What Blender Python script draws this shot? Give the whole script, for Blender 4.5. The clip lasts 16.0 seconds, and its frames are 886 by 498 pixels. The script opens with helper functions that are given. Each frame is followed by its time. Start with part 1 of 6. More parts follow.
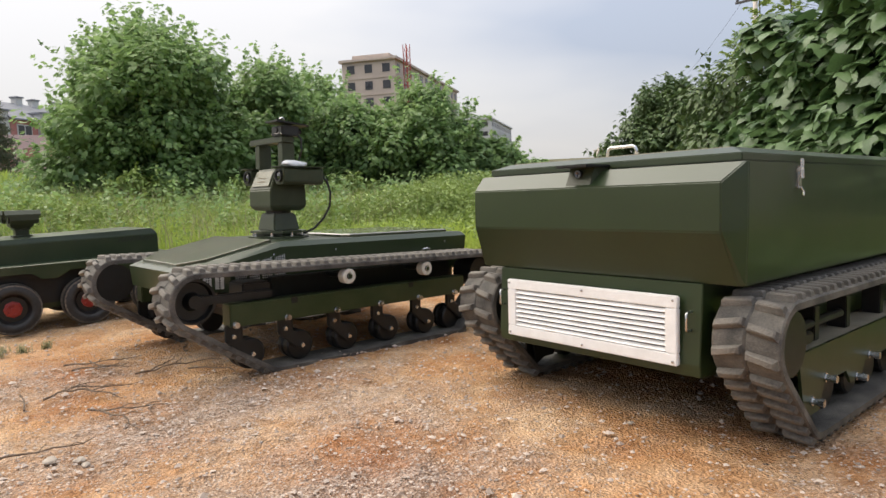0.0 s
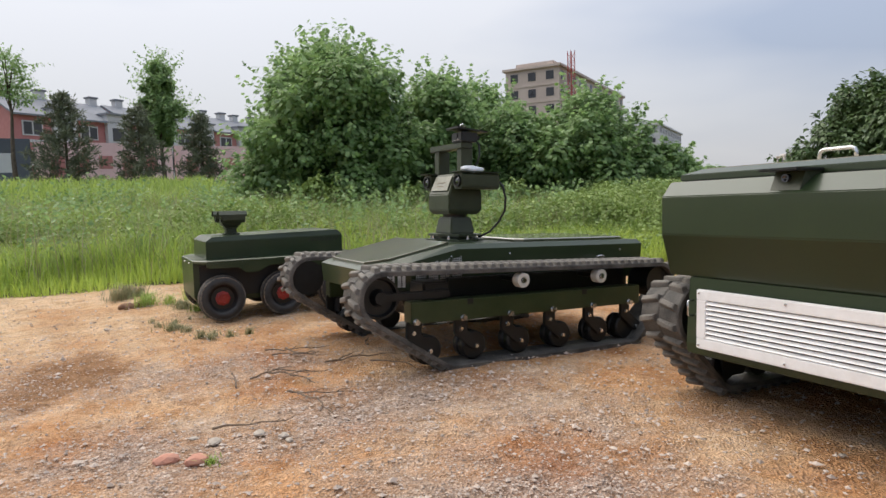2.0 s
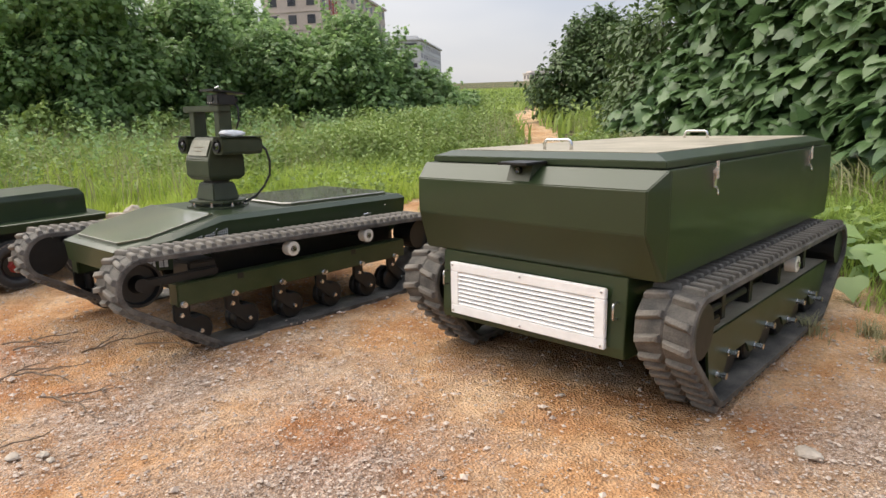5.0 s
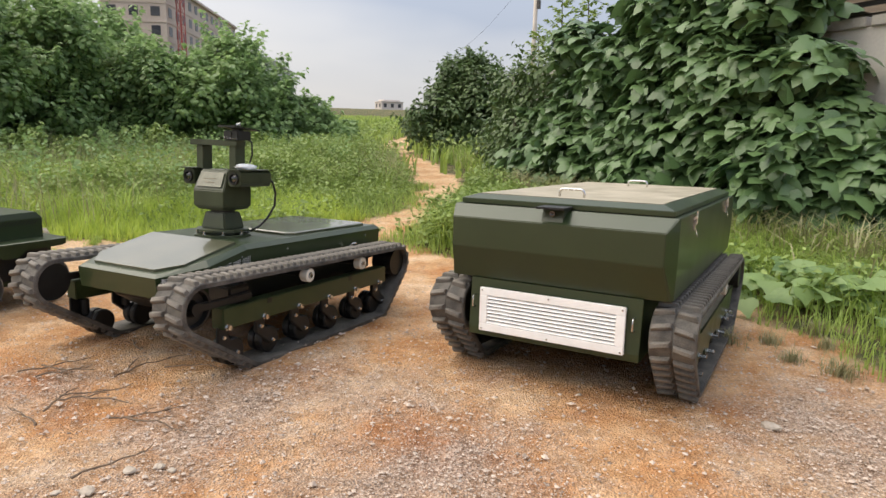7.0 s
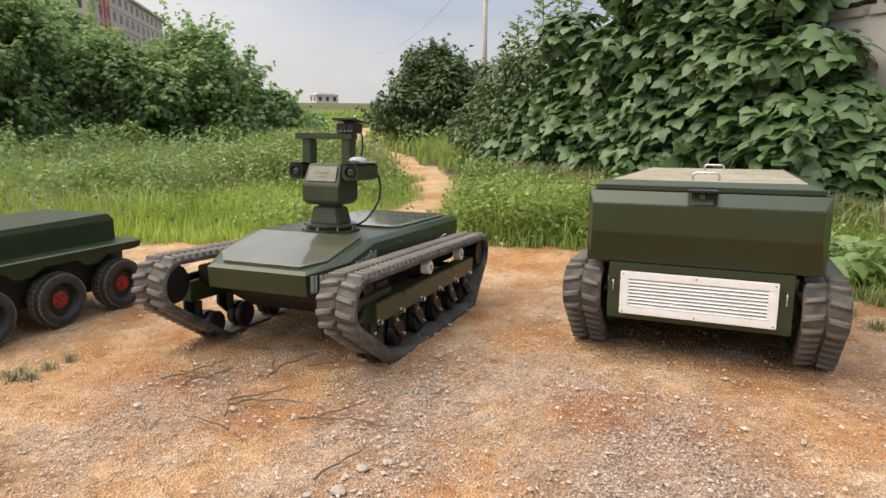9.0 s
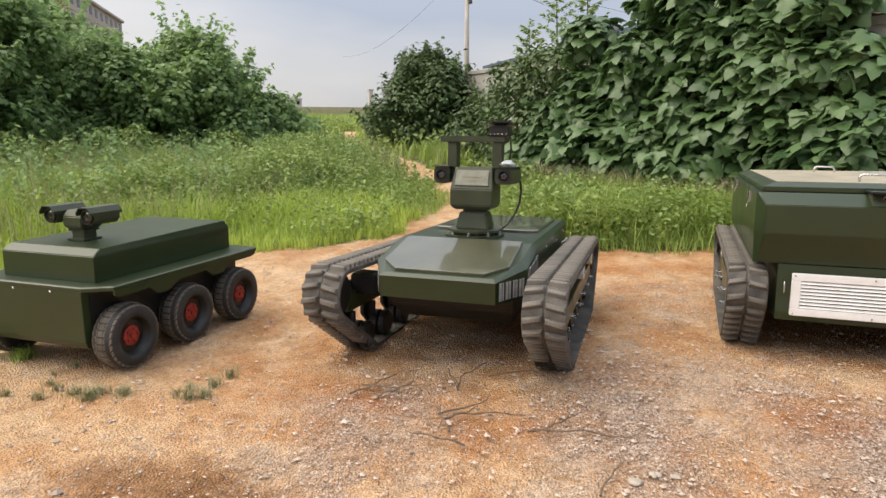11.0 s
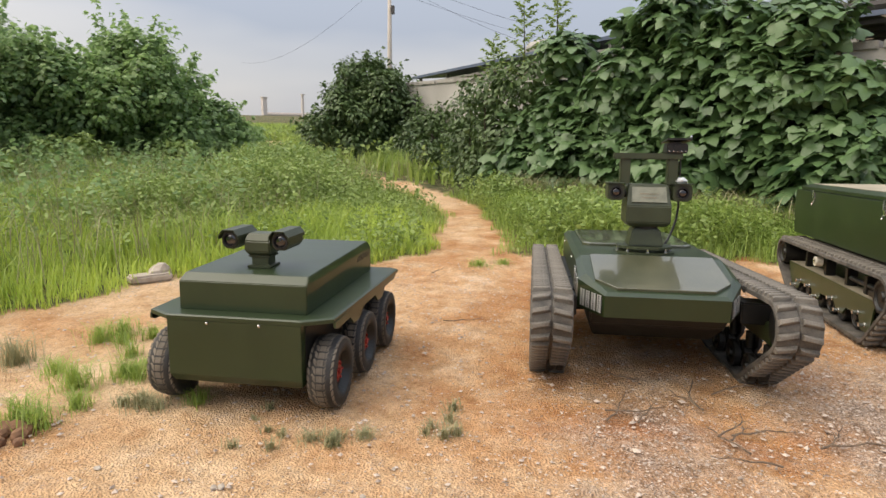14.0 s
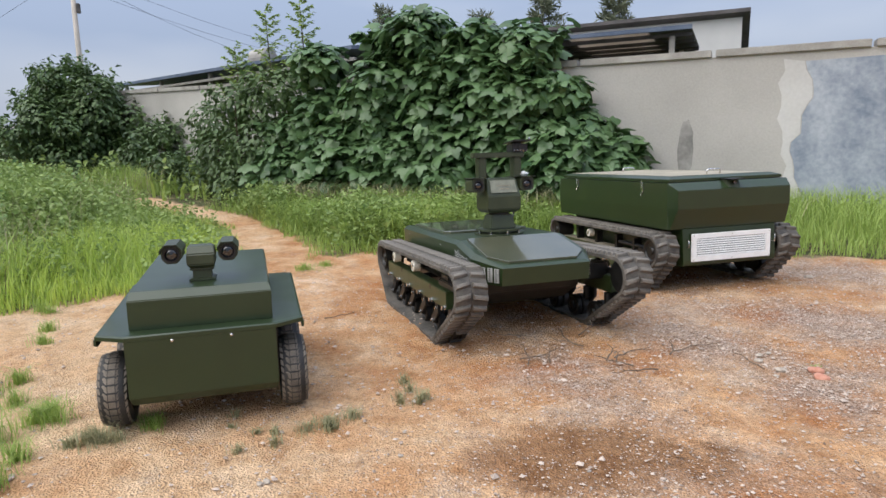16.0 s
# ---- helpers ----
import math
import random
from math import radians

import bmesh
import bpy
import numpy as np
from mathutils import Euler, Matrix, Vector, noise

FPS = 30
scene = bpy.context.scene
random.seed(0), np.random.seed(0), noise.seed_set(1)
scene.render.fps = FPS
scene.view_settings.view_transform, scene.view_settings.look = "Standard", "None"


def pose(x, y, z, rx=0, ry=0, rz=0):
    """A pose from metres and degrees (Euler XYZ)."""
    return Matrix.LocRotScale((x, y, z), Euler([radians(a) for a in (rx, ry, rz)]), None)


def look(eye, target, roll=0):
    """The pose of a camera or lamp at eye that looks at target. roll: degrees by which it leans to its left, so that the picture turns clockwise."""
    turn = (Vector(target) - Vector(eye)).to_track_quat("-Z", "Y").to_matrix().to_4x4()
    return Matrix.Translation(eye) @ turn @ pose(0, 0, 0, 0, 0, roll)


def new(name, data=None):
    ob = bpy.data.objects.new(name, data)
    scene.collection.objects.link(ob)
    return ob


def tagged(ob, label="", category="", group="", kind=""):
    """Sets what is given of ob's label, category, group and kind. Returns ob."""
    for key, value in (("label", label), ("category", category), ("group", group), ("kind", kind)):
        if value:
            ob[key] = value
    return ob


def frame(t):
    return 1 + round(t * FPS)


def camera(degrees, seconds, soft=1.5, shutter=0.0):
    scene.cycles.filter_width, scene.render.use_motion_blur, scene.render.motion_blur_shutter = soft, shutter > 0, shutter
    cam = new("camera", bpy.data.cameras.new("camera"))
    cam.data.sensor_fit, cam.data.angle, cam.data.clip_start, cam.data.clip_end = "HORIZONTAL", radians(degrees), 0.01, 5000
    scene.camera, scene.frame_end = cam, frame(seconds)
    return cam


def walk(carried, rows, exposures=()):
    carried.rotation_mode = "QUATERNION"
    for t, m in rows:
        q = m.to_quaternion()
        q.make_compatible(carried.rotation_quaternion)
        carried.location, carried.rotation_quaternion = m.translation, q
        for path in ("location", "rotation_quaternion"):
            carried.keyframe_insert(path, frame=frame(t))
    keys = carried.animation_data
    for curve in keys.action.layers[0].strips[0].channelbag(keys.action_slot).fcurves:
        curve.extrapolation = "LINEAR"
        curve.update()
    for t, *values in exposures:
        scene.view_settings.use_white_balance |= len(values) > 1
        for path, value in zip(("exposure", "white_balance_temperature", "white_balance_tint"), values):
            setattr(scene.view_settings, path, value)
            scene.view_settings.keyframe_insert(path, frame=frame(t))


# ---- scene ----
cam = camera(69.7, 16.0)
PATH = [
    (0, (0.141, 0.214, 1.011), (1.472, 1.694, 0.809), -2.4),
    (0.5, (0.125, 0.221, 0.997), (1.355, 1.785, 0.801), -2.2),
    (1, (0.087, 0.239, 0.999), (1.219, 1.877, 0.812), -2.0),
    (1.5, (0.037, 0.256, 0.997), (1.067, 1.961, 0.824), -1.7),
    (2, (0.044, 0.266, 0.996), (0.975, 2.029, 0.837), -1.9),
    (2.5, (0.043, 0.255, 0.988), (0.969, 2.021, 0.838), -1.4),
    (3, (0.049, 0.238, 0.996), (1.077, 1.946, 0.834), -1.1),
    (3.5, (0.1, 0.221, 0.998), (1.269, 1.834, 0.825), -0.8),
    (4, (0.149, 0.211, 1.004), (1.446, 1.722, 0.816), -0.7),
    (4.5, (0.107, 0.204, 1.168), (1.527, 1.561, 0.792), -0.1),
    (4.7, (0.094, 0.18, 1.248), (1.522, 1.517, 0.831), -1.2),
    (6.8, (-0.958, 0.584, 1.462), (0.731, 1.582, 1.072), 0.4),
    (7, (-1.018, 0.695, 1.469), (0.717, 1.621, 1.103), 1.3),
    (7.5, (-1.196, 0.957, 1.47), (0.579, 1.816, 1.132), 2.7),
    (8, (-1.372, 1.212, 1.47), (0.422, 2.002, 1.072), 1.6),
    (8.5, (-1.471, 1.503, 1.45), (0.348, 2.244, 1.073), 0.6),
    (9, (-1.581, 1.791, 1.438), (0.231, 2.544, 1.051), 0.2),
    (9.2, (-1.642, 1.88, 1.446), (0.178, 2.62, 1.075), 0.5),
    (11.3, (-1.975, 3.224, 1.421), (-0.11, 3.852, 1.062), 0.2),
    (11.5, (-2.001, 3.358, 1.417), (-0.126, 3.965, 1.08), 0.5),
    (12, (-2.079, 3.666, 1.435), (-0.2, 4.275, 1.126), 1.0),
    (12.5, (-2.179, 3.979, 1.449), (-0.287, 4.543, 1.129), 0.2),
    (13, (-2.202, 4.269, 1.433), (-0.312, 4.836, 1.106), 0.6),
    (13.5, (-2.217, 4.524, 1.457), (-0.322, 5.058, 1.108), 0.2),
    (14, (-2.273, 4.862, 1.459), (-0.333, 5.202, 1.114), 0.6),
    (14.5, (-2.295, 5.185, 1.449), (-0.332, 5.345, 1.099), 0.5),
    (15, (-2.356, 5.531, 1.464), (-0.391, 5.347, 1.138), -1.1),
    (15.5, (-2.514, 5.896, 1.464), (-0.581, 5.498, 1.14), -2.7),
    (16, (-2.729, 6.131, 1.453), (-0.829, 5.599, 1.126), -1.3),
]
LIGHT = [(0, 0.19, 6750, 10), (1.5, 0.02, 6600, 10), (2.5, -0.04, 6200, 10), (3.5, 0.0, 6150, 10), (4.5, 0.23, 6550, 10), (7, 0.20, 6750, 10), (9, 0.17, 6900, 10), (12.5, 0.16, 6750, 10), (14, 0.10, 6900, 10), (15, 0.10, 6850, 10), (16, 0.0, 5950, 10)]
walk(cam, [(t, look(eye, target, roll)) for t, eye, target, roll in PATH], [(t, 0.8 + stops, kelvin, tint) for t, stops, kelvin, tint in LIGHT])

# ---- world, sun ----
SUN_EL, SUN_AZ = 58.0, 112.0
world = bpy.data.worlds.new("sky")
scene.world = world
world.use_nodes = True
wn, wl = world.node_tree.nodes, world.node_tree.links
wn.clear()
w_out = wn.new("ShaderNodeOutputWorld")
w_bg = wn.new("ShaderNodeBackground")
w_bg.inputs["Strength"].default_value = 0.1
w_sky = wn.new("ShaderNodeTexSky")
w_sky.sky_type = "NISHITA"
w_sky.sun_disc = False
w_sky.sun_elevation = radians(SUN_EL)
w_sky.sun_rotation = radians(90 - SUN_AZ)
w_sky.dust_density = 4.0
w_co = wn.new("ShaderNodeTexCoord")
w_map = wn.new("ShaderNodeMapping")
w_map.inputs["Scale"].default_value = (1.0, 1.0, 3.2)
w_noise = wn.new("ShaderNodeTexNoise")
w_noise.inputs["Scale"].default_value = 1.3
w_noise.inputs["Detail"].default_value = 4.0
w_noise.inputs["Roughness"].default_value = 0.45
w_ramp = wn.new("ShaderNodeValToRGB")
w_ramp.color_ramp.elements[0].position = 0.36
w_ramp.color_ramp.elements[0].color = (2.75, 3.1, 3.85, 1)
w_ramp.color_ramp.elements[1].position = 0.64
w_ramp.color_ramp.elements[1].color = (4.8, 4.8, 4.95, 1)
w_mix = wn.new("ShaderNodeMixRGB")
w_mix.inputs["Fac"].default_value = 0.86
wl.new(w_co.outputs["Generated"], w_map.inputs["Vector"])
wl.new(w_map.outputs["Vector"], w_noise.inputs["Vector"])
w_sep = wn.new("ShaderNodeSeparateXYZ")
wl.new(w_co.outputs["Generated"], w_sep.inputs["Vector"])
w_tilt = wn.new("ShaderNodeMath")
w_tilt.operation = "MULTIPLY_ADD"
w_tilt.inputs[1].default_value = 0.16
wl.new(w_sep.outputs["Y"], w_tilt.inputs[0])
wl.new(w_noise.outputs["Fac"], w_tilt.inputs[2])
w_lift = wn.new("ShaderNodeMath")
w_lift.operation = "ADD"
w_lift.inputs[1].default_value = -0.06
wl.new(w_tilt.outputs[0], w_lift.inputs[0])
wl.new(w_lift.outputs[0], w_ramp.inputs["Fac"])
wl.new(w_sky.outputs["Color"], w_mix.inputs["Color1"])
wl.new(w_ramp.outputs["Color"], w_mix.inputs["Color2"])
w_high = wn.new("ShaderNodeMath")
w_high.operation = "MULTIPLY_ADD"
w_high.use_clamp = False
w_high.inputs[1].default_value = 1.1
w_high.inputs[2].default_value = 0.76
w_sq = wn.new("ShaderNodeMath")
w_sq.operation = "MAXIMUM"
w_sq.inputs[1].default_value = 0.0
wl.new(w_sep.outputs["Z"], w_sq.inputs[0])
wl.new(w_sq.outputs[0], w_high.inputs[0])
w_all = wn.new("ShaderNodeVectorMath")
w_all.operation = "SCALE"
wl.new(w_mix.outputs["Color"], w_all.inputs[0])
wl.new(w_high.outputs[0], w_all.inputs["Scale"])
wl.new(w_all.outputs["Vector"], w_bg.inputs["Color"])
wl.new(w_bg.outputs["Background"], w_out.inputs["Surface"])

sun_data = bpy.data.lights.new("sun", "SUN")
sun_data.energy, sun_data.angle, sun_data.color = 1.85, radians(80), (1.0, 0.90, 0.75)
sun = new("sun", sun_data)
_a, _e = radians(SUN_AZ), radians(SUN_EL)
sun.matrix_world = look((30 * math.cos(_a), 30 * math.sin(_a), 30), (0, 0, 30 - 30 * math.tan(_e)))


# ---- materials ----
def ramp_mat(name, dark, light, scale=6.0, rough=0.6, metal=0.0, bump=0.1, bump_scale=60.0, rough_var=0.1, per_object=0.0, per_island=0.0, detail=6.0, coat=0.0, transmit=0.0, coat_rough=0.05):
    """A surface with two scales of colour change, uneven gloss and a fine relief."""
    m = bpy.data.materials.new(name)
    m.use_nodes = True
    n, l = m.node_tree.nodes, m.node_tree.links
    b = n["Principled BSDF"]
    co = n.new("ShaderNodeTexCoord")
    big = n.new("ShaderNodeTexNoise")
    big.inputs["Scale"].default_value, big.inputs["Detail"].default_value = scale, detail
    fine = n.new("ShaderNodeTexNoise")
    fine.inputs["Scale"].default_value, fine.inputs["Detail"].default_value = bump_scale, 4.0
    l.new(co.outputs["Object"], big.inputs["Vector"])
    l.new(co.outputs["Object"], fine.inputs["Vector"])
    add = n.new("ShaderNodeMath")
    add.operation = "MULTIPLY_ADD"
    add.inputs[1].default_value = 0.35
    l.new(fine.outputs["Fac"], add.inputs[0])
    l.new(big.outputs["Fac"], add.inputs[2])
    last = add.outputs[0]
    for amount, node, out in ((per_object, "ShaderNodeObjectInfo", "Random"), (per_island, "ShaderNodeNewGeometry", "Random Per Island")):
        if amount:
            src = n.new(node)
            more = n.new("ShaderNodeMath")
            more.operation = "MULTIPLY_ADD"
            more.inputs[1].default_value = amount
            l.new(src.outputs[out], more.inputs[0])
            l.new(last, more.inputs[2])
            last = more.outputs[0]
    span = per_object + per_island
    ramp = n.new("ShaderNodeValToRGB")
    ramp.color_ramp.elements[0].position = 0.45
    ramp.color_ramp.elements[0].color = (*dark, 1)
    ramp.color_ramp.elements[1].position = min(1.0, 0.9 + span * 0.6)
    ramp.color_ramp.elements[1].color = (*light, 1)
    l.new(last, ramp.inputs["Fac"])
    l.new(ramp.outputs["Color"], b.inputs["Base Color"])
    rr = n.new("ShaderNodeMapRange")
    rr.inputs["To Min"].default_value, rr.inputs["To Max"].default_value = max(0.02, rough - rough_var), min(1, rough + rough_var)
    l.new(big.outputs["Fac"], rr.inputs["Value"])
    l.new(rr.outputs["Result"], b.inputs["Roughness"])
    b.inputs["Metallic"].default_value = metal
    b.inputs["Coat Weight"].default_value = coat
    b.inputs["Coat Roughness"].default_value = coat_rough
    b.inputs["Coat IOR"].default_value = 1.55
    if transmit:
        b.inputs["Subsurface Weight"].default_value = 0.0
        tr = n.new("ShaderNodeBsdfTranslucent")
        l.new(ramp.outputs["Color"], tr.inputs["Color"])
        mx = n.new("ShaderNodeMixShader")
        mx.inputs["Fac"].default_value = transmit
        l.new(b.outputs["BSDF"], mx.inputs[1])
        l.new(tr.outputs["BSDF"], mx.inputs[2])
        l.new(mx.outputs["Shader"], n["Material Output"].inputs["Surface"])
    if bump:
        bp = n.new("ShaderNodeBump")
        bp.inputs["Strength"].default_value, bp.inputs["Distance"].default_value = bump, 0.01
        l.new(fine.outputs["Fac"], bp.inputs["Height"])
        l.new(bp.outputs["Normal"], b.inputs["Normal"])
    return m


GREEN = ramp_mat("olive_paint", (0.0105, 0.024, 0.0046), (0.017, 0.033, 0.0068), 3.0, 0.46, 0, 0.01, 90, 0.07, coat=0.3, coat_rough=0.08)
# base colour paled for a dust film and for reflected sky
HOODGREEN = ramp_mat("dust_and_sheen_olive_paint", (0.045, 0.052, 0.026), (0.10, 0.10, 0.062), 4.0, 0.35, 0, 0.01, 90, 0.08, coat=0.9, coat_rough=0.05)
# dust tone, lightened further for the sky the lid top reflects
DUST_SHEEN = ramp_mat("dusty_sheen_olive_paint", (0.22, 0.195, 0.135), (0.42, 0.375, 0.29), 5.0, 0.55, 0, 0.05, 120, 0.1)
GREEN_MATT = ramp_mat("olive_casting_paint", (0.026, 0.034, 0.015), (0.044, 0.055, 0.027), 8.0, 0.42, 0, 0.08, 200, 0.08)
BEAM = ramp_mat("scuffed_olive_paint", (0.018, 0.033, 0.009), (0.038, 0.052, 0.018), 7.0, 0.38, 0, 0.08, 120, 0.1)
PLATE = ramp_mat("sky_sheen_plate_paint", (0.13, 0.135, 0.10), (0.22, 0.225, 0.17), 20.0, 0.4, 0, 0.05, 150, 0.08)
BLACK = ramp_mat("black_steel", (0.004, 0.004, 0.004), (0.012, 0.012, 0.011), 14.0, 0.45, 0.0, 0.1, 150, 0.1)
RUBBER = ramp_mat("dusty_track_rubber", (0.03, 0.028, 0.026), (0.15, 0.135, 0.115), 9.0, 0.72, 0, 0.35, 130, 0.1)
LUGMAT = ramp_mat("dusty_lug_rubber", (0.042, 0.039, 0.035), (0.22, 0.198, 0.168), 11.0, 0.72, 0, 0.4, 110, 0.1, per_object=0.12)
TYRE = ramp_mat("tyre_rubber", (0.012, 0.012, 0.012), (0.04, 0.038, 0.036), 14.0, 0.65, 0, 0.2, 120, 0.1)
TREAD = ramp_mat("dusty_tyre_tread", (0.07, 0.06, 0.048), (0.20, 0.17, 0.135), 9.0, 0.8, 0, 0.2, 120, 0.1)
RED = ramp_mat("red_hub_paint", (0.20, 0.012, 0.010), (0.32, 0.03, 0.02), 20, 0.45, 0, 0.05, 90)
WHITE = ramp_mat("white_vent_paint", (0.76, 0.75, 0.73), (0.88, 0.88, 0.87), 12, 0.4, 0, 0.05, 120, per_object=0.05)
CREAM = ramp_mat("nylon_roller", (0.55, 0.52, 0.44), (0.74, 0.72, 0.64), 18, 0.5, 0, 0.08, 90)


def grid_mat():
    """Bright perforated sheet: round dark holes in a close grid."""
    m = ramp_mat("perforated_steel", (0.42, 0.43, 0.42), (0.66, 0.66, 0.64), 30, 0.4, 0.4, 0.0, 120)
    n, l = m.node_tree.nodes, m.node_tree.links
    co = n.new("ShaderNodeTexCoord")
    v = n.new("ShaderNodeTexVoronoi")
    v.inputs["Scale"].default_value, v.inputs["Randomness"].default_value = 75.0, 0.0
    l.new(co.outputs["Object"], v.inputs["Vector"])
    r = n.new("ShaderNodeValToRGB")
    r.color_ramp.elements[0].position, r.color_ramp.elements[0].color = 0.36, (0.02, 0.02, 0.02, 1)
    r.color_ramp.elements[1].position, r.color_ramp.elements[1].color = 0.44, (1, 1, 1, 1)
    l.new(v.outputs["Distance"], r.inputs["Fac"])
    b = n["Principled BSDF"]
    x = n.new("ShaderNodeMixRGB")
    x.blend_type = "MULTIPLY"
    x.inputs["Fac"].default_value = 1.0
    l.new(b.inputs["Base Color"].links[0].from_socket, x.inputs["Color1"])
    l.new(r.outputs["Color"], x.inputs["Color2"])
    l.new(x.outputs["Color"], b.inputs["Base Color"])
    return m


CHROME = ramp_mat("bright_steel", (0.5, 0.5, 0.49), (0.72, 0.71, 0.69), 30, 0.25, 1.0, 0.05, 120)
MESH = grid_mat()
PLASTIC = ramp_mat("white_plastic_film", (0.6, 0.62, 0.63), (0.85, 0.86, 0.86), 25, 0.3, 0, 0.4, 40)
LENS = ramp_mat("lens_glass", (0.004, 0.004, 0.006), (0.012, 0.010, 0.016), 10, 0.05, 0, 0, 60, 0.02, coat=1.0)
CABLE = ramp_mat("black_cable", (0.008, 0.008, 0.008), (0.02, 0.02, 0.02), 20, 0.4, 0, 0, 60)
STONE = ramp_mat("pale_stone", (0.27, 0.225, 0.18), (0.50, 0.44, 0.37), 9, 0.85, 0, 0.4, 60, per_object=0.15)
PEBBLE = ramp_mat("gravel_stone", (0.17, 0.125, 0.095), (0.56, 0.46, 0.385), 9, 0.85, 0, 0.3, 60, per_island=0.5)
BRICKRED = ramp_mat("red_brick_bit", (0.40, 0.17, 0.11), (0.52, 0.28, 0.2), 12, 0.85, 0, 0.3, 60)
CLOD = ramp_mat("dug_earth", (0.11, 0.055, 0.03), (0.26, 0.14, 0.075), 14, 0.92, 0, 0.6, 50)
TWIG = ramp_mat("dry_twig", (0.09, 0.06, 0.04), (0.2, 0.145, 0.1), 20, 0.85, 0, 0.3, 80)
BARK = ramp_mat("bark", (0.06, 0.045, 0.032), (0.14, 0.11, 0.08), 8, 0.9, 0, 0.6, 40)
LEAF_TREE = ramp_mat("tree_leaf", (0.080, 0.165, 0.062), (0.29, 0.42, 0.165), 0.5, 0.45, 0, 0, 30, 0.08, per_island=0.6, transmit=0.48)
LEAF_BIG = ramp_mat("broad_leaf", (0.030, 0.074, 0.028), (0.118, 0.200, 0.078), 0.6, 0.38, 0, 0.15, 40, 0.08, per_island=0.6, transmit=0.25)
LEAF_DARK = ramp_mat("dark_bush_leaf", (0.03, 0.064, 0.021), (0.10, 0.16, 0.052), 0.6, 0.5, 0, 0, 30, 0.08, per_island=0.6, transmit=0.2)
LEAF_WEED = ramp_mat("weed_leaf", (0.105, 0.18, 0.038), (0.28, 0.37, 0.105), 0.4, 0.55, 0, 0, 30, 0.08, per_island=0.6, transmit=0.3)
VERGE = ramp_mat("verge_blade", (0.22, 0.34, 0.035), (0.52, 0.63, 0.12), 0.8, 0.5, 0, 0, 30, 0.08, per_island=0.5, transmit=0.42)
GRASS = ramp_mat("grass_blade", (0.115, 0.21, 0.030), (0.36, 0.47, 0.11), 0.35, 0.5, 0, 0, 30, 0.08, per_island=0.5, transmit=0.42)
DRYGRASS = ramp_mat("dry_grass", (0.14, 0.16, 0.06), (0.36, 0.34, 0.19), 1.5, 0.7, 0, 0, 30, 0.08, per_island=0.5, transmit=0.25)
PLASTER = ramp_mat("grey_render", (0.36, 0.345, 0.32), (0.50, 0.48, 0.45), 0.5, 0.85, 0, 0.25, 30, 0.05)
COPING = ramp_mat("coping_concrete", (0.25, 0.235, 0.21), (0.42, 0.40, 0.37), 3, 0.85, 0, 0.3, 40)
BLUEROOF = ramp_mat("blue_sheet_roof", (0.05, 0.075, 0.13), (0.12, 0.15, 0.21), 3, 0.5, 0, 0.1, 40)
DARKROOF = ramp_mat("dark_sheet_roof", (0.05, 0.045, 0.045), (0.11, 0.10, 0.10), 3, 0.6, 0, 0.1, 40)
CONCRETE = ramp_mat("raw_concrete", (0.46, 0.38, 0.33), (0.60, 0.51, 0.45), 0.12, 0.9, 0, 0.1, 3)
WHITEWALL = ramp_mat("pale_facade", (0.50, 0.50, 0.50), (0.62, 0.62, 0.61), 0.1, 0.85, 0, 0.1, 3)
PINKWALL = ramp_mat("pink_facade", (0.40, 0.15, 0.14), (0.52, 0.24, 0.22), 0.1, 0.85, 0, 0.1, 3)
PALEPINK = ramp_mat("pale_pink_panel", (0.70, 0.45, 0.45), (0.82, 0.58, 0.56), 0.1, 0.8, 0, 0.1, 3)
ROOFGREY = ramp_mat("grey_roof_tile", (0.16, 0.17, 0.19), (0.26, 0.27, 0.29), 0.5, 0.8, 0, 0.1, 8)
WINDOW = ramp_mat("dark_window", (0.03, 0.03, 0.035), (0.07, 0.07, 0.075), 0.3, 0.3, 0, 0, 10)
NEEDLE = ramp_mat("dull_conifer_needle", (0.055, 0.078, 0.046), (0.16, 0.18, 0.11), 1.2, 0.6, 0, 0, 30, 0.08, per_island=0.6, transmit=0.15)
BILLBOARD = ramp_mat("dark_hoarding", (0.05, 0.06, 0.075), (0.09, 0.10, 0.12), 0.2, 0.6, 0, 0, 10)
CRANE = ramp_mat("red_lattice", (0.35, 0.06, 0.05), (0.45, 0.1, 0.08), 0.5, 0.6, 0, 0, 10)
HAZE = ramp_mat("hazy_far_paint", (0.58, 0.52, 0.49), (0.68, 0.62, 0.58), 0.1, 0.9, 0, 0, 3)
POLE = ramp_mat("pole_concrete", (0.42, 0.38, 0.33), (0.56, 0.50, 0.45), 1.5, 0.85, 0, 0.2, 30)


# ---- mesh helpers ----
def part(name, bm, material, parent=None, label="", smooth=False):
    me = bpy.data.meshes.new(name)
    bmesh.ops.recalc_face_normals(bm, faces=bm.faces)
    bm.to_mesh(me)
    bm.free()
    me.materials.append(material)
    if smooth:
        for p in me.polygons:
            p.use_smooth = True
    ob = new(name, me)
    if parent:
        ob.parent = parent
    if label:
        tagged(ob, label)
    return ob


def raw(name, verts, faces, material, parent=None, smooth=False):
    me = bpy.data.meshes.new(name)
    me.from_pydata(verts, [], faces)
    me.materials.append(material)
    if smooth:
        me.polygons.foreach_set("use_smooth", [True] * len(me.polygons))
    ob = new(name, me)
    if parent:
        ob.parent = parent
    return ob


def thing(name, m, label, category, group=""):
    ob = new(name)
    ob.empty_display_size = 0.2
    ob.matrix_world = m
    return tagged(ob, label, category, group)


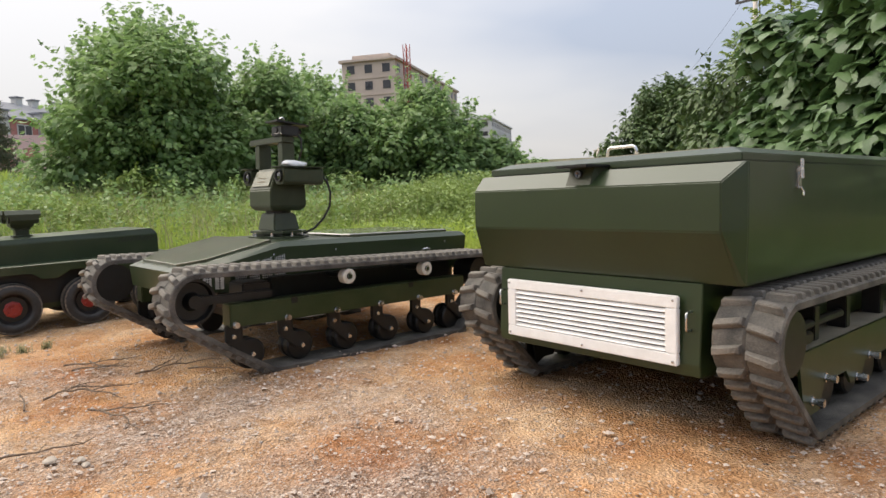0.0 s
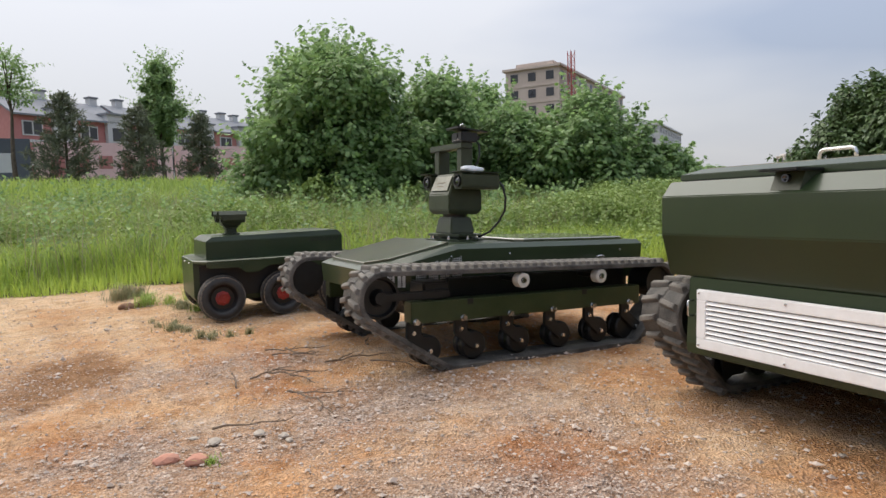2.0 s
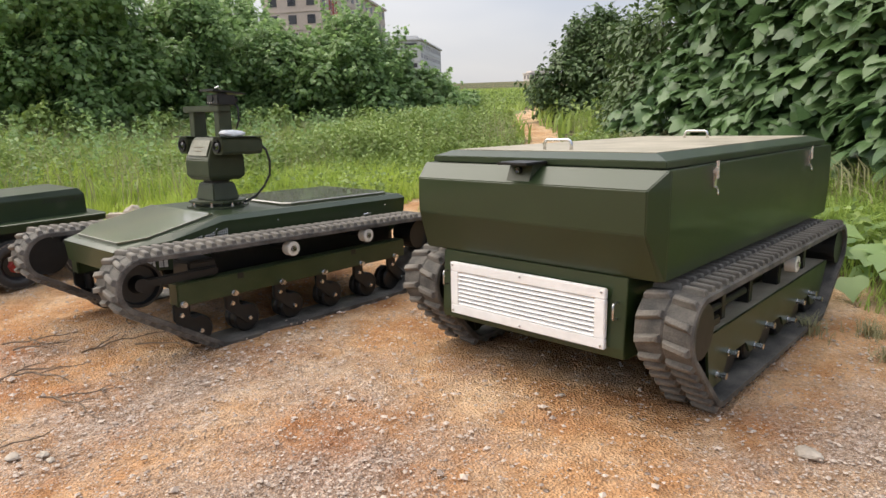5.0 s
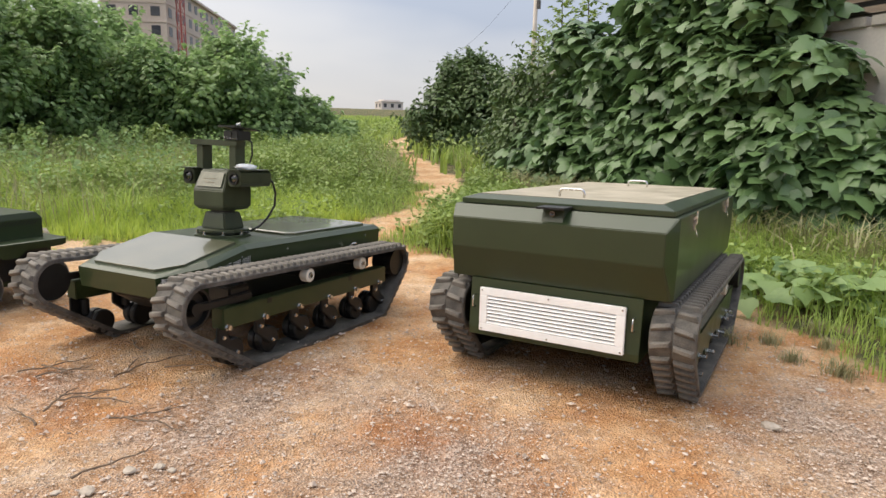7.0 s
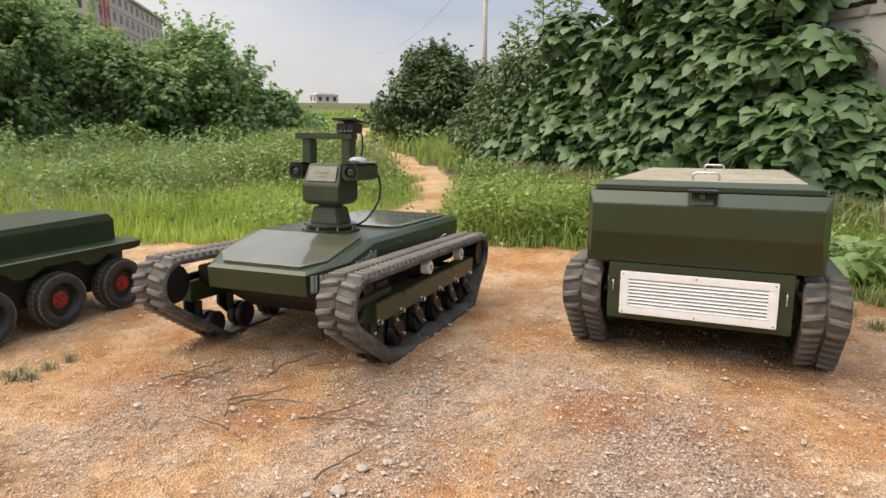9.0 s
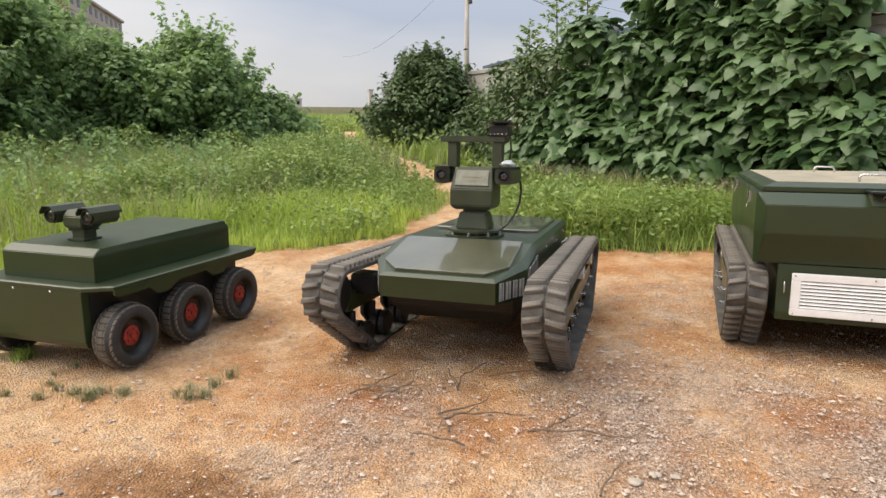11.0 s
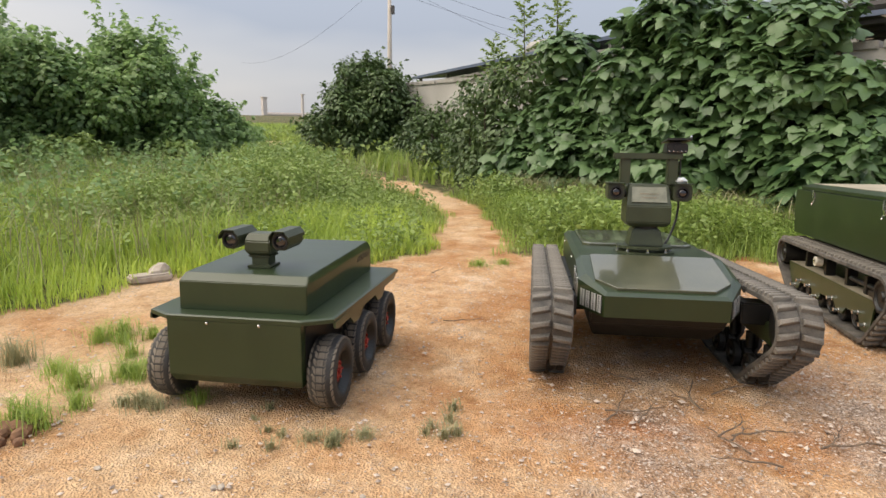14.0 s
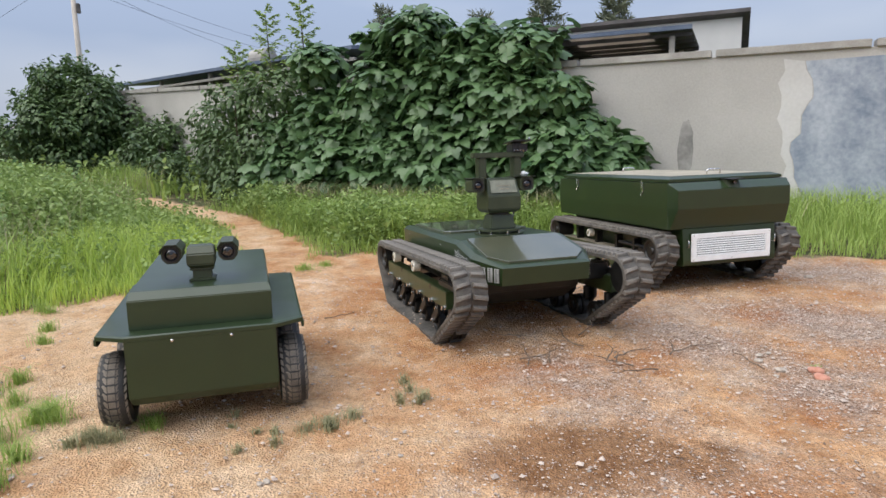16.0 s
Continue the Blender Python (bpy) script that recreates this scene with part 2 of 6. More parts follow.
def box(x0, x1, y0, y1, z0, z1, bevel=0.0, bm=None):
    made = bm or bmesh.new()
    v = [made.verts.new((x, y, z)) for x in (x0, x1) for y in (y0, y1) for z in (z0, z1)]
    fs = [made.faces.new([v[i] for i in f]) for f in ((0, 1, 3, 2), (4, 6, 7, 5), (0, 4, 5, 1), (2, 3, 7, 6), (0, 2, 6, 4), (1, 5, 7, 3))]
    if bevel:
        bmesh.ops.bevel(made, geom=list({e for f in fs for e in f.edges}), offset=bevel, segments=2, affect="EDGES")
    return made


def loft(rings, bm=None, bevel=0.0):
    """Closed rings of equal count, joined and capped."""
    made = bm or bmesh.new()
    vs = [[made.verts.new(p) for p in r] for r in rings]
    k = len(rings[0])
    for a, b in zip(vs, vs[1:]):
        for i in range(k):
            made.faces.new((a[i], a[(i + 1) % k], b[(i + 1) % k], b[i]))
    made.faces.new(vs[0][::-1])
    made.faces.new(vs[-1])
    if bevel:
        bmesh.ops.recalc_face_normals(made, faces=made.faces)
        bmesh.ops.bevel(made, geom=made.edges[:], offset=bevel, segments=2, affect="EDGES")
    return made


def prism(outline, axis, a, b, bm=None, bevel=0.0):
    """A flat outline pushed along an axis from a to b. Outline in the two other axes, in x y z order."""
    def at(p, s):
        q = list(p)
        q.insert(axis, s)
        return q
    return loft([[at(p, a) for p in outline], [at(p, b) for p in outline]], bm, bevel)


def turned(profile, centre, axis, n=24, bm=None):
    """A turned body: profile of (along, radius) about an axis through centre."""
    rings = []
    u, v = [i for i in range(3) if i != axis]
    for s, r in profile:
        ring = []
        for k in range(n):
            q = [0, 0, 0]
            q[axis] = centre[axis] + s
            q[u] = centre[u] + r * math.cos(2 * math.pi * k / n)
            q[v] = centre[v] + r * math.sin(2 * math.pi * k / n)
            ring.append(q)
        rings.append(ring)
    return loft(rings, bm)


def tube(points, radius, n=8, bm=None):
    """A round rod along points; radius one number or one per point."""
    pts = [Vector(p) for p in points]
    rad = radius if isinstance(radius, (list, tuple)) else [radius] * len(pts)
    rings, side = [], None
    for i, p in enumerate(pts):
        way = (pts[min(i + 1, len(pts) - 1)] - pts[max(i - 1, 0)]).normalized()
        if side is None:
            side = way.orthogonal().normalized()
        side = (side - way * side.dot(way)).normalized()
        up = way.cross(side)
        rings.append([p + rad[i] * (math.cos(2 * math.pi * k / n) * side + math.sin(2 * math.pi * k / n) * up) for k in range(n)])
    return loft(rings, bm)


def smoothstep(a, b, x):
    t = np.clip((np.asarray(x, float) - a) / (b - a), 0, 1)
    return t * t * (3 - 2 * t)


# ---- the lie of the land ----
TRAIL = np.array([(4.3, 5.9), (6.0, 5.95), (8.2, 6.27), (10.0, 6.72), (11.8, 7.58), (14.4, 9.2), (17.0, 11.25), (19.8, 13.6), (22.0, 15.4), (26.7, 18.2), (36.0, 22.6)])
YARD = np.array([(-60, 9.6), (-1.0, 9.1), (0.8, 9.2), (3.0, 8.9), (3.8, 8.4), (4.5, 7.0), (5.3, 6.5), (5.8, 5.5), (5.6, 4.7), (5.5, 3.9), (5.6, 3.2), (5.9, 2.5),
                 (5.0, 1.0), (4.2, 0.35), (3.3, -0.1), (2.7, -1.2), (2.3, -4.0), (2.0, -60), (-60, -60)])


def wob(x, y, s, seed=0.0):
    """A soft wave field, about -1 to 1."""
    return (np.sin(x * 1.7 * s + 1.3 * np.sin(y * 1.1 * s + seed) + seed) + np.sin(y * 2.1 * s + 1.7 * np.sin(x * 0.9 * s + 2 * seed) + 2.1)) * 0.5


def to_line(x, y, pts, closed=False):
    best = np.full(np.shape(x), 1e9)
    ends = list(zip(pts, np.roll(pts, -1, 0))) if closed else list(zip(pts, pts[1:]))
    for (ax, ay), (bx, by) in ends:
        dx, dy = bx - ax, by - ay
        s = np.clip(((x - ax) * dx + (y - ay) * dy) / (dx * dx + dy * dy), 0, 1)
        best = np.minimum(best, np.hypot(x - ax - s * dx, y - ay - s * dy))
    return best


def bare(x, y):
    """Above 0 on trodden earth, below 0 in the grass, in metres from the edge."""
    x, y = np.asarray(x, float), np.asarray(y, float)
    inside = np.zeros(x.shape, bool)
    for (ax, ay), (bx, by) in zip(YARD, np.roll(YARD, -1, 0)):
        if ay != by:
            cross = ((ay > y) != (by > y)) & (x < (bx - ax) * (y - ay) / (by - ay) + ax)
            inside ^= cross
    yard = to_line(x, y, YARD, True) * np.where(inside, 1, -1)
    path = 0.38 + 0.12 * wob(x, y, 1.0, 3.0) - to_line(x, y, TRAIL)
    return np.maximum(yard, path) + 0.16 * wob(x, y, 2.3, 1.0) + 0.07 * wob(x, y, 6.1, 5.0)


def gz(x, y):
    x, y = np.asarray(x, float), np.asarray(y, float)
    far = np.hypot(x - 1.0, y - 3.5)
    front = np.hypot(np.maximum(x - 1.0, 0), np.maximum(y - 3.5, 0))
    rise = 0.035 * (np.sqrt(np.square(np.clip(front - 6.5, 0, 380)) + 4) - 2)
    left = 0.055 * np.clip(y - 10.0, 0, 18) * (1 - smoothstep(3, 13, x))
    sag = -0.06 * smoothstep(1.9, 3.6, x) * (1 - smoothstep(4.4, 6.0, x)) * (1 - smoothstep(4.8, 5.8, y)) * smoothstep(-1.0, 0.5, y)
    small = 0.012 * wob(x, y, 2.0, 0.7) + 0.006 * wob(x, y, 7.0, 2.2)
    calm = smoothstep(0.0, 4.0, far) * 0.6 + 0.4
    return rise + left + sag + small * calm - 0.006


def ground_material():
    m = bpy.data.materials.new("earth_and_gravel")
    m.use_nodes = True
    n, l = m.node_tree.nodes, m.node_tree.links
    b = n["Principled BSDF"]
    co = n.new("ShaderNodeTexCoord")

    def noise_at(scale, detail, rough=0.55):
        t = n.new("ShaderNodeTexNoise")
        t.inputs["Scale"].default_value, t.inputs["Detail"].default_value, t.inputs["Roughness"].default_value = scale, detail, rough
        l.new(co.outputs["Object"], t.inputs["Vector"])
        return t.outputs["Fac"]

    def ramp(fac, *stops):
        r = n.new("ShaderNodeValToRGB")
        while len(r.color_ramp.elements) < len(stops):
            r.color_ramp.elements.new(0.5)
        for e, (pos, col) in zip(r.color_ramp.elements, stops):
            e.position, e.color = pos, (*col, 1)
        l.new(fac, r.inputs["Fac"])
        return r.outputs["Color"]

    def mix(fac, a, c, kind="MIX"):
        x = n.new("ShaderNodeMixRGB")
        x.blend_type = kind
        if isinstance(fac, float):
            x.inputs["Fac"].default_value = fac
        else:
            l.new(fac, x.inputs["Fac"])
        l.new(a, x.inputs["Color1"])
        l.new(c, x.inputs["Color2"])
        return x.outputs["Color"]

    clay = ramp(noise_at(1.7, 9, 0.62), (0.33, (0.47, 0.215, 0.085)), (0.50, (0.62, 0.37, 0.19)), (0.66, (0.76, 0.55, 0.36)))
    grain = ramp(noise_at(70, 6, 0.8), (0.34, (0.42, 0.40, 0.38)), (0.60, (1.0, 1.0, 1.0)))
    pale = n.new("ShaderNodeAttribute")
    pale.attribute_name = "sand"
    sand = ramp(noise_at(1.6, 7, 0.6), (0.3, (0.60, 0.38, 0.20)), (0.7, (0.84, 0.65, 0.43)))
    clay = mix(pale.outputs["Fac"], clay, sand)
    sweep = ramp(noise_at(0.75, 5, 0.6), (0.36, (0.86, 0.72, 0.60)), (0.50, (1.0, 1.0, 1.0)), (0.64, (1.10, 1.16, 1.24)))
    clay = mix(0.85, clay, sweep, "MULTIPLY")
    clay = mix(0.45, clay, grain, "MULTIPLY")
    grit = ramp(noise_at(260, 3, 0.7), (0.36, (0.50, 0.48, 0.46)), (0.50, (1.0, 1.0, 1.0)), (0.66, (1.28, 1.26, 1.24)))
    clay = mix(0.35, clay, grit, "MULTIPLY")
    cell = n.new("ShaderNodeTexVoronoi")
    cell.inputs["Scale"].default_value = 85
    l.new(co.outputs["Object"], cell.inputs["Vector"])
    chips = n.new("ShaderNodeSeparateColor")
    l.new(cell.outputs["Color"], chips.inputs["Color"])
    gravel = ramp(chips.outputs[0], (0.0, (0.16, 0.115, 0.09)), (0.5, (0.38, 0.29, 0.23)), (0.9, (0.54, 0.43, 0.355)), (1.0, (0.68, 0.59, 0.51)))
    where = n.new("ShaderNodeAttribute")
    where.attribute_name = "gravel"
    patch = n.new("ShaderNodeMath")
    patch.operation = "MULTIPLY_ADD"
    patch.inputs[1].default_value = 1.1
    l.new(noise_at(3.0, 8, 0.7), patch.inputs[0])
    l.new(where.outputs["Fac"], patch.inputs[2])
    sharp = ramp(patch.outputs[0], (0.60, (0, 0, 0)), (1.0, (0.85, 0.85, 0.85)))
    gravel = mix(0.8, gravel, grit, "MULTIPLY")
    earth = mix(sharp, clay, gravel)
    wet = n.new("ShaderNodeAttribute")
    wet.attribute_name = "damp"
    wm = n.new("ShaderNodeMath")
    wm.operation = "MULTIPLY_ADD"
    wm.inputs[1].default_value = 0.8
    l.new(noise_at(6.0, 7, 0.65), wm.inputs[0])
    l.new(wet.outputs["Fac"], wm.inputs[2])
    brown = ramp(noise_at(30, 5, 0.7), (0.3, (0.18, 0.09, 0.042)), (0.7, (0.36, 0.20, 0.095)))
    earth = mix(ramp(wm.outputs[0], (0.66, (0, 0, 0)), (0.95, (0.92, 0.92, 0.92))), earth, brown)
    # dry crust broken by darker, crumbled earth
    crust = ramp(noise_at(5.0, 12, 0.74), (0.38, (0.78, 0.70, 0.62)), (0.48, (1.0, 1.0, 1.0)), (0.62, (1.14, 1.15, 1.18)))
    earth = mix(0.8, earth, crust, "MULTIPLY")
    crumb = ramp(noise_at(34, 8, 0.8), (0.40, (0.64, 0.58, 0.53)), (0.49, (1.0, 1.0, 1.0)), (0.66, (1.16, 1.15, 1.14)))
    earth = mix(0.70, earth, crumb, "MULTIPLY")
    stones = []
    for size, share, more in ((34, 0.004, 0.10), (70, 0.02, 0.22), (130, 0.04, 0.34)):
        v = n.new("ShaderNodeTexVoronoi")
        v.inputs["Scale"].default_value = size
        l.new(co.outputs["Object"], v.inputs["Vector"])
        parts = n.new("ShaderNodeSeparateColor")
        l.new(v.outputs["Color"], parts.inputs["Color"])
        dense = n.new("ShaderNodeMath")
        dense.operation = "MULTIPLY_ADD"
        dense.use_clamp = True
        dense.inputs[1].default_value, dense.inputs[2].default_value = more, share
        l.new(patch.outputs[0], dense.inputs[0])
        less = n.new("ShaderNodeMath")
        less.operation = "SUBTRACT"
        l.new(dense.outputs[0], less.inputs[0])
        less.inputs[1].default_value = 0.5 * more
        pick = n.new("ShaderNodeMath")
        pick.operation = "LESS_THAN"
        l.new(parts.outputs[0], pick.inputs[0])
        l.new(less.outputs[0], pick.inputs[1])
        disc = n.new("ShaderNodeMapRange")
        disc.inputs["From Min"].default_value, disc.inputs["From Max"].default_value = 0.44, 0.30
        l.new(v.outputs["Distance"], disc.inputs["Value"])
        cover_s = n.new("ShaderNodeMath")
        cover_s.operation = "MULTIPLY"
        l.new(pick.outputs[0], cover_s.inputs[0])
        l.new(disc.outputs["Result"], cover_s.inputs[1])
        tone = ramp(parts.outputs[1], (0.0, (0.20, 0.145, 0.11)), (0.45, (0.42, 0.32, 0.26)), (0.85, (0.56, 0.46, 0.39)), (1.0, (0.68, 0.60, 0.53)))
        earth = mix(cover_s.outputs[0], earth, tone)
        stones.append((cover_s.outputs[0], 40.0 / size))
    turf = ramp(noise_at(2.0, 6), (0.35, (0.035, 0.048, 0.018)), (0.65, (0.10, 0.105, 0.045)))
    cover = n.new("ShaderNodeAttribute")
    cover.attribute_name = "turf"
    tm = n.new("ShaderNodeMath")
    tm.operation = "MULTIPLY_ADD"
    tm.inputs[1].default_value = 0.7
    l.new(noise_at(4.0, 7), tm.inputs[0])
    l.new(cover.outputs["Fac"], tm.inputs[2])
    tr = ramp(tm.outputs[0], (0.62, (0, 0, 0)), (0.95, (1, 1, 1)))
    whole = mix(tr, earth, turf)
    l.new(whole, b.inputs["Base Color"])
    b.inputs["Roughness"].default_value = 0.92
    b.inputs["Specular IOR Level"].default_value = 0.2
    h = n.new("ShaderNodeMath")
    h.operation = "MULTIPLY_ADD"
    h.inputs[1].default_value = 0.5
    l.new(noise_at(14, 8, 0.7), h.inputs[0])
    l.new(cell.outputs["Distance"], h.inputs[2])
    # chevron prints of rubber tracks
    turn = n.new("ShaderNodeMapping")
    turn.inputs["Rotation"].default_value = (0, 0, radians(-12))
    l.new(co.outputs["Object"], turn.inputs["Vector"])
    wave = n.new("ShaderNodeTexWave")
    wave.inputs["Scale"].default_value, wave.inputs["Distortion"].default_value, wave.inputs["Detail"].default_value, wave.inputs["Detail Scale"].default_value = 3.4, 4.5, 3.0, 1.6
    l.new(turn.outputs["Vector"], wave.inputs["Vector"])
    tread = n.new("ShaderNodeAttribute")
    tread.attribute_name = "tread"
    print_h = n.new("ShaderNodeMath")
    print_h.operation = "MULTIPLY"
    l.new(wave.outputs["Fac"], print_h.inputs[0])
    l.new(tread.outputs["Fac"], print_h.inputs[1])
    h2 = n.new("ShaderNodeMath")
    h2.operation = "MULTIPLY_ADD"
    h2.inputs[1].default_value = 0.7
    l.new(print_h.outputs[0], h2.inputs[0])
    l.new(h.outputs[0], h2.inputs[2])
    h3 = n.new("ShaderNodeMath")
    h3.operation = "MULTIPLY_ADD"
    h3.inputs[1].default_value = 0.16
    l.new(noise_at(120, 4, 0.75), h3.inputs[0])
    l.new(h2.outputs[0], h3.inputs[2])
    top = h3.outputs[0]
    for socket, rise in stones:
        lift = n.new("ShaderNodeMath")
        lift.operation = "MULTIPLY_ADD"
        lift.inputs[1].default_value = rise
        l.new(socket, lift.inputs[0])
        l.new(top, lift.inputs[2])
        top = lift.outputs[0]
    bp = n.new("ShaderNodeBump")
    bp.inputs["Strength"].default_value, bp.inputs["Distance"].default_value = 0.9, 0.02
    l.new(top, bp.inputs["Height"])
    l.new(bp.outputs["Normal"], b.inputs["Normal"])
    return m


def gravel_at(x, y):
    """Where loose chippings lie over the clay."""
    g = np.full(np.shape(x), -0.05)
    for cx, cy, rx, ry, k in ((1.0, 1.9, 0.9, 0.6, 0.5), (1.1, 3.1, 0.9, 0.5, 0.45), (0.6, 4.3, 0.9, 0.45, 0.35), (0.1, 3.0, 0.6, 0.6, 0.4), (1.8, 2.7, 0.6, 0.9, 0.3),
                              (2.6, 0.2, 1.2, 0.7, 0.45), (0.0, 2.2, 0.5, 0.8, 0.35), (-0.6, 4.6, 0.6, 0.9, 0.25), (0.5, 0.9, 0.8, 0.6, 0.35), (4.0, 2.9, 0.9, 0.5, 0.2)):
        g = np.maximum(g, k * np.exp(-((x - cx) / rx) ** 2 - ((y - cy) / ry) ** 2))
    return g


DAMP_SPOTS = ((-0.2, 4.75, 0.42, 0.6, 0.8), (-0.4, 4.3, 0.35, 0.35, 0.6), (1.6, 5.6, 0.5, 0.5, 0.3), (-0.3, 6.6, 0.5, 0.5, 0.3), (0.3, 5.6, 0.5, 0.3, 0.25), (0.5, 4.1, 0.5, 0.25, 0.3), (1.3, 4.2, 0.4, 0.6, 0.35), (-0.8, 3.6, 0.5, 0.4, 0.3), (2.9, 3.0, 0.5, 0.4, 0.25))


def damp_at(x, y):
    """Where the clay is freshly turned and darker."""
    g = np.zeros(np.shape(x))
    for cx, cy, rx, ry, k in DAMP_SPOTS:
        g = np.maximum(g, k * np.exp(-((x - cx) / rx) ** 2 - ((y - cy) / ry) ** 2))
    return g


def tread_at(x, y):
    """Bands of track prints crossing the yard, in line with the parked machines."""
    t = np.zeros(np.shape(x))
    for y0, slope, x0, x1, k in ((2.55, 0.28, -0.2, 3.2, 1.0), (1.75, 0.30, 0.2, 3.6, 0.9), (3.25, 0.22, 0.4, 2.4, 0.6), (0.9, 0.25, 0.8, 4.0, 0.7)):
        band = np.exp(-np.power(np.abs(y - y0 - slope * (x - 1.2)) / 0.17, 4))
        t = np.maximum(t, k * band * smoothstep(x0 - 0.3, x0 + 0.3, x) * smoothstep(x1 + 0.4, x1 - 0.3, x))
    return t * (0.65 + 0.35 * wob(x, y, 2.0, 0.9))


def steps(stops):
    out = []
    for a, b, d in stops:
        out += list(np.arange(a, b, d))
    return np.array(out + [stops[-1][1]])


gxs = steps([(-1200, -200, 100), (-200, -30, 17), (-30, -4, 1.3), (-4, -2, 0.1), (-2, 4.4, 0.032), (4.4, 7, 0.09), (7, 20, 0.4), (20, 60, 2), (60, 300, 20), (300, 1500, 120)])
gys = steps([(-1200, -200, 100), (-200, -30, 17), (-30, -3, 0.9), (-3, 0, 0.1), (0, 8.4, 0.032), (8.4, 9.5, 0.09), (9.5, 24, 0.4), (24, 60, 2), (60, 300, 20), (300, 1500, 120)])
GX, GY = np.meshgrid(gxs, gys, indexing="ij")
GZ = gz(GX, GY)
nearby = np.exp(-np.square(np.hypot(GX - 1.5, GY - 3.5) / 6))


def lumps(x, y, size, seed):
    """Smooth random heights on a square lattice of the given size, -1 to 1."""
    table = np.random.default_rng(seed).uniform(-1, 1, (256, 256))
    u, v = x / size, y / size
    i, j = np.floor(u).astype(int), np.floor(v).astype(int)
    fu, fv = u - i, v - j
    fu, fv = fu * fu * (3 - 2 * fu), fv * fv * (3 - 2 * fv)
    at = lambda a, b: table[a % 256, b % 256]
    return (at(i, j) * (1 - fu) + at(i + 1, j) * fu) * (1 - fv) + (at(i, j + 1) * (1 - fu) + at(i + 1, j + 1) * fu) * fv


rough_earth = -0.008 + 0.6 * sum(a * lumps(GX, GY, d, k) for k, (d, a) in enumerate(((0.55, 0.012), (0.26, 0.009), (0.13, 0.006), (0.07, 0.0035))))
# arcs that a turning track has pressed into the earth
arcs = np.zeros(GX.shape)
for ax, ay, ar, a0, a1 in ((2.2, 0.2, 2.05, 85, 200), (2.2, 0.2, 1.78, 85, 200), (1.9, 5.6, 2.6, 195, 290), (1.9, 5.6, 2.33, 195, 290)):
    turn_r = np.hypot(GX - ax, GY - ay)
    turn_a = np.degrees(np.arctan2(GY - ay, GX - ax)) % 360
    band = np.exp(-np.power((turn_r - ar) / 0.10, 4)) * smoothstep(a0, a0 + 15, turn_a) * smoothstep(a1, a1 - 15, turn_a)
    arcs += band * (0.006 * np.sin(np.radians(turn_a) * ar * 2 * math.pi / 0.085 + 9 * np.abs(turn_r - ar)) - 0.005)
ruts = 0.010 * np.sin((GX * 0.35 + GY) * 38 + 2 * np.sin(GX * 3)) * np.exp(-np.square((GY - 2.55 - 0.28 * (GX - 1.2)) / 0.16)) * (GX > -0.2) * (GX < 2.3)
GZ = GZ + nearby * (0.008 * wob(GX, GY, 11, 4.0) + 0.005 * wob(GX, GY, 23, 1.5) + rough_earth) + ruts + arcs
ny = len(gys)
idx = np.arange(len(gxs) * ny).reshape(len(gxs), ny)
quads = np.stack([idx[:-1, :-1], idx[1:, :-1], idx[1:, 1:], idx[:-1, 1:]], -1).reshape(-1, 4)
ground = raw("ground", np.stack([GX, GY, GZ], -1).reshape(-1, 3).tolist(), quads.tolist(), ground_material(), smooth=True)
tagged(ground, "sandy orange earth with grey gravel and weedy turf", "ground", kind="structure")
for key, values in (("turf", smoothstep(0.15, -0.35, bare(GX, GY)) * 0.6), ("gravel", gravel_at(GX, GY)), ("damp", damp_at(GX, GY)), ("tread", tread_at(GX, GY)), ("sand", 0.75 * smoothstep(4.6, 6.6, GY + 0.5 * wob(GX, GY, 1.5, 0.3) - 0.5 * GX.clip(-2, 2)))):
    layer = ground.data.attributes.new(key, "FLOAT", "POINT")
    layer.data.foreach_set("value", values.reshape(-1).astype(np.float32))


# ---- tracks ----
def belt_path(circles, pitch):
    """Points and outward normals, evenly spaced, along a belt round circles (x, z, r) given in order, front bottom first, clockwise seen from -y."""
    pts = []
    k = len(circles)
    tang = []
    for i in range(k):
        (x0, z0, r0), (x1, z1, r1) = circles[i], circles[(i + 1) % k]
        dx, dz = x1 - x0, z1 - z0
        d = math.hypot(dx, dz)
        base, lean = math.atan2(dz, dx), math.acos((r0 - r1) / d)
        tang.append(base - lean)
    for i in range(k):
        a, b = tang[i - 1], tang[i]
        while b < a - 1e-6:
            b += 2 * math.pi
        x, z, r = circles[i]
        n = max(2, int((b - a) / 0.05))
        for s in range(n + 1):
            t = a + (b - a) * s / n
            pts.append((x + r * math.cos(t), z + r * math.sin(t), math.cos(t), math.sin(t)))
    loop = np.array(pts + [pts[0]])
    run = np.r_[0, np.cumsum(np.hypot(*np.diff(loop[:, :2], axis=0).T))]
    count = int(round(run[-1] / pitch))
    at = np.arange(count) * run[-1] / count
    out = np.stack([np.interp(at, run, loop[:, j]) for j in range(4)], -1)
    out[:, 2:] /= np.linalg.norm(out[:, 2:], axis=1)[:, None]
    return out


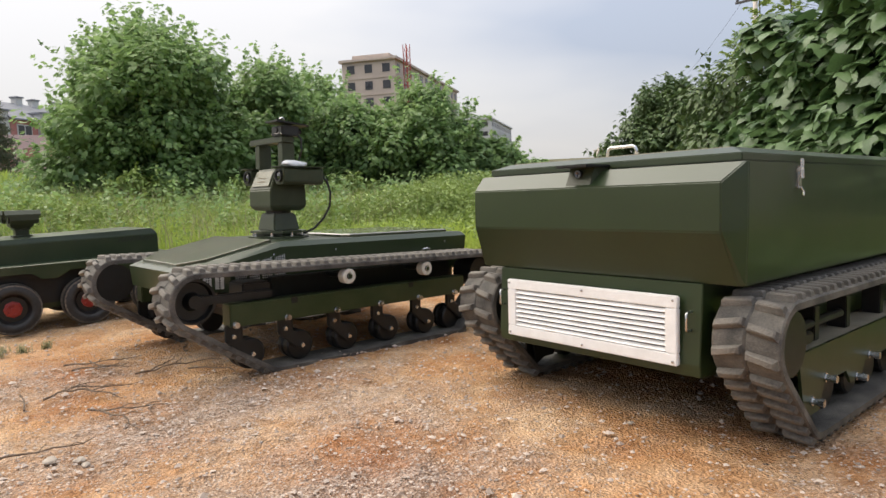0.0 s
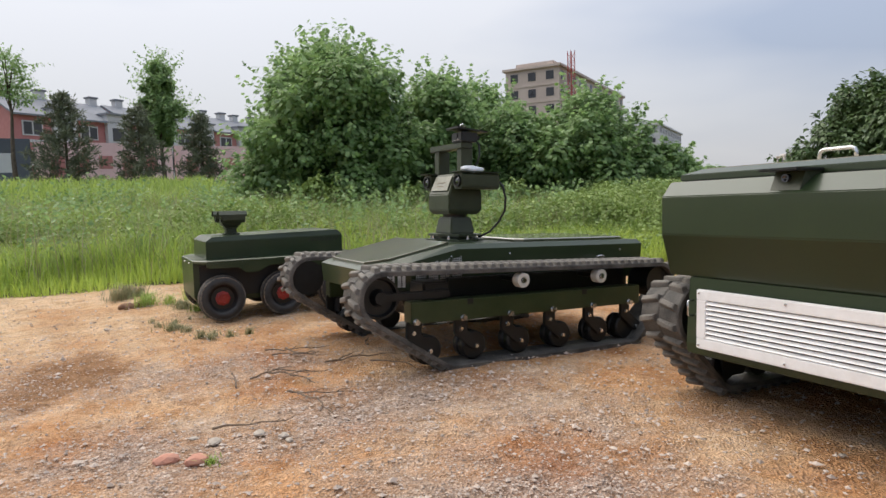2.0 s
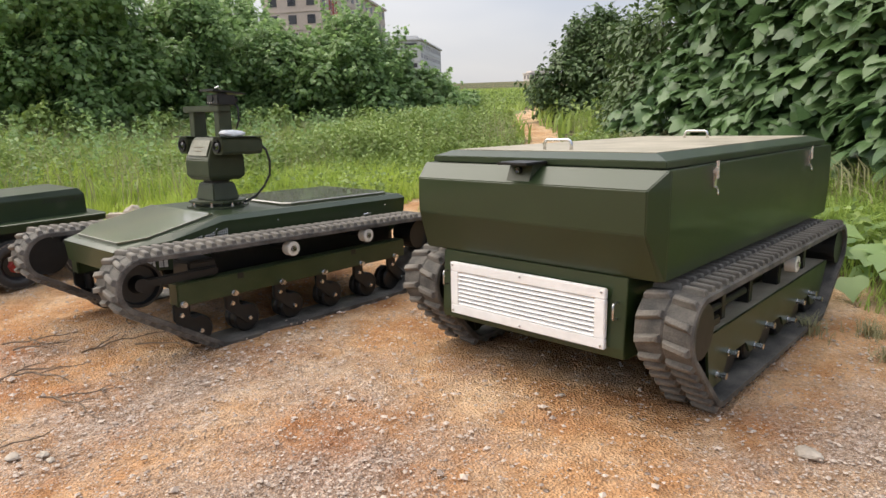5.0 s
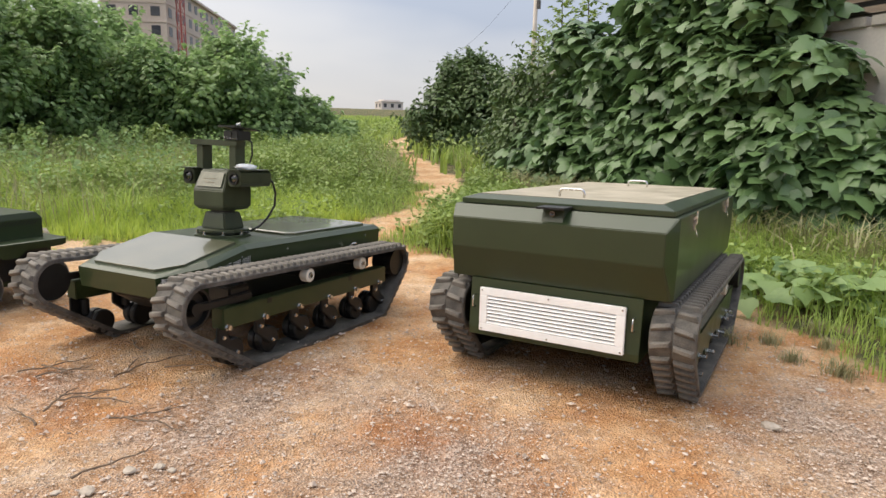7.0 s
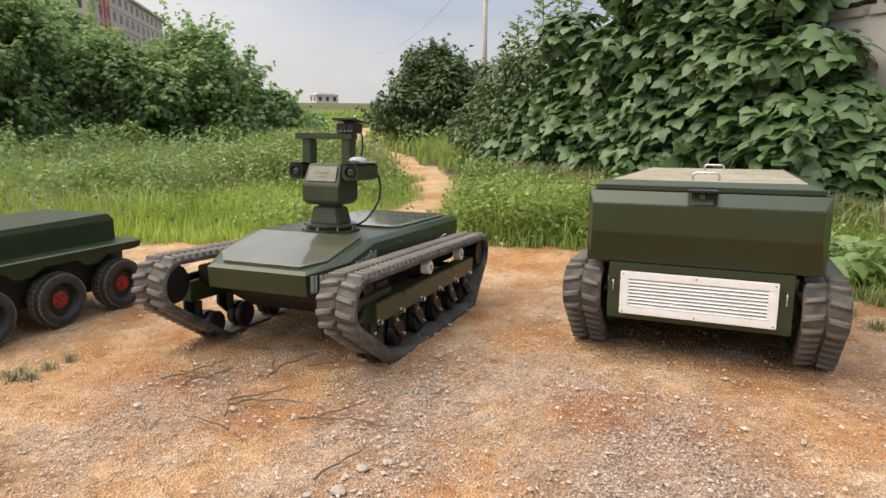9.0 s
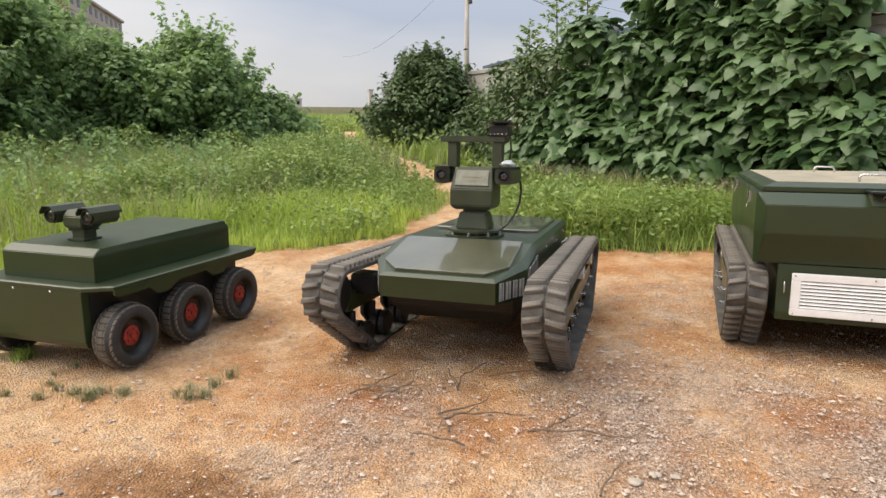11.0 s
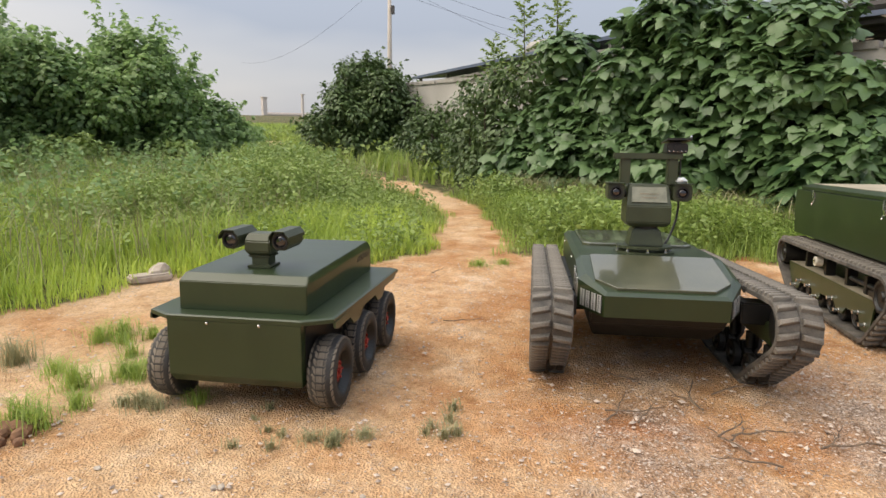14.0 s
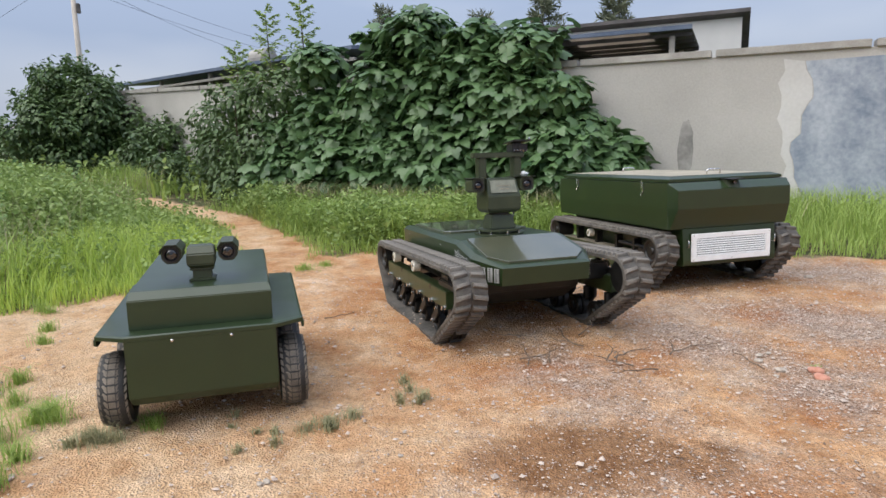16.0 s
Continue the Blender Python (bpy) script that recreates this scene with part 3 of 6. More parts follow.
def lug_mesh(name, width, lean):
    """One rubber lug, one half of the belt wide, tapered and a little askew."""
    bm = bmesh.new()
    w, l, h = width, 0.0185, 0.024
    loft([[(-l, 0, -0.006), (l, 0, -0.006), (l + lean, w, -0.006), (-l + lean, w, -0.006)],
          [(-l * 0.75, 0.006, h * 0.8), (l * 0.75, 0.006, h * 0.8), (l * 0.75 + lean, w - 0.004, h * 0.8), (-l * 0.75 + lean, w - 0.004, h * 0.8)],
          [(-l * 0.5, 0.012, h), (l * 0.5, 0.012, h), (l * 0.5 + lean, w - 0.01, h), (-l * 0.5 + lean, w - 0.01, h)]], bm)
    bmesh.ops.recalc_face_normals(bm, faces=bm.faces)
    me = bpy.data.meshes.new(name)
    bm.to_mesh(me)
    bm.free()
    me.materials.append(LUGMAT)
    return me


LUG_A, LUG_B = lug_mesh("lug", 0.108, 0.020), lug_mesh("lug", 0.108, -0.020)


def add_track(parent, circles, y0, y1, pitch=0.063):
    """A rubber track with its lugs, between y0 and y1, under a vehicle."""
    fine = belt_path(circles, 0.022)
    bm = bmesh.new()
    rows = []
    for x, z, nx, nz in fine:
        rows.append([bm.verts.new((x + nx * o, y, z + nz * o)) for y, o in ((y0, 0.0), (y0, 0.024), (y0 + 0.006, 0.03), ((y0 + y1) / 2 - 0.008, 0.03), ((y0 + y1) / 2, 0.024), ((y0 + y1) / 2 + 0.008, 0.03), (y1 - 0.006, 0.03), (y1, 0.024), (y1, 0.0))])
    for a, b in zip(rows, rows[1:] + rows[:1]):
        for i in range(9):
            j = (i + 1) % 9
            bm.faces.new((a[i], a[j], b[j], b[i]))
    belt = part("track_belt", bm, RUBBER, parent, "ribbed black rubber track grey with dust", smooth=False)
    mid = (y0 + y1) / 2
    for k, (x, z, nx, nz) in enumerate(belt_path(circles, pitch)):
        way = Vector((-nz, 0, nx))
        out = Vector((nx, 0, nz))
        for side, me in ((1, LUG_A), (-1, LUG_B)):
            lug = new("lug", me)
            lug.parent = belt
            right = Vector((0, 1, 0))
            shift = way * (0.0 if side > 0 else pitch * 0.5)
            base = Vector((x, mid + (0.006 if side > 0 else -0.114), z)) + out * 0.029 + shift
            rot = Matrix((way, right, out)).transposed().to_4x4()
            lug.matrix_local = Matrix.Translation(base) @ rot
    return belt


def road_wheel(parent, x, y, z, r, w, material=BLACK):
    ob = part("road_wheel", turned([(-w / 2, r * 0.55), (-w / 2, r * 0.9), (-w / 2 + 0.008, r), (w / 2 - 0.008, r), (w / 2, r * 0.9), (w / 2, r * 0.78), (w / 2 - 0.012, r * 0.72), (w / 2 - 0.012, r * 0.4), (w / 2 + 0.008, r * 0.34), (w / 2 + 0.008, 0.01)], (x, y, z), 1, 20), material, parent)
    return ob


def bolt(parent, x, y, z, side, r=0.011, length=0.03):
    return part("bolt", turned([(0, r * 1.5), (side * 0.006, r * 1.5), (side * 0.006, r), (side * length * 0.6, r), (side * length * 0.6, r * 1.25), (side * length, r * 1.25), (side * length, 0.003)], (x, y, z), 1, 8), CHROME, parent, "zinc-plated hex bolt")


def roller(parent, x, y, z, side, r=0.048):
    ob = part("return_roller", turned([(-0.035, r * 0.8), (-0.035, r), (0.02, r), (0.024, r * 0.9), (0.024, r * 0.5), (0.012, r * 0.45), (0.012, 0.004)] if side > 0 else [(0.035, r * 0.8), (0.035, r), (-0.02, r), (-0.024, r * 0.9), (-0.024, r * 0.5), (-0.012, r * 0.45), (-0.012, 0.004)], (x, y, z), 1, 24), CREAM, parent, "cream nylon return roller")
    b = bolt(ob, x, y + side * 0.012, z, side, 0.012, 0.02)
    return ob


# ---- armoured box carrier ----
def box_carrier():
    v = thing("tracked_cargo_robot", pose(2.312, 1.805, 0.0, -0.6, 1.5, -1.9), "dark olive tracked cargo robot with white louvred vent, parked on gravel", "robot vehicle")

    def ring(x0, xc, half_f, half, rear, z):
        return [(x0, -half_f, z), (x0, half_f, z), (xc, half, z), (rear, half, z), (rear, -half, z), (xc, -half, z)]

    body = part("cargo_box", loft([ring(0.085, 0.10, 0.64, 0.66, 2.50, 0.605), ring(0.0, 0.105, 0.617, 0.665, 2.52, 0.80), ring(0.0, 0.105, 0.617, 0.665, 2.52, 0.975), ring(0.10, 0.108, 0.655, 0.664, 2.50, 1.045)], None, 0.004), GREEN, v)
    lid = part("lid", loft([[(0.14, -0.615, 1.047), (0.14, 0.615, 1.047), (2.47, 0.615, 1.047), (2.47, -0.615, 1.047)], [(0.13, -0.63, 1.05), (0.13, 0.63, 1.05), (2.48, 0.63, 1.05), (2.48, -0.63, 1.05)],
                            [(0.13, -0.63, 1.078), (0.13, 0.63, 1.078), (2.48, 0.63, 1.078), (2.48, -0.63, 1.078)], [(0.20, -0.56, 1.104), (0.20, 0.56, 1.104), (2.41, 0.56, 1.104), (2.41, -0.56, 1.104)]], None, 0.003), GREEN, v)
    part("lid_top", box(0.215, 2.395, -0.545, 0.545, 1.1045, 1.1075), DUST_SHEEN, lid, "dusty lid top with sky sheen in its colour")
    for x in (0.33, 1.95):
        part("handle", tube([(x, -0.075, 1.10), (x, -0.075, 1.135), (x, -0.068, 1.148), (x, -0.055, 1.153), (x, 0.055, 1.153), (x, 0.068, 1.148), (x, 0.075, 1.135), (x, 0.075, 1.10)], 0.008, 8), CHROME, lid, "polished steel grab handle", True)
    cam_box = part("front_camera", loft([[(0.012, -0.062, 0.984), (0.012, 0.062, 0.984), (0.12, 0.062, 0.984), (0.12, -0.062, 0.984)], [(0.045, -0.062, 1.058), (0.045, 0.062, 1.058), (0.12, 0.075, 1.058), (0.12, -0.075, 1.058)]]), GREEN_MATT, v)
    part("camera_hood", box(-0.035, 0.13, -0.082, 0.082, 1.056, 1.068, 0.004), BLACK, cam_box, "black sheet hood")
    part("lens", turned([(0, 0.016), (-0.018, 0.016), (-0.018, 0.011), (-0.014, 0.002)], (0.03, 0, 1.03), 0, 12), LENS, cam_box)
    for y in (-0.665, 0.665):
        s = 1 if y > 0 else -1
        for x in (0.52, 1.98):
            la = part("latch", box(x - 0.014, x + 0.014, min(y, y + s * 0.012), max(y, y + s * 0.012), 0.945, 1.035, 0.003), CHROME, v, "bright steel draw latch")
            part("hasp", tube([(x - 0.008, y + s * 0.016, 1.06), (x - 0.008, y + s * 0.018, 0.985), (x + 0.008, y + s * 0.018, 0.985), (x + 0.008, y + s * 0.016, 1.06)], 0.004, 6), CHROME, la)
            part("padlock_ring", tube([(x, y + s * 0.015, 0.95), (x + 0.01, y + s * 0.02, 0.93), (x, y + s * 0.022, 0.915), (x - 0.01, y + s * 0.02, 0.93)], 0.004, 6), CHROME, la)
    low = part("lower_hull", loft([[(0.075, -0.515, 0.604), (0.075, 0.515, 0.604), (2.36, 0.515, 0.604), (2.36, -0.515, 0.604)], [(0.055, -0.515, 0.30), (0.055, 0.515, 0.30), (2.36, 0.515, 0.30), (2.36, -0.515, 0.30)],
                                  [(0.062, -0.515, 0.255), (0.062, 0.515, 0.255), (2.3, 0.515, 0.255), (2.3, -0.515, 0.255)], [(0.12, -0.50, 0.235), (0.12, 0.50, 0.235), (2.2, 0.50, 0.235), (2.2, -0.50, 0.235)]], None, 0.003), GREEN, v)
    # louvred vent: frame of four bars, slats and backing
    vent = part("vent_backing", box(0.046, 0.052, -0.41, 0.41, 0.315, 0.535), BLACK, v)
    hw, z0, z1, bar = 0.437, 0.290, 0.556, 0.052
    for name, b in (("vent_frame_bar", (-hw, hw, z1 - bar * 0.9, z1)), ("vent_frame_bar", (-hw, hw, z0, z0 + bar * 0.9)), ("vent_frame_bar", (-hw, -hw + bar, z0 + bar * 0.9, z1 - bar * 0.9)), ("vent_frame_bar", (hw - bar, hw, z0 + bar * 0.9, z1 - bar * 0.9))):
        part(name, box(0.030, 0.054, b[0], b[1], b[2], b[3], 0.004), WHITE, vent, "white powder-coated frame bar")
    n_slat = 8
    for i in range(n_slat):
        z = z0 + bar * 0.9 + (z1 - z0 - bar * 1.8) * (i + 0.5) / n_slat
        part("slat", loft([[(0.033, -hw + bar, z - 0.0085), (0.033, hw - bar, z - 0.0085), (0.047, hw - bar, z + 0.0032), (0.047, -hw + bar, z + 0.0032)], [(0.030, -hw + bar, z - 0.006), (0.030, hw - bar, z - 0.006), (0.044, hw - bar, z + 0.0070), (0.044, -hw + bar, z + 0.0070)]]), WHITE, vent)
    for y, z in ((-0.42, 0.54), (0.42, 0.54), (-0.42, 0.305), (0.42, 0.305), (0.0, 0.54), (0.0, 0.305)):
        part("screw", turned([(0, 0.006), (-0.004, 0.005), (-0.005, 0.001)], (0.030, y, z), 0, 8), CHROME, vent)
    for y in (-0.478, 0.478):
        part("pull_handle", tube([(0.06, y, 0.50), (0.03, y, 0.50), (0.024, y, 0.494), (0.024, y, 0.436), (0.03, y, 0.43), (0.06, y, 0.43)], 0.005, 8), CHROME, v, "small steel pull handle", True)
    circles = [(0.44, 0.125, 0.095), (2.05, 0.125, 0.095), (2.40, 0.40, 0.115), (0.20, 0.40, 0.125)]
    for s in (1, -1):
        y0, y1 = sorted((s * 0.56, s * 0.80))
        add_track(v, circles, y0, y1, 0.076)
        yo = s * 0.735
        beam_outline = [(0.34, 0.33), (2.28, 0.33), (2.22, 0.20), (2.12, 0.10), (1.98, 0.10), (1.92, 0.175), (1.62, 0.175), (1.56, 0.11), (1.44, 0.11), (1.38, 0.175), (1.08, 0.175), (1.02, 0.11), (0.90, 0.11), (0.84, 0.175), (0.60, 0.175), (0.54, 0.075), (0.40, 0.075)]
        ya, yb = sorted((yo, yo + s * 0.012))
        beam = part("side_plate", prism(beam_outline, 1, ya, yb), BEAM, v, "olive scalloped track side plate")
        yc, yd = sorted((s * 0.60, yo))
        part("side_shelf", box(0.34, 2.28, yc, yd, 0.315, 0.3285), DUST_SHEEN, beam, "pale dusty shelf above the track wheels")
        part("inner_plate", prism(beam_outline, 1, *sorted((s * 0.59, s * 0.60))), BLACK, v)
        for x in (0.45, 0.72, 1.0, 1.24, 1.5, 1.77, 2.05):
            w = road_wheel(v, x, s * 0.67, 0.125, 0.092, 0.085)
        for x in (0.47, 0.96, 1.50, 2.05):
            bolt(v, x, yo + s * 0.012, 0.128, s, 0.013, 0.045)
        for x in (0.60, 1.12, 1.66, 1.90):
            bolt(v, x, yo + s * 0.012, 0.195, s, 0.013, 0.045)
        roller(v, 1.50, s * 0.755, 0.445, s, 0.045)
        for x in (0.62, 0.98, 1.44, 1.92):
            part("strut", box(x, x + 0.05, *sorted((s * 0.62, s * 0.70)), 0.328, 0.47, 0.004), BLACK, v)
        part("tensioner", box(0.36, 0.50, *sorted((s * 0.66, s * 0.74)), 0.35, 0.395, 0.006), BLACK, v)
        part("tensioner_rod", tube([(0.22, s * 0.68, 0.40), (0.95, s * 0.68, 0.40)], 0.02, 10), BLACK, v)
        part("idler_wheel", turned([(-0.10, 0.10), (-0.10, 0.118), (0.10, 0.118), (0.10, 0.10), (0.085, 0.085), (0.085, 0.04), (0.10, 0.03), (0.10, 0.003)], (0.20, s * 0.68, 0.40), 1, 24), BLACK, v)
        part("drive_sprocket", turned([(-0.10, 0.09), (-0.10, 0.108), (0.10, 0.108), (0.10, 0.09), (0.085, 0.075), (0.085, 0.04), (0.10, 0.03), (0.10, 0.003)], (2.40, s * 0.68, 0.40), 1, 24), BLACK, v)
    return v


# ---- tracked scout with turret ----
def tracked_scout():
    v = thing("tracked_scout_robot", pose(1.155, 4.208, 0.0, 0, 2.3, 2.0), "low olive tracked scout robot with camera turret, parked on earth", "robot vehicle")

    def ring(x0, x1, hf, h, rear, z, dz=0.0):
        return [(x0, -hf, z), (x0, hf, z), (x1, h, z + dz), (rear, h, z + dz), (rear, -h, z + dz), (x1, -h, z + dz)]

    bm = bmesh.new()
    hf, h, x0, x1, xk, xr = 0.345, 0.475, 0.185, 0.47, 0.80, 2.43
    bot, lip, ztop = 0.462, 0.588, 0.735
    zs = lip + (ztop - lip) * (x1 - x0) / (xk - x0)
    P = {}
    for s in (1, -1):
        P["fb", s] = (x0 + 0.015, s * hf, bot)
        P["fl", s] = (x0, s * hf, lip)
        P["sb", s] = (x1, s * h, bot)
        P["sl", s] = (x1, s * h, lip + 0.045)
        P["rb", s] = (xr - 0.03, s * h, bot)
        P["kl", s] = (xk, s * h, ztop - 0.03)
        P["rl", s] = (xr, s * h, ztop - 0.03)
        P["ft", s] = (x0 + 0.035, s * (hf - 0.02), lip + 0.018)
        P["st", s] = (x1 + 0.02, s * (h - 0.045), zs + 0.012)
        P["kt", s] = (xk, s * (h - 0.035), ztop)
        P["rt", s] = (xr - 0.02, s * (h - 0.035), ztop)
    V = {k: bm.verts.new(p) for k, p in P.items()}
    for s in (1, -1):
        for f in (("fb", "sb", "sl", "fl"), ("sb", "rb", "rl", "kl", "sl"), ("fl", "sl", "st", "ft"), ("sl", "kl", "kt", "st"), ("kl", "rl", "rt", "kt")):
            bm.faces.new([V[k, s] for k in f])
    for a, b in (("fb", "fl"), ("fl", "ft"), ("ft", "st"), ("st", "kt"), ("kt", "rt"), ("rt", "rl"), ("rl", "rb"), ("rb", "sb"), ("sb", "fb")):
        bm.faces.new((V[a, 1], V[b, 1], V[b, -1], V[a, -1]))
    hull = part("hull", bm, GREEN, v)
    slope = math.atan2(ztop - lip - 0.018, xk - x0 - 0.035)

    def on_slope(x, y, up):
        return (x - math.sin(slope) * up, y, lip + 0.018 + (x - x0 - 0.035) * math.tan(slope) + math.cos(slope) * up)

    out = [(0.245, -0.27), (0.245, 0.27), (0.37, 0.385), (0.785, 0.385), (0.785, -0.385), (0.37, -0.385)]
    part("hood_panel", loft([[on_slope(x, y, -0.002) for x, y in out], [on_slope(x, y, 0.016) for x, y in out], [on_slope(0.515 + (x - 0.515) * 0.992, y * 0.992, 0.0175) for x, y in out]]), HOODGREEN, hull, "glossy dust-filmed olive hood panel, sky sheen in its colour")
    dk = [(1.33, -0.34), (1.33, 0.34), (1.38, 0.39), (2.30, 0.39), (2.34, 0.35), (2.34, -0.35), (2.30, -0.39), (1.38, -0.39)]
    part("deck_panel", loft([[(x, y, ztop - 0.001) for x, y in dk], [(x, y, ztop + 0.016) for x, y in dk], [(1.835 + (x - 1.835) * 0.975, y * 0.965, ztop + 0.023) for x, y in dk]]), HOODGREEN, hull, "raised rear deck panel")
    for s in (1, -1):
        for i in range(4):
            a, b = 0.10 + 0.21 * i, 0.10 + 0.21 * i + 0.15
            def q(f, z, o):
                return (x0 + (x1 - x0) * f - 0.45 * o, s * (hf + (h - hf) * f) + s * 0.9 * o, z)
            part("perforated_vent", loft([[q(a, bot + 0.02, 0.001), q(b, bot + 0.02, 0.001), q(b, lip - 0.005, 0.001), q(a, lip - 0.005, 0.001)], [q(a, bot + 0.02, 0.004), q(b, bot + 0.02, 0.004), q(b, lip - 0.005, 0.004), q(a, lip - 0.005, 0.004)]]), MESH, hull, "perforated bright metal vent")
            part("perforated_vent", prism([(0.50 + i * 0.085, bot + 0.06), (0.568 + i * 0.085, bot + 0.06), (0.568 + i * 0.085, 0.625 + i * 0.012), (0.50 + i * 0.085, 0.608 + i * 0.012)], 1, *sorted((s * (h + 0.001), s * (h + 0.005)))), MESH, hull)
        for x, z in ((0.55, 0.625), (0.75, 0.66), (1.2, 0.665), (2.2, 0.665)):
            part("screw", turned([(0, 0.007), (s * 0.004, 0.006), (s * 0.006, 0.001)], (x, s * (h + 0.001), z), 1, 8), CHROME, hull)
    for y in (-0.2, 0.0, 0.2):
        part("screw", turned([(0, 0.006), (-0.004, 0.005), (-0.005, 0.001)], on_slope(0.225, y, 0.002), 2, 8), CHROME, hull)
    part("chassis", loft([[(0.42, -0.40, 0.461), (0.42, 0.40, 0.461), (2.36, 0.40, 0.461), (2.36, -0.40, 0.461)], [(0.46, -0.40, 0.36), (0.46, 0.40, 0.36), (2.36, 0.40, 0.36), (2.36, -0.40, 0.36)], [(0.62, -0.36, 0.25), (0.62, 0.36, 0.25), (2.25, 0.36, 0.25), (2.25, -0.36, 0.25)]], None, 0.008), BLACK, v, "black belly pan")
    for x in (0.95, 1.5, 2.05):
        part("cross_axle", tube([(x, -0.55, 0.36), (x, 0.55, 0.36)], 0.025, 10), BLACK, v)
    circles = [(0.62, 0.125, 0.085), (2.06, 0.125, 0.085), (2.33, 0.44, 0.115), (0.165, 0.46, 0.128)]
    for s in (1, -1):
        add_track(v, circles, *sorted((s * 0.525, s * 0.758)))
        yo = s * 0.715
        beam = part("side_beam", box(0.345, 2.16, *sorted((s * 0.62, yo)), 0.30, 0.428, 0.006), BEAM, v, "olive painted suspension beam")
        for x in (0.72, 1.62):
            part("slot", box(x, x + 0.04, *sorted((yo - s * 0.004, yo + s * 0.002)), 0.392, 0.426), BLACK, beam)
        for x in (0.372, 0.69, 1.03, 1.37, 1.71, 2.05):
            bolt(beam, x, yo, 0.314, s, 0.013, 0.028)
            arm = part("swing_arm", prism([(x - 0.04, 0.31), (x + 0.04, 0.31), (x + 0.045, 0.235), (x + 0.155, 0.15), (x + 0.14, 0.10), (x + 0.09, 0.105), (x - 0.04, 0.215)], 1, *sorted((s * 0.66, s * 0.685)), None, 0.005), BLACK, v, "black suspension swing arm")
            bolt(arm, x + 0.0, s * 0.685, 0.245, s, 0.009, 0.016)
            bolt(arm, x + 0.11, s * 0.685, 0.130, s, 0.009, 0.016)
            part("shock_absorber", turned([(-0.055, 0.018), (-0.05, 0.03), (0.05, 0.03), (0.055, 0.018)], (x + 0.045, s * 0.64, 0.24), 2, 12), BLACK, v)
            road_wheel(v, min(x + 0.115, 2.08), s * 0.63, 0.128, 0.088, 0.06)
            road_wheel(v, min(x + 0.115, 2.08), s * 0.565, 0.128, 0.088, 0.05)
        for x, z in ((1.11, 0.517), (1.76, 0.512)):
            roller(v, x, s * 0.728, z, s, 0.047)
            part("roller_arm", tube([(x, s * 0.48, z), (x, s * 0.69, z)], 0.018, 8), BLACK, v)
        part("idler_wheel", turned([(-0.05 * s, 0.10), (-0.05 * s, 0.122), (0.05 * s, 0.122), (0.05 * s, 0.108), (0.02 * s, 0.10), (0.02 * s, 0.05), (0.07 * s, 0.035), (0.07 * s, 0.003)], (0.165, s * 0.63, 0.46), 1, 28), BLACK, v)
        part("drive_sprocket", turned([(-0.09, 0.09), (-0.09, 0.108), (0.09, 0.108), (0.09, 0.09), (0.07, 0.08), (0.07, 0.04), (0.09, 0.03), (0.09, 0.003)], (2.33, s * 0.63, 0.44), 1, 24), BLACK, v)
        part("tension_bar", box(0.16, 0.62, *sorted((s * 0.655, s * 0.685)), 0.435, 0.485, 0.008), BLACK, v)
        part("gear_case", box(0.45, 0.62, *sorted((s * 0.48, s * 0.66)), 0.40, 0.53, 0.01), BLACK, v)
        part("belly_box", box(0.70, 2.2, *sorted((s * 0.45, s * 0.52)), 0.40, 0.53, 0.006), BLACK, v)
    part("towing_eye", tube([(1.92, -0.50, 0.60), (1.93, -0.53, 0.625), (1.96, -0.54, 0.63), (1.99, -0.53, 0.625), (2.0, -0.50, 0.60)], 0.007, 8), CHROME, hull)

    # turret
    t = part("turret_base", loft([[(1.06 + r * math.cos(a), r * math.sin(a), z) for a in [radians(22.5 + 45 * k) for k in range(8)]] for r, z in ((0.205, 0.736), (0.205, 0.748), (0.15, 0.752), (0.15, 0.768), (0.19, 0.771), (0.19, 0.786))]), GREEN_MATT, v, "cast olive turret flange")
    for k in range(8):
        a = radians(45 * k)
        part("bolt", turned([(0, 0.012), (0.012, 0.012), (0.012, 0.008), (0.03, 0.008), (0.03, 0.002)], (1.06 + 0.175 * math.cos(a), 0.175 * math.sin(a), 0.745), 2, 8), CHROME, t)
    part("column", loft([[(1.06 + sx * a, sy * b, z) for sx, sy in ((-1, -1), (-1, 1), (1, 1), (1, -1))] for a, b, z in ((0.10, 0.115, 0.787), (0.085, 0.095, 0.885), (0.08, 0.09, 0.905))], None, 0.008), GREEN_MATT, v)
    part("neck", turned([(0, 0.085), (0.02, 0.085)], (1.06, 0, 0.905), 2, 24), BLACK, v)
    head = part("pan_head", loft([[(fx, -w, z) for fx in (f,)] + [(f, w, z), (r, w, z), (r, -w, z)] for f, r, w, z in ((0.95, 1.17, 0.12, 0.922), (0.925, 1.195, 0.145, 0.95), (0.925, 1.195, 0.145, 1.06), (0.985, 1.18, 0.128, 1.195), (0.995, 1.175, 0.12, 1.205))], None, 0.006), GREEN_MATT, v)
    # plate colour carries the sky reflection of the sloped head face
    part("name_plate", loft([[(0.9300, -0.115, 1.085), (0.9300, 0.115, 1.085), (0.9740, 0.110, 1.185), (0.9740, -0.110, 1.185)], [(0.9262, -0.115, 1.087), (0.9262, 0.115, 1.087), (0.9702, 0.110, 1.187), (0.9702, -0.110, 1.187)]]), PLATE, head, "grey-green name plate with sky sheen in its colour")
    for i, wdt in enumerate((0.06, 0.045)):
        z = 1.142 - i * 0.025
        fx = 0.9305 + (z - 1.097) * 0.443 - 0.002
        part("marking_bar", box(fx - 0.001, fx + 0.001, -wdt, wdt, z - 0.0025, z + 0.0025), DUST_SHEEN, head)
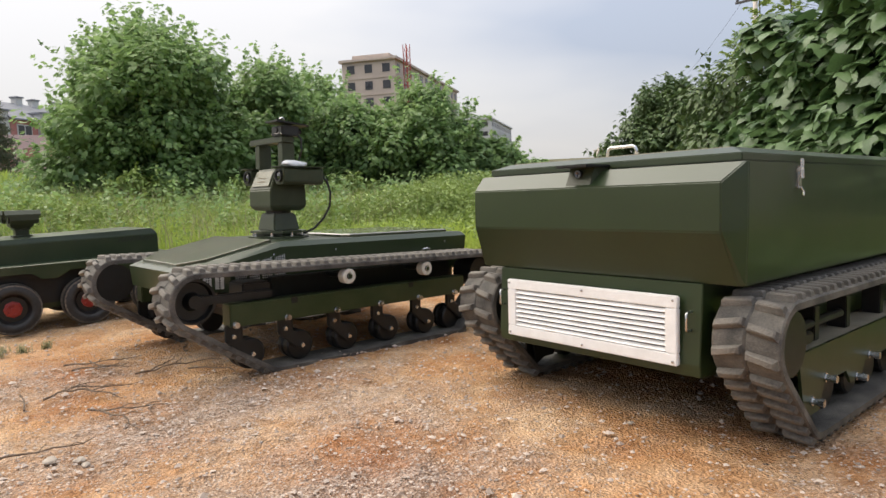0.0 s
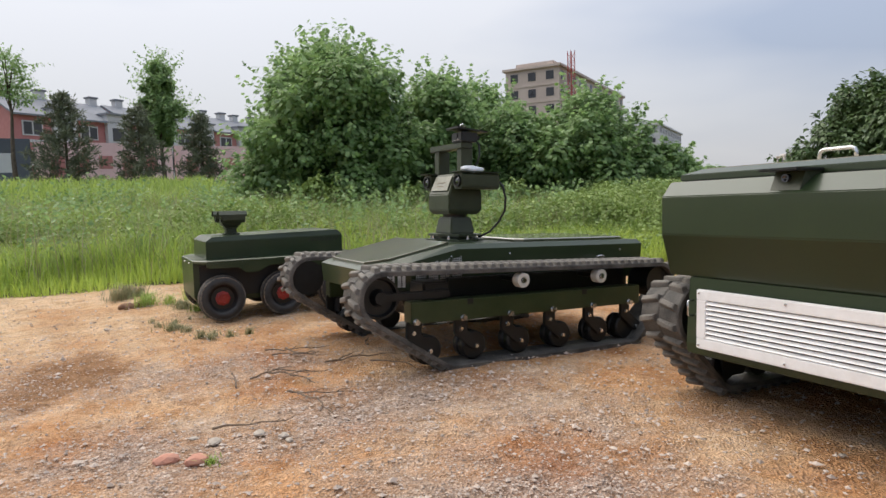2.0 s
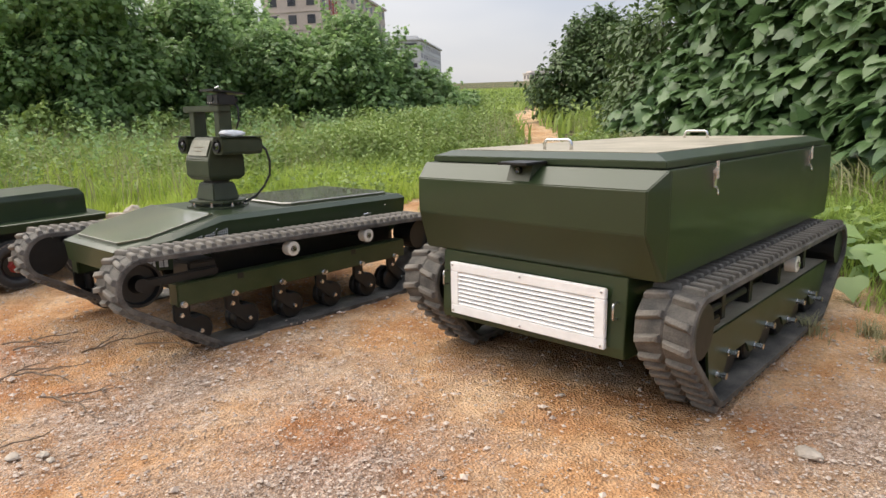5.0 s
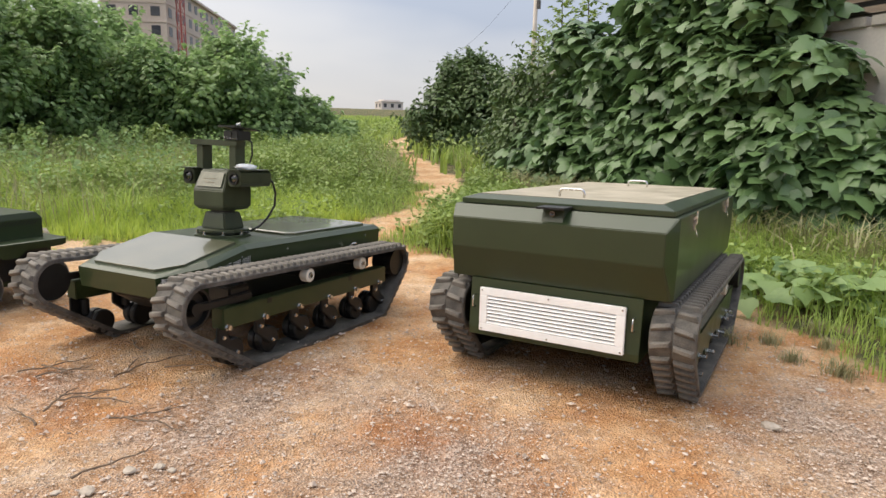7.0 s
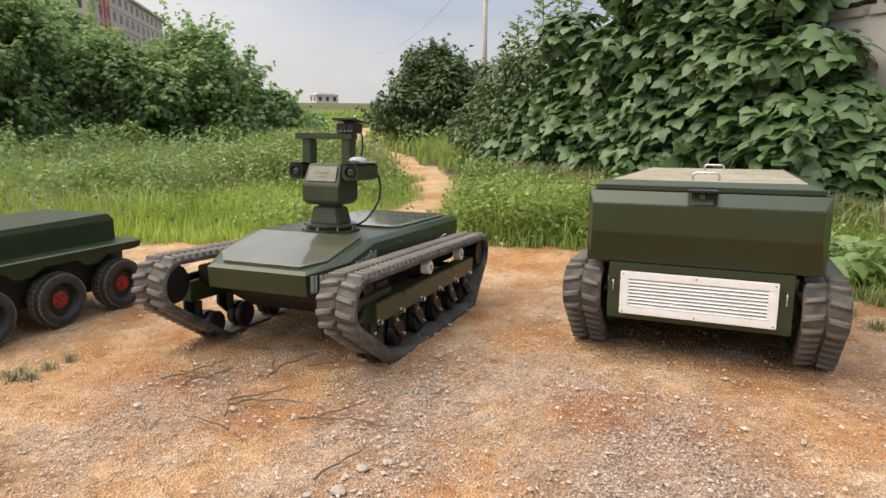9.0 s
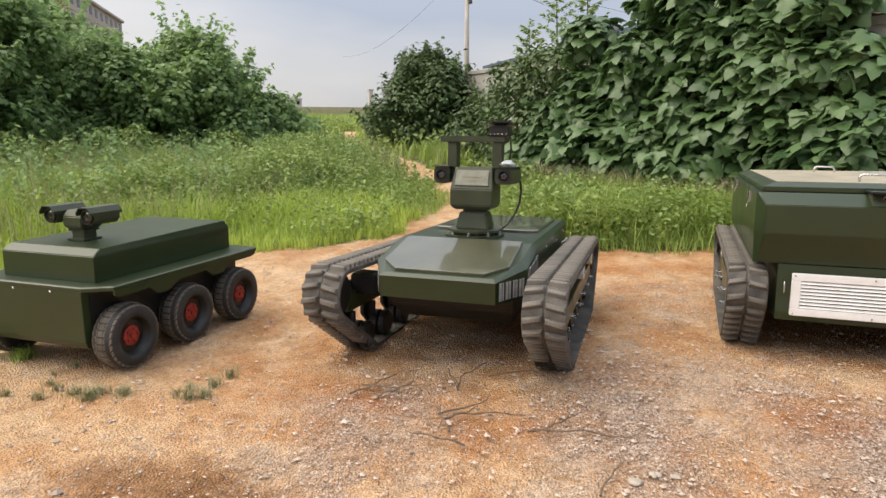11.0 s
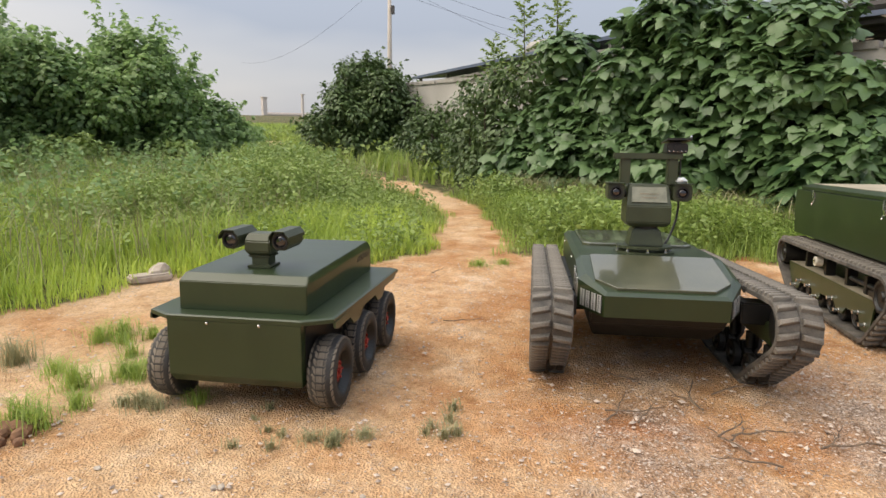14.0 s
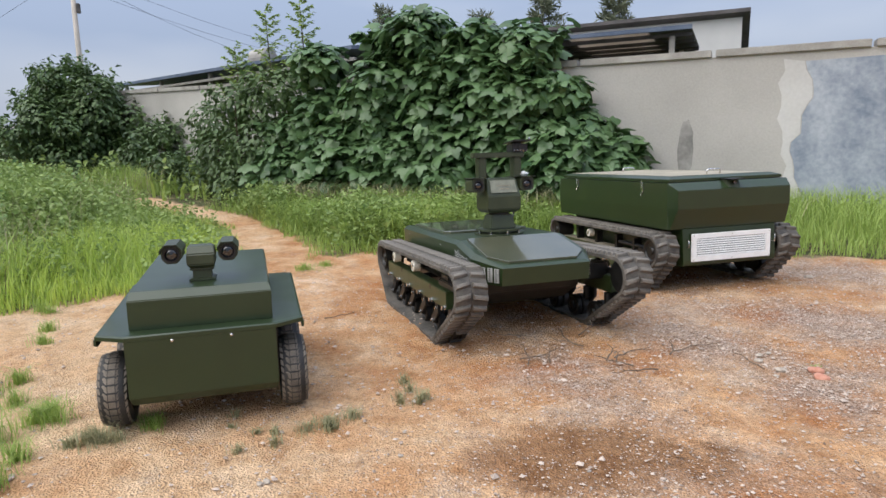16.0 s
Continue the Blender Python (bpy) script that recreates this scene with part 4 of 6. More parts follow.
    for s, l, w in ((1, 0.16, 0.055), (-1, 0.30, 0.062)):
        yc = s * 0.215
        z0, z1 = 1.095, 1.205
        hs = part("camera_housing", prism([(yc - w, z0 + 0.02), (yc - w + 0.02, z0), (yc + w - 0.02, z0), (yc + w, z0 + 0.02), (yc + w, z1 - 0.015), (yc + w - 0.015, z1), (yc - w + 0.015, z1), (yc - w, z1 - 0.015)], 0, 0.955, 0.955 + l, None, 0.004), GREEN_MATT, v, "olive turret camera housing")
        part("sun_shield", box(0.925, 0.955 + l + 0.01, yc - w - 0.006, yc + w + 0.006, z1 + 0.002, z1 + 0.008, 0.002), GREEN_MATT, hs)
        part("lens_ring", turned([(0, 0.042), (-0.014, 0.042), (-0.014, 0.033), (-0.002, 0.03)], (0.955, yc, 1.15), 0, 20), BLACK, hs)
        part("lens", turned([(0, 0.03), (-0.006, 0.02), (-0.008, 0.002)], (0.953, yc, 1.15), 0, 20), LENS, hs)
        part("trunnion", tube([(1.06, s * 0.14, 1.14), (1.06, s * 0.17, 1.14)], 0.03, 12), BLACK, hs)
    br = part("bracket_bar", box(0.985, 1.075, -0.21, 0.235, 1.372, 1.412, 0.004), GREEN_MATT, v, "olive sensor bracket bar")
    for y in (-0.155, 0.155):
        part("bracket_post", box(1.0, 1.09, y - 0.032, y + 0.032, 1.205, 1.372, 0.004), GREEN_MATT, br)
    sb = part("sensor_box", box(0.97, 1.10, -0.235, -0.10, 1.413, 1.478, 0.006), BLACK, v, "black sensor box on the bracket")
    for i in range(5):
        part("screw", turned([(0, 0.004), (-0.003, 0.004), (-0.004, 0.001)], (0.97, -0.22 + i * 0.026, 1.425), 0, 6), CHROME, sb)
    part("launch_tube", tube([(0.965, -0.165, 1.452), (1.15, -0.165, 1.452)], 0.018, 12), BLACK, sb)
    part("top_plate", prism([(0.93, 1.498), (1.17, 1.482), (1.17, 1.49), (0.93, 1.51)], 1, -0.25, -0.095), BLACK, sb)
    part("top_post", box(1.02, 1.06, -0.20, -0.13, 1.478, 1.488), BLACK, sb)
    part("clip", tube([(0.96, -0.24, 1.50), (0.95, -0.245, 1.515), (0.97, -0.25, 1.525), (0.985, -0.245, 1.51)], 0.006, 6), CHROME, sb)
    wrap = turned([(-0.08, 0.012), (-0.06, 0.034), (-0.01, 0.044), (0.04, 0.04), (0.08, 0.026), (0.10, 0.006)], (1.06, -0.215, 1.245), 0, 16)
    for q in wrap.verts:
        q.co += Vector((random.uniform(-1, 1), random.uniform(-1, 1), random.uniform(-1, 1))) * 0.009
        q.co.z = 1.228 + (q.co.z - 1.245) * 0.62
    part("film_wrap", wrap, PLASTIC, v, "crumpled white plastic film wrap", True)
    part("cable", tube([(1.25, -0.24, 1.17), (1.29, -0.26, 1.12), (1.31, -0.27, 1.04), (1.31, -0.26, 0.95), (1.28, -0.23, 0.87), (1.23, -0.19, 0.80), (1.17, -0.15, 0.765)], 0.008, 8), CABLE, v, "black looping cable", True)
    part("cable", tube([(1.09, -0.20, 1.44), (1.12, -0.22, 1.40), (1.12, -0.225, 1.32), (1.10, -0.22, 1.26)], 0.006, 8), CABLE, v, "", True)
    return v


# ---- six-wheeled carrier ----
def tread_wheel(parent, x, y, z, r, w, side):
    tyre = part("tyre", turned([(-w * 0.02, r * 0.58), (-w * 0.5, r * 0.60), (-w * 0.52, r * 0.75), (-w * 0.47, r * 0.90), (-w * 0.36, r * 0.965), (-w * 0.15, r * 0.985), (w * 0.15, r * 0.985), (w * 0.36, r * 0.965), (w * 0.47, r * 0.90), (w * 0.52, r * 0.75), (w * 0.5, r * 0.60), (w * 0.02, r * 0.58)], (x, y, z), 1, 40), TYRE, parent, "black pneumatic tyre with dusty tread", True)
    # tread blocks, angled, in three rows
    bm = bmesh.new()
    n = 30
    for k in range(n):
        for row, (yy, ln, tilt, ww) in enumerate(((-0.31, 0.034, 0.9, 0.17), (0.0, 0.036, 0.0, 0.115), (0.31, 0.034, -0.9, 0.17))):
            a = 2 * math.pi * (k + 0.5 * (row % 2)) / n
            rows = []
            for rad in (0.955, 1.0):
                ring = []
                for u, s in ((-1, -1), (1, -1), (1, 1), (-1, 1)):
                    yy2 = yy + s * ww
                    drop = 0.035 * max(0, abs(yy2) - 0.25) / 0.21
                    ang = a + (u * ln * 0.45 + tilt * s * 0.028) / 0.2
                    rr = r * (rad - drop * 1.6)
                    ring.append((x + rr * math.cos(ang), y + yy2 * w, z + rr * math.sin(ang)))
                rows.append(ring)
            loft(rows, bm)
    part("tread", bm, TREAD, tyre, "dusty tread blocks")["kind"] = "stuff"
    o = y + side * w * 0.5
    rim = part("rim", turned([(-side * 0.042, r * 0.57), (0, r * 0.61), (-side * 0.008, r * 0.58), (-side * 0.028, r * 0.52), (-side * 0.050, r * 0.46), (-side * 0.054, r * 0.34), (-side * 0.054, 0.005)], (x, o, z), 1, 28), BLACK, tyre, "black steel rim")
    part("hub_cap", turned([(-side * 0.052, r * 0.33), (-side * 0.034, r * 0.32), (-side * 0.028, r * 0.22), (-side * 0.028, r * 0.09), (-side * 0.016, r * 0.08), (-side * 0.016, 0.003)], (x, o, z), 1, 8), RED, rim, "red painted hub")
    for k in range(5):
        a = 2 * math.pi * k / 5
        part("wheel_nut", turned([(-side * 0.004, 0.007), (side * 0.010, 0.007), (side * 0.012, 0.003)], (x + r * 0.2 * math.cos(a), o - side * 0.030, z + r * 0.2 * math.sin(a)), 1, 6), RED, rim)
    return tyre


def six_wheeler():
    v = thing("wheeled_patrol_robot", pose(0.675, 6.485, 0.0, 0, 0.3, 1.0), "six-wheeled olive patrol robot with twin camera head, parked on earth", "robot vehicle")
    body = part("lower_body", loft([[(0.03, -0.36, 0.155), (0.03, 0.36, 0.155), (1.36, 0.36, 0.155), (1.36, -0.36, 0.155)], [(0.0, -0.372, 0.20), (0.0, 0.372, 0.20), (1.40, 0.372, 0.20), (1.40, -0.372, 0.20)],
                                    [(0.0, -0.372, 0.503), (0.0, 0.372, 0.503), (1.42, 0.372, 0.503), (1.42, -0.372, 0.503)]], None, 0.003), GREEN, v)
    fo = [(0.0, -0.372), (0.0, 0.372), (0.09, 0.52), (1.44, 0.545), (1.47, 0.50), (1.47, -0.50), (1.44, -0.545), (0.09, -0.52)]
    fi = [(0.012, -0.365), (0.012, 0.365), (0.10, 0.508), (1.43, 0.532), (1.458, 0.49), (1.458, -0.49), (1.43, -0.532), (0.10, -0.508)]
    deck = part("fender_deck", loft([[(x, y, 0.502) for x, y in fo], [(x, y, 0.522) for x, y in fo], [(x, y, 0.528) for x, y in fi]]), GREEN, v, "flat olive fender deck")
    for s in (1, -1):
        ya, yb = sorted((s * 0.515, s * 0.527))
        sk = [(0.09, 0.504), (1.45, 0.504), (1.45, 0.475), (1.40, 0.462), (1.13, 0.462), (1.06, 0.41), (0.95, 0.41), (0.88, 0.462), (0.62, 0.462), (0.53, 0.41), (0.42, 0.41), (0.35, 0.462), (0.12, 0.462), (0.09, 0.475)]
        part("fender_skirt", prism(sk, 1, ya, yb), GREEN, deck)
        for x in (0.215, 0.745, 1.275):
            tread_wheel(v, x, s * 0.455, 0.196, 0.200, 0.145, s)
            part("axle", tube([(x, s * 0.36, 0.196), (x, s * 0.42, 0.196)], 0.03, 10), BLACK, v)
        part("wheel_well", box(0.05, 1.38, *sorted((s * 0.373, s * 0.378)), 0.20, 0.48), BLACK, v)
    def section(x, w, z):
        return [(x, -w, z), (x, w, z)]
    hood = part("hood", loft([section(0.115, 0.362, 0.526) + section(1.365, 0.362, 0.526)[::-1], section(0.118, 0.362, 0.684) + section(1.365, 0.362, 0.690)[::-1], section(0.172, 0.352, 0.722) + section(1.325, 0.352, 0.739)[::-1]], None, 0.004), GREEN, v)
    for s in (1, -1):
        for i in range(9):
            x = 1.03 + i * 0.032
            part("louvre_slot", prism([(x, 0.640), (x + 0.012, 0.640), (x + 0.045, 0.676), (x + 0.033, 0.676)], 1, *sorted((s * 0.3615, s * 0.3635))), BLACK, hood)
    for y in (-0.145, 0.145):
        part("marker_light", turned([(0, 0.009), (-0.006, 0.008), (-0.009, 0.003)], (0.0, y, 0.490), 0, 10), CHROME, body, "small bright marker light")
    ped = part("camera_pedestal", loft([[(0.40 + sx * a, sy * b, z) for sx, sy in ((-1, -1), (-1, 1), (1, 1), (1, -1))] for a, b, z in ((0.07, 0.07, 0.725), (0.07, 0.07, 0.738), (0.048, 0.05, 0.741), (0.048, 0.05, 0.782), (0.06, 0.066, 0.786), (0.06, 0.066, 0.796))], None, 0.003), GREEN_MATT, v)
    part("pan_head", loft([[(0.40 + f, -w, z), (0.40 + f, w, z), (0.40 + r, w, z), (0.40 + r, -w, z)] for f, r, w, z in ((-0.06, 0.06, 0.06, 0.796), (-0.085, 0.085, 0.075, 0.819), (-0.085, 0.085, 0.075, 0.879), (-0.05, 0.06, 0.068, 0.919))], None, 0.006), GREEN_MATT, v)
    for s in (1, -1):
        yc, w = s * 0.147, 0.052
        hs = part("camera_housing", prism([(yc - w, 0.864), (yc - w + 0.025, 0.836), (yc + w - 0.025, 0.836), (yc + w, 0.864), (yc + w, 0.909), (yc + w - 0.022, 0.938), (yc - w + 0.022, 0.938), (yc - w, 0.909)], 0, 0.30, 0.50, None, 0.003), GREEN_MATT, v, "olive camera housing with sunshield")
        part("sun_shield", prism([(yc - w - 0.006, 0.894), (yc - w - 0.006, 0.913), (yc - w + 0.02, 0.945), (yc + w - 0.02, 0.945), (yc + w + 0.006, 0.913), (yc + w + 0.006, 0.894), (yc + w + 0.002, 0.894), (yc + w + 0.002, 0.911), (yc + w - 0.021, 0.941), (yc - w + 0.021, 0.941), (yc - w - 0.002, 0.911), (yc - w - 0.002, 0.894)], 0, 0.268, 0.515), GREEN_MATT, hs)
        part("lens_ring", turned([(0, 0.045), (-0.012, 0.045), (-0.012, 0.036), (-0.002, 0.033)], (0.30, yc, 0.886), 0, 20), BLACK, hs)
        part("lens", turned([(0, 0.034), (-0.006, 0.022), (-0.008, 0.002)], (0.298, yc, 0.886), 0, 20), LENS, hs)
    return v


box_carrier()
tracked_scout()
six_wheeler()


# ---- plants ----
RNG = np.random.default_rng(11)
OVAL = (np.array([(0, 0, 0), (-0.30, 0.45, 0.07), (0, 1.0, -0.10), (0.30, 0.45, 0.07)]), [(0, 2, 1), (0, 3, 2)])
BROAD = (np.array([(0, 0.42, -0.05), (0, 0, 0), (-0.30, -0.14, -0.03), (-0.50, 0.16, 0.05), (-0.47, 0.46, 0.03), (-0.24, 0.66, 0.0), (0, 1.0, -0.16), (0.24, 0.66, 0.0), (0.47, 0.46, 0.03), (0.50, 0.16, 0.05), (0.30, -0.14, -0.03)]),
         [(0, i, i + 1) for i in range(1, 10)] + [(0, 10, 1)])
LOBED = (np.array([(0, 0.4, -0.03), (0, 0, 0), (-0.36, 0.08, 0.02), (-0.30, 0.38, 0.03), (-0.42, 0.72, 0.0), (-0.13, 0.62, 0.0), (0, 1.0, -0.10), (0.13, 0.62, 0.0), (0.42, 0.72, 0.0), (0.30, 0.38, 0.03), (0.36, 0.08, 0.02)]),
         [(0, i, i + 1) for i in range(1, 10)] + [(0, 10, 1)])


VINE = (np.array([(0, 0.34, 0.05), (0, 0, 0), (-0.30, -0.20, -0.05), (-0.52, -0.02, -0.03), (-0.64, 0.32, -0.10), (-0.36, 0.46, 0.0), (-0.28, 0.72, -0.07), (0, 1.06, -0.20), (0.28, 0.72, -0.07), (0.36, 0.46, 0.0), (0.64, 0.32, -0.10), (0.52, -0.02, -0.03), (0.30, -0.20, -0.05)]),
        [(0, i, i + 1) for i in range(1, 12)] + [(0, 12, 1)])
NEEDLES = (np.array([(0, 0, 0), (-0.09, 0.5, 0.02), (0, 1.0, 0), (0.09, 0.5, 0.02)]), [(0, 2, 1), (0, 3, 2)])


def unit(v):
    return v / np.maximum(np.linalg.norm(v, axis=-1, keepdims=True), 1e-9)


def leaves(name, pos, normal, tip, size, shape, material, parent=None):
    """Many leaves in one mesh: foot, facing, tip direction and length for each."""
    base, faces = shape
    normal = unit(normal)
    tip = unit(tip - normal * (tip * normal).sum(-1, keepdims=True))
    side = np.cross(tip, normal)
    local = base[None] * np.asarray(size)[:, None, None]
    pts = pos[:, None] + local[..., :1] * side[:, None] + local[..., 1:2] * tip[:, None] + local[..., 2:] * normal[:, None]
    k = len(base)
    tri = (np.array(faces)[None] + (np.arange(len(pos)) * k)[:, None, None]).reshape(-1, 3)
    me = bpy.data.meshes.new(name)
    me.vertices.add(len(pos) * k)
    me.vertices.foreach_set("co", pts.reshape(-1).astype(np.float32))
    me.loops.add(len(tri) * 3)
    me.loops.foreach_set("vertex_index", tri.reshape(-1).astype(np.int32))
    me.polygons.add(len(tri))
    me.polygons.foreach_set("loop_start", np.arange(0, len(tri) * 3, 3).astype(np.int32))
    me.update(calc_edges=True)
    me.validate()
    me.materials.append(material)
    ob = new(name, me)
    if parent:
        ob.parent = parent
    return ob


def shell(lobes, count, inner=0.25, low=None):
    """Points on the skin of overlapping ellipsoid lobes (cx, cy, cz, rx, ry, rz), with outward normals; a share of them lies deeper."""
    L = np.array(lobes, float)
    area = (L[:, 3] * L[:, 4] + L[:, 3] * L[:, 5] + L[:, 4] * L[:, 5])
    pick = RNG.choice(len(L), size=int(count * 1.9), p=area / area.sum())
    d = unit(RNG.normal(size=(len(pick), 3)))
    depth = np.where(RNG.random(len(pick)) < inner, RNG.uniform(0.45, 0.85, len(pick)), 0.80 + 0.55 * RNG.beta(1.6, 3.0, len(pick)))
    pos = L[pick, :3] + d * L[pick, 3:] * depth[:, None]
    hidden = np.zeros(len(pos), bool)
    for i in range(len(L)):
        q = np.square((pos - L[i, :3]) / L[i, 3:]).sum(-1)
        hidden |= (q < 0.55) & (pick != i)
    keep = ~hidden
    if low is not None:
        keep &= pos[:, 2] > low
    pos, d = pos[keep][:count], d[keep][:count]
    return pos, unit(d / 1.0)


def foliage(name, lobes, count, size, shape, material, parent, low=None, inner=0.25, droop=0.5, face=0.75, shoots=0, reach=0.6, tumble=0.35):
    pos, out = shell(lobes, count, inner, low)
    if shoots:
        # leafy shoots that break the outline
        pick = RNG.choice(len(pos), shoots)
        way = unit(out[pick] * 0.8 + np.array((0, 0, 0.55)) + RNG.normal(size=(shoots, 3)) * 0.3)
        f = np.linspace(0.1, 1.0, 12)
        ln = reach * RNG.uniform(0.4, 1.2, shoots)
        more = (pos[pick][:, None] + way[:, None] * (ln[:, None] * f)[..., None]).reshape(-1, 3) + RNG.normal(size=(shoots * 12, 3)) * 0.03
        ring = unit(np.repeat(way, 12, 0) * 0.5 + RNG.normal(size=(shoots * 12, 3)))
        pos, out = np.concatenate([pos, more]), np.concatenate([out, ring])
    n = unit(out * 0.95 + np.array((0, 0, face)) + RNG.normal(size=pos.shape) * tumble)
    tip = out + np.array((0, 0, -droop)) + RNG.normal(size=pos.shape) * 0.55
    return leaves(name, pos, n, tip, size * RNG.uniform(0.65, 1.25, len(pos)), shape, material, parent)


def tree(name, x, y, height, radius, label, count=6000, leaf=0.17, shape=LOBED, material=LEAF_TREE, low=0.1, lobes_n=22, seed=0, slim=1.0, category="tree", group="field trees"):
    rnd = np.random.default_rng(seed + 100)
    z0 = float(gz(x, y))
    t = thing(name, pose(x, y, z0), label, category, group)
    bm = bmesh.new()
    top = height * 0.82
    trunk_pts = [(0.05 * math.sin(k * 1.3 + seed), 0.05 * math.cos(k * 1.7 + seed), top * k / 6 - 0.1) for k in range(7)]
    tube(trunk_pts, [0.035 * height * (1 - 0.13 * k) * 0.55 for k in range(7)], 8, bm)
    part("trunk", bm, BARK, t)
    lobes = []
    for i in range(lobes_n):
        f = (i + 0.5) / lobes_n
        z = height * (low + (1 - low) * f ** 0.9)
        # fullest at a third of the height, pointed on top
        wide = radius * (math.sin(math.pi * min(1, (0.22 + 0.78 * f))) ** 0.8) * slim
        a = i * 2.4 + rnd.uniform(-0.5, 0.5)
        off = wide * rnd.uniform(0.3, 0.95)
        r = max(0.2, (radius * 0.30 * rnd.uniform(0.55, 1.35)) * (1 - 0.4 * f))
        zc = min(z, height - r * 0.7)
        lobes.append((off * math.cos(a), off * math.sin(a), zc, r, r, r * rnd.uniform(0.75, 1.0)))
    limb = bmesh.new()
    for lx, ly, lz, r, _, _ in lobes[::2]:
        s = max(0.3, lz - 0.7 * math.hypot(lx, ly))
        tube([(0, 0, min(s, top) * 0.85), (lx * 0.5, ly * 0.5, (s + lz) * 0.5), (lx, ly, lz)], [0.035, 0.022, 0.008], 5, limb)
    part("branchwork", limb, BARK, t)
    foliage("crown", lobes, count, leaf, shape, material, t, low=0.05, shoots=int(count / 30), reach=0.15 * height + 0.1, face=1.0, droop=0.6)
    return t


def blades(name, x, y, h, width, bend, material, parent=None, lift=0.0):
    """Grass: bent, tapering blades, each of three triangles."""
    n = len(x)
    a = RNG.uniform(0, 2 * math.pi, n)
    dx, dy = np.cos(a), np.sin(a)
    z = gz(x, y) - 0.01 + lift
    b = bend * h * RNG.uniform(0.3, 1.2, n)
    sx, sy = -dy * width / 2, dx * width / 2
    root = np.stack([x, y, z], -1)
    mid = root + np.stack([dx * b * 0.3, dy * b * 0.3, h * 0.6], -1)
    end = root + np.stack([dx * b, dy * b, h * (1 - 0.25 * bend * bend)], -1)
    s = np.stack([sx, sy, np.zeros(n)], -1)
    pts = np.stack([root - s, root + s, mid - s * 0.8, mid + s * 0.8, end], 1)
    tri = (np.array([(0, 1, 3), (0, 3, 2), (2, 3, 4)])[None] + (np.arange(n) * 5)[:, None, None]).reshape(-1, 3)
    me = bpy.data.meshes.new(name)
    me.vertices.add(n * 5)
    me.vertices.foreach_set("co", pts.reshape(-1).astype(np.float32))
    me.loops.add(len(tri) * 3)
    me.loops.foreach_set("vertex_index", tri.reshape(-1).astype(np.int32))
    me.polygons.add(len(tri))
    me.polygons.foreach_set("loop_start", np.arange(0, len(tri) * 3, 3).astype(np.int32))
    me.update(calc_edges=True)
    me.validate()
    me.materials.append(material)
    ob = new(name, me)
    if parent:
        ob.parent = parent
    return ob


def field_points(n, x0, x1, y0, y1, edge=-0.03, clump=0.0):
    x, y = RNG.uniform(x0, x1, n), RNG.uniform(y0, y1, n)
    keep = bare(x, y) < edge
    if clump:
        keep &= RNG.random(n) < 0.5 + clump * wob(x, y, 1.4, 2.0)
    return x[keep], y[keep]


# meadow: short bright verge, taller grass behind, weeds
x, y = field_points(90000, -9, 7.5, 5.8, 12.5)
dep = np.clip(-bare(x, y), 0, 3)
verge = blades("verge_grass", x, y, (0.12 + 0.19 * np.minimum(dep, 1.6) + 0.12 * wob(x, y, 1.1, 0.4).clip(0)) * RNG.uniform(0.5, 1.4, len(x)), RNG.uniform(0.006, 0.013, len(x)), 0.6, VERGE)
tagged(verge, "bright green verge grass beside the bare earth", "grass", kind="stuff")
x, y = field_points(150000, -12, 19, 8.5, 22, -0.8)
meadow = blades("meadow_grass", x, y, (0.56 + 0.20 * wob(x, y, 0.8, 1.0)) * RNG.uniform(0.45, 1.35, len(x)), RNG.uniform(0.008, 0.020, len(x)), 0.75, GRASS)
tagged(meadow, "tall green meadow grass behind the verge", "grass", kind="stuff")
x, y = field_points(80000, 2.0, 12.5, -9, 8.5, -0.05)
dep = np.clip(-bare(x, y), 0, 3)
scrub = blades("scrub_grass", x, y, (0.11 + 0.23 * np.minimum(dep, 2.0)) * RNG.uniform(0.5, 1.4, len(x)), RNG.uniform(0.007, 0.014, len(x)), 0.65, GRASS)
tagged(scrub, "rough green grass in front of the shrubs", "grass", kind="stuff")
x, y = field_points(45000, 14, 75, -5, 75, -0.1)
far_grass = blades("far_grass", x, y, 0.6 * RNG.uniform(0.5, 1.3, len(x)), RNG.uniform(0.05, 0.12, len(x)), 0.5, GRASS)
tagged(far_grass, "distant tall grass along the trail", "grass", kind="stuff")
x, y = field_points(40000, -60, 12, 20, 60, -0.1)
left_grass = blades("field_grass", x, y, 0.7 * RNG.uniform(0.5, 1.3, len(x)), RNG.uniform(0.04, 0.1, len(x)), 0.5, GRASS)
tagged(left_grass, "distant field grass below the trees", "grass", kind="stuff")


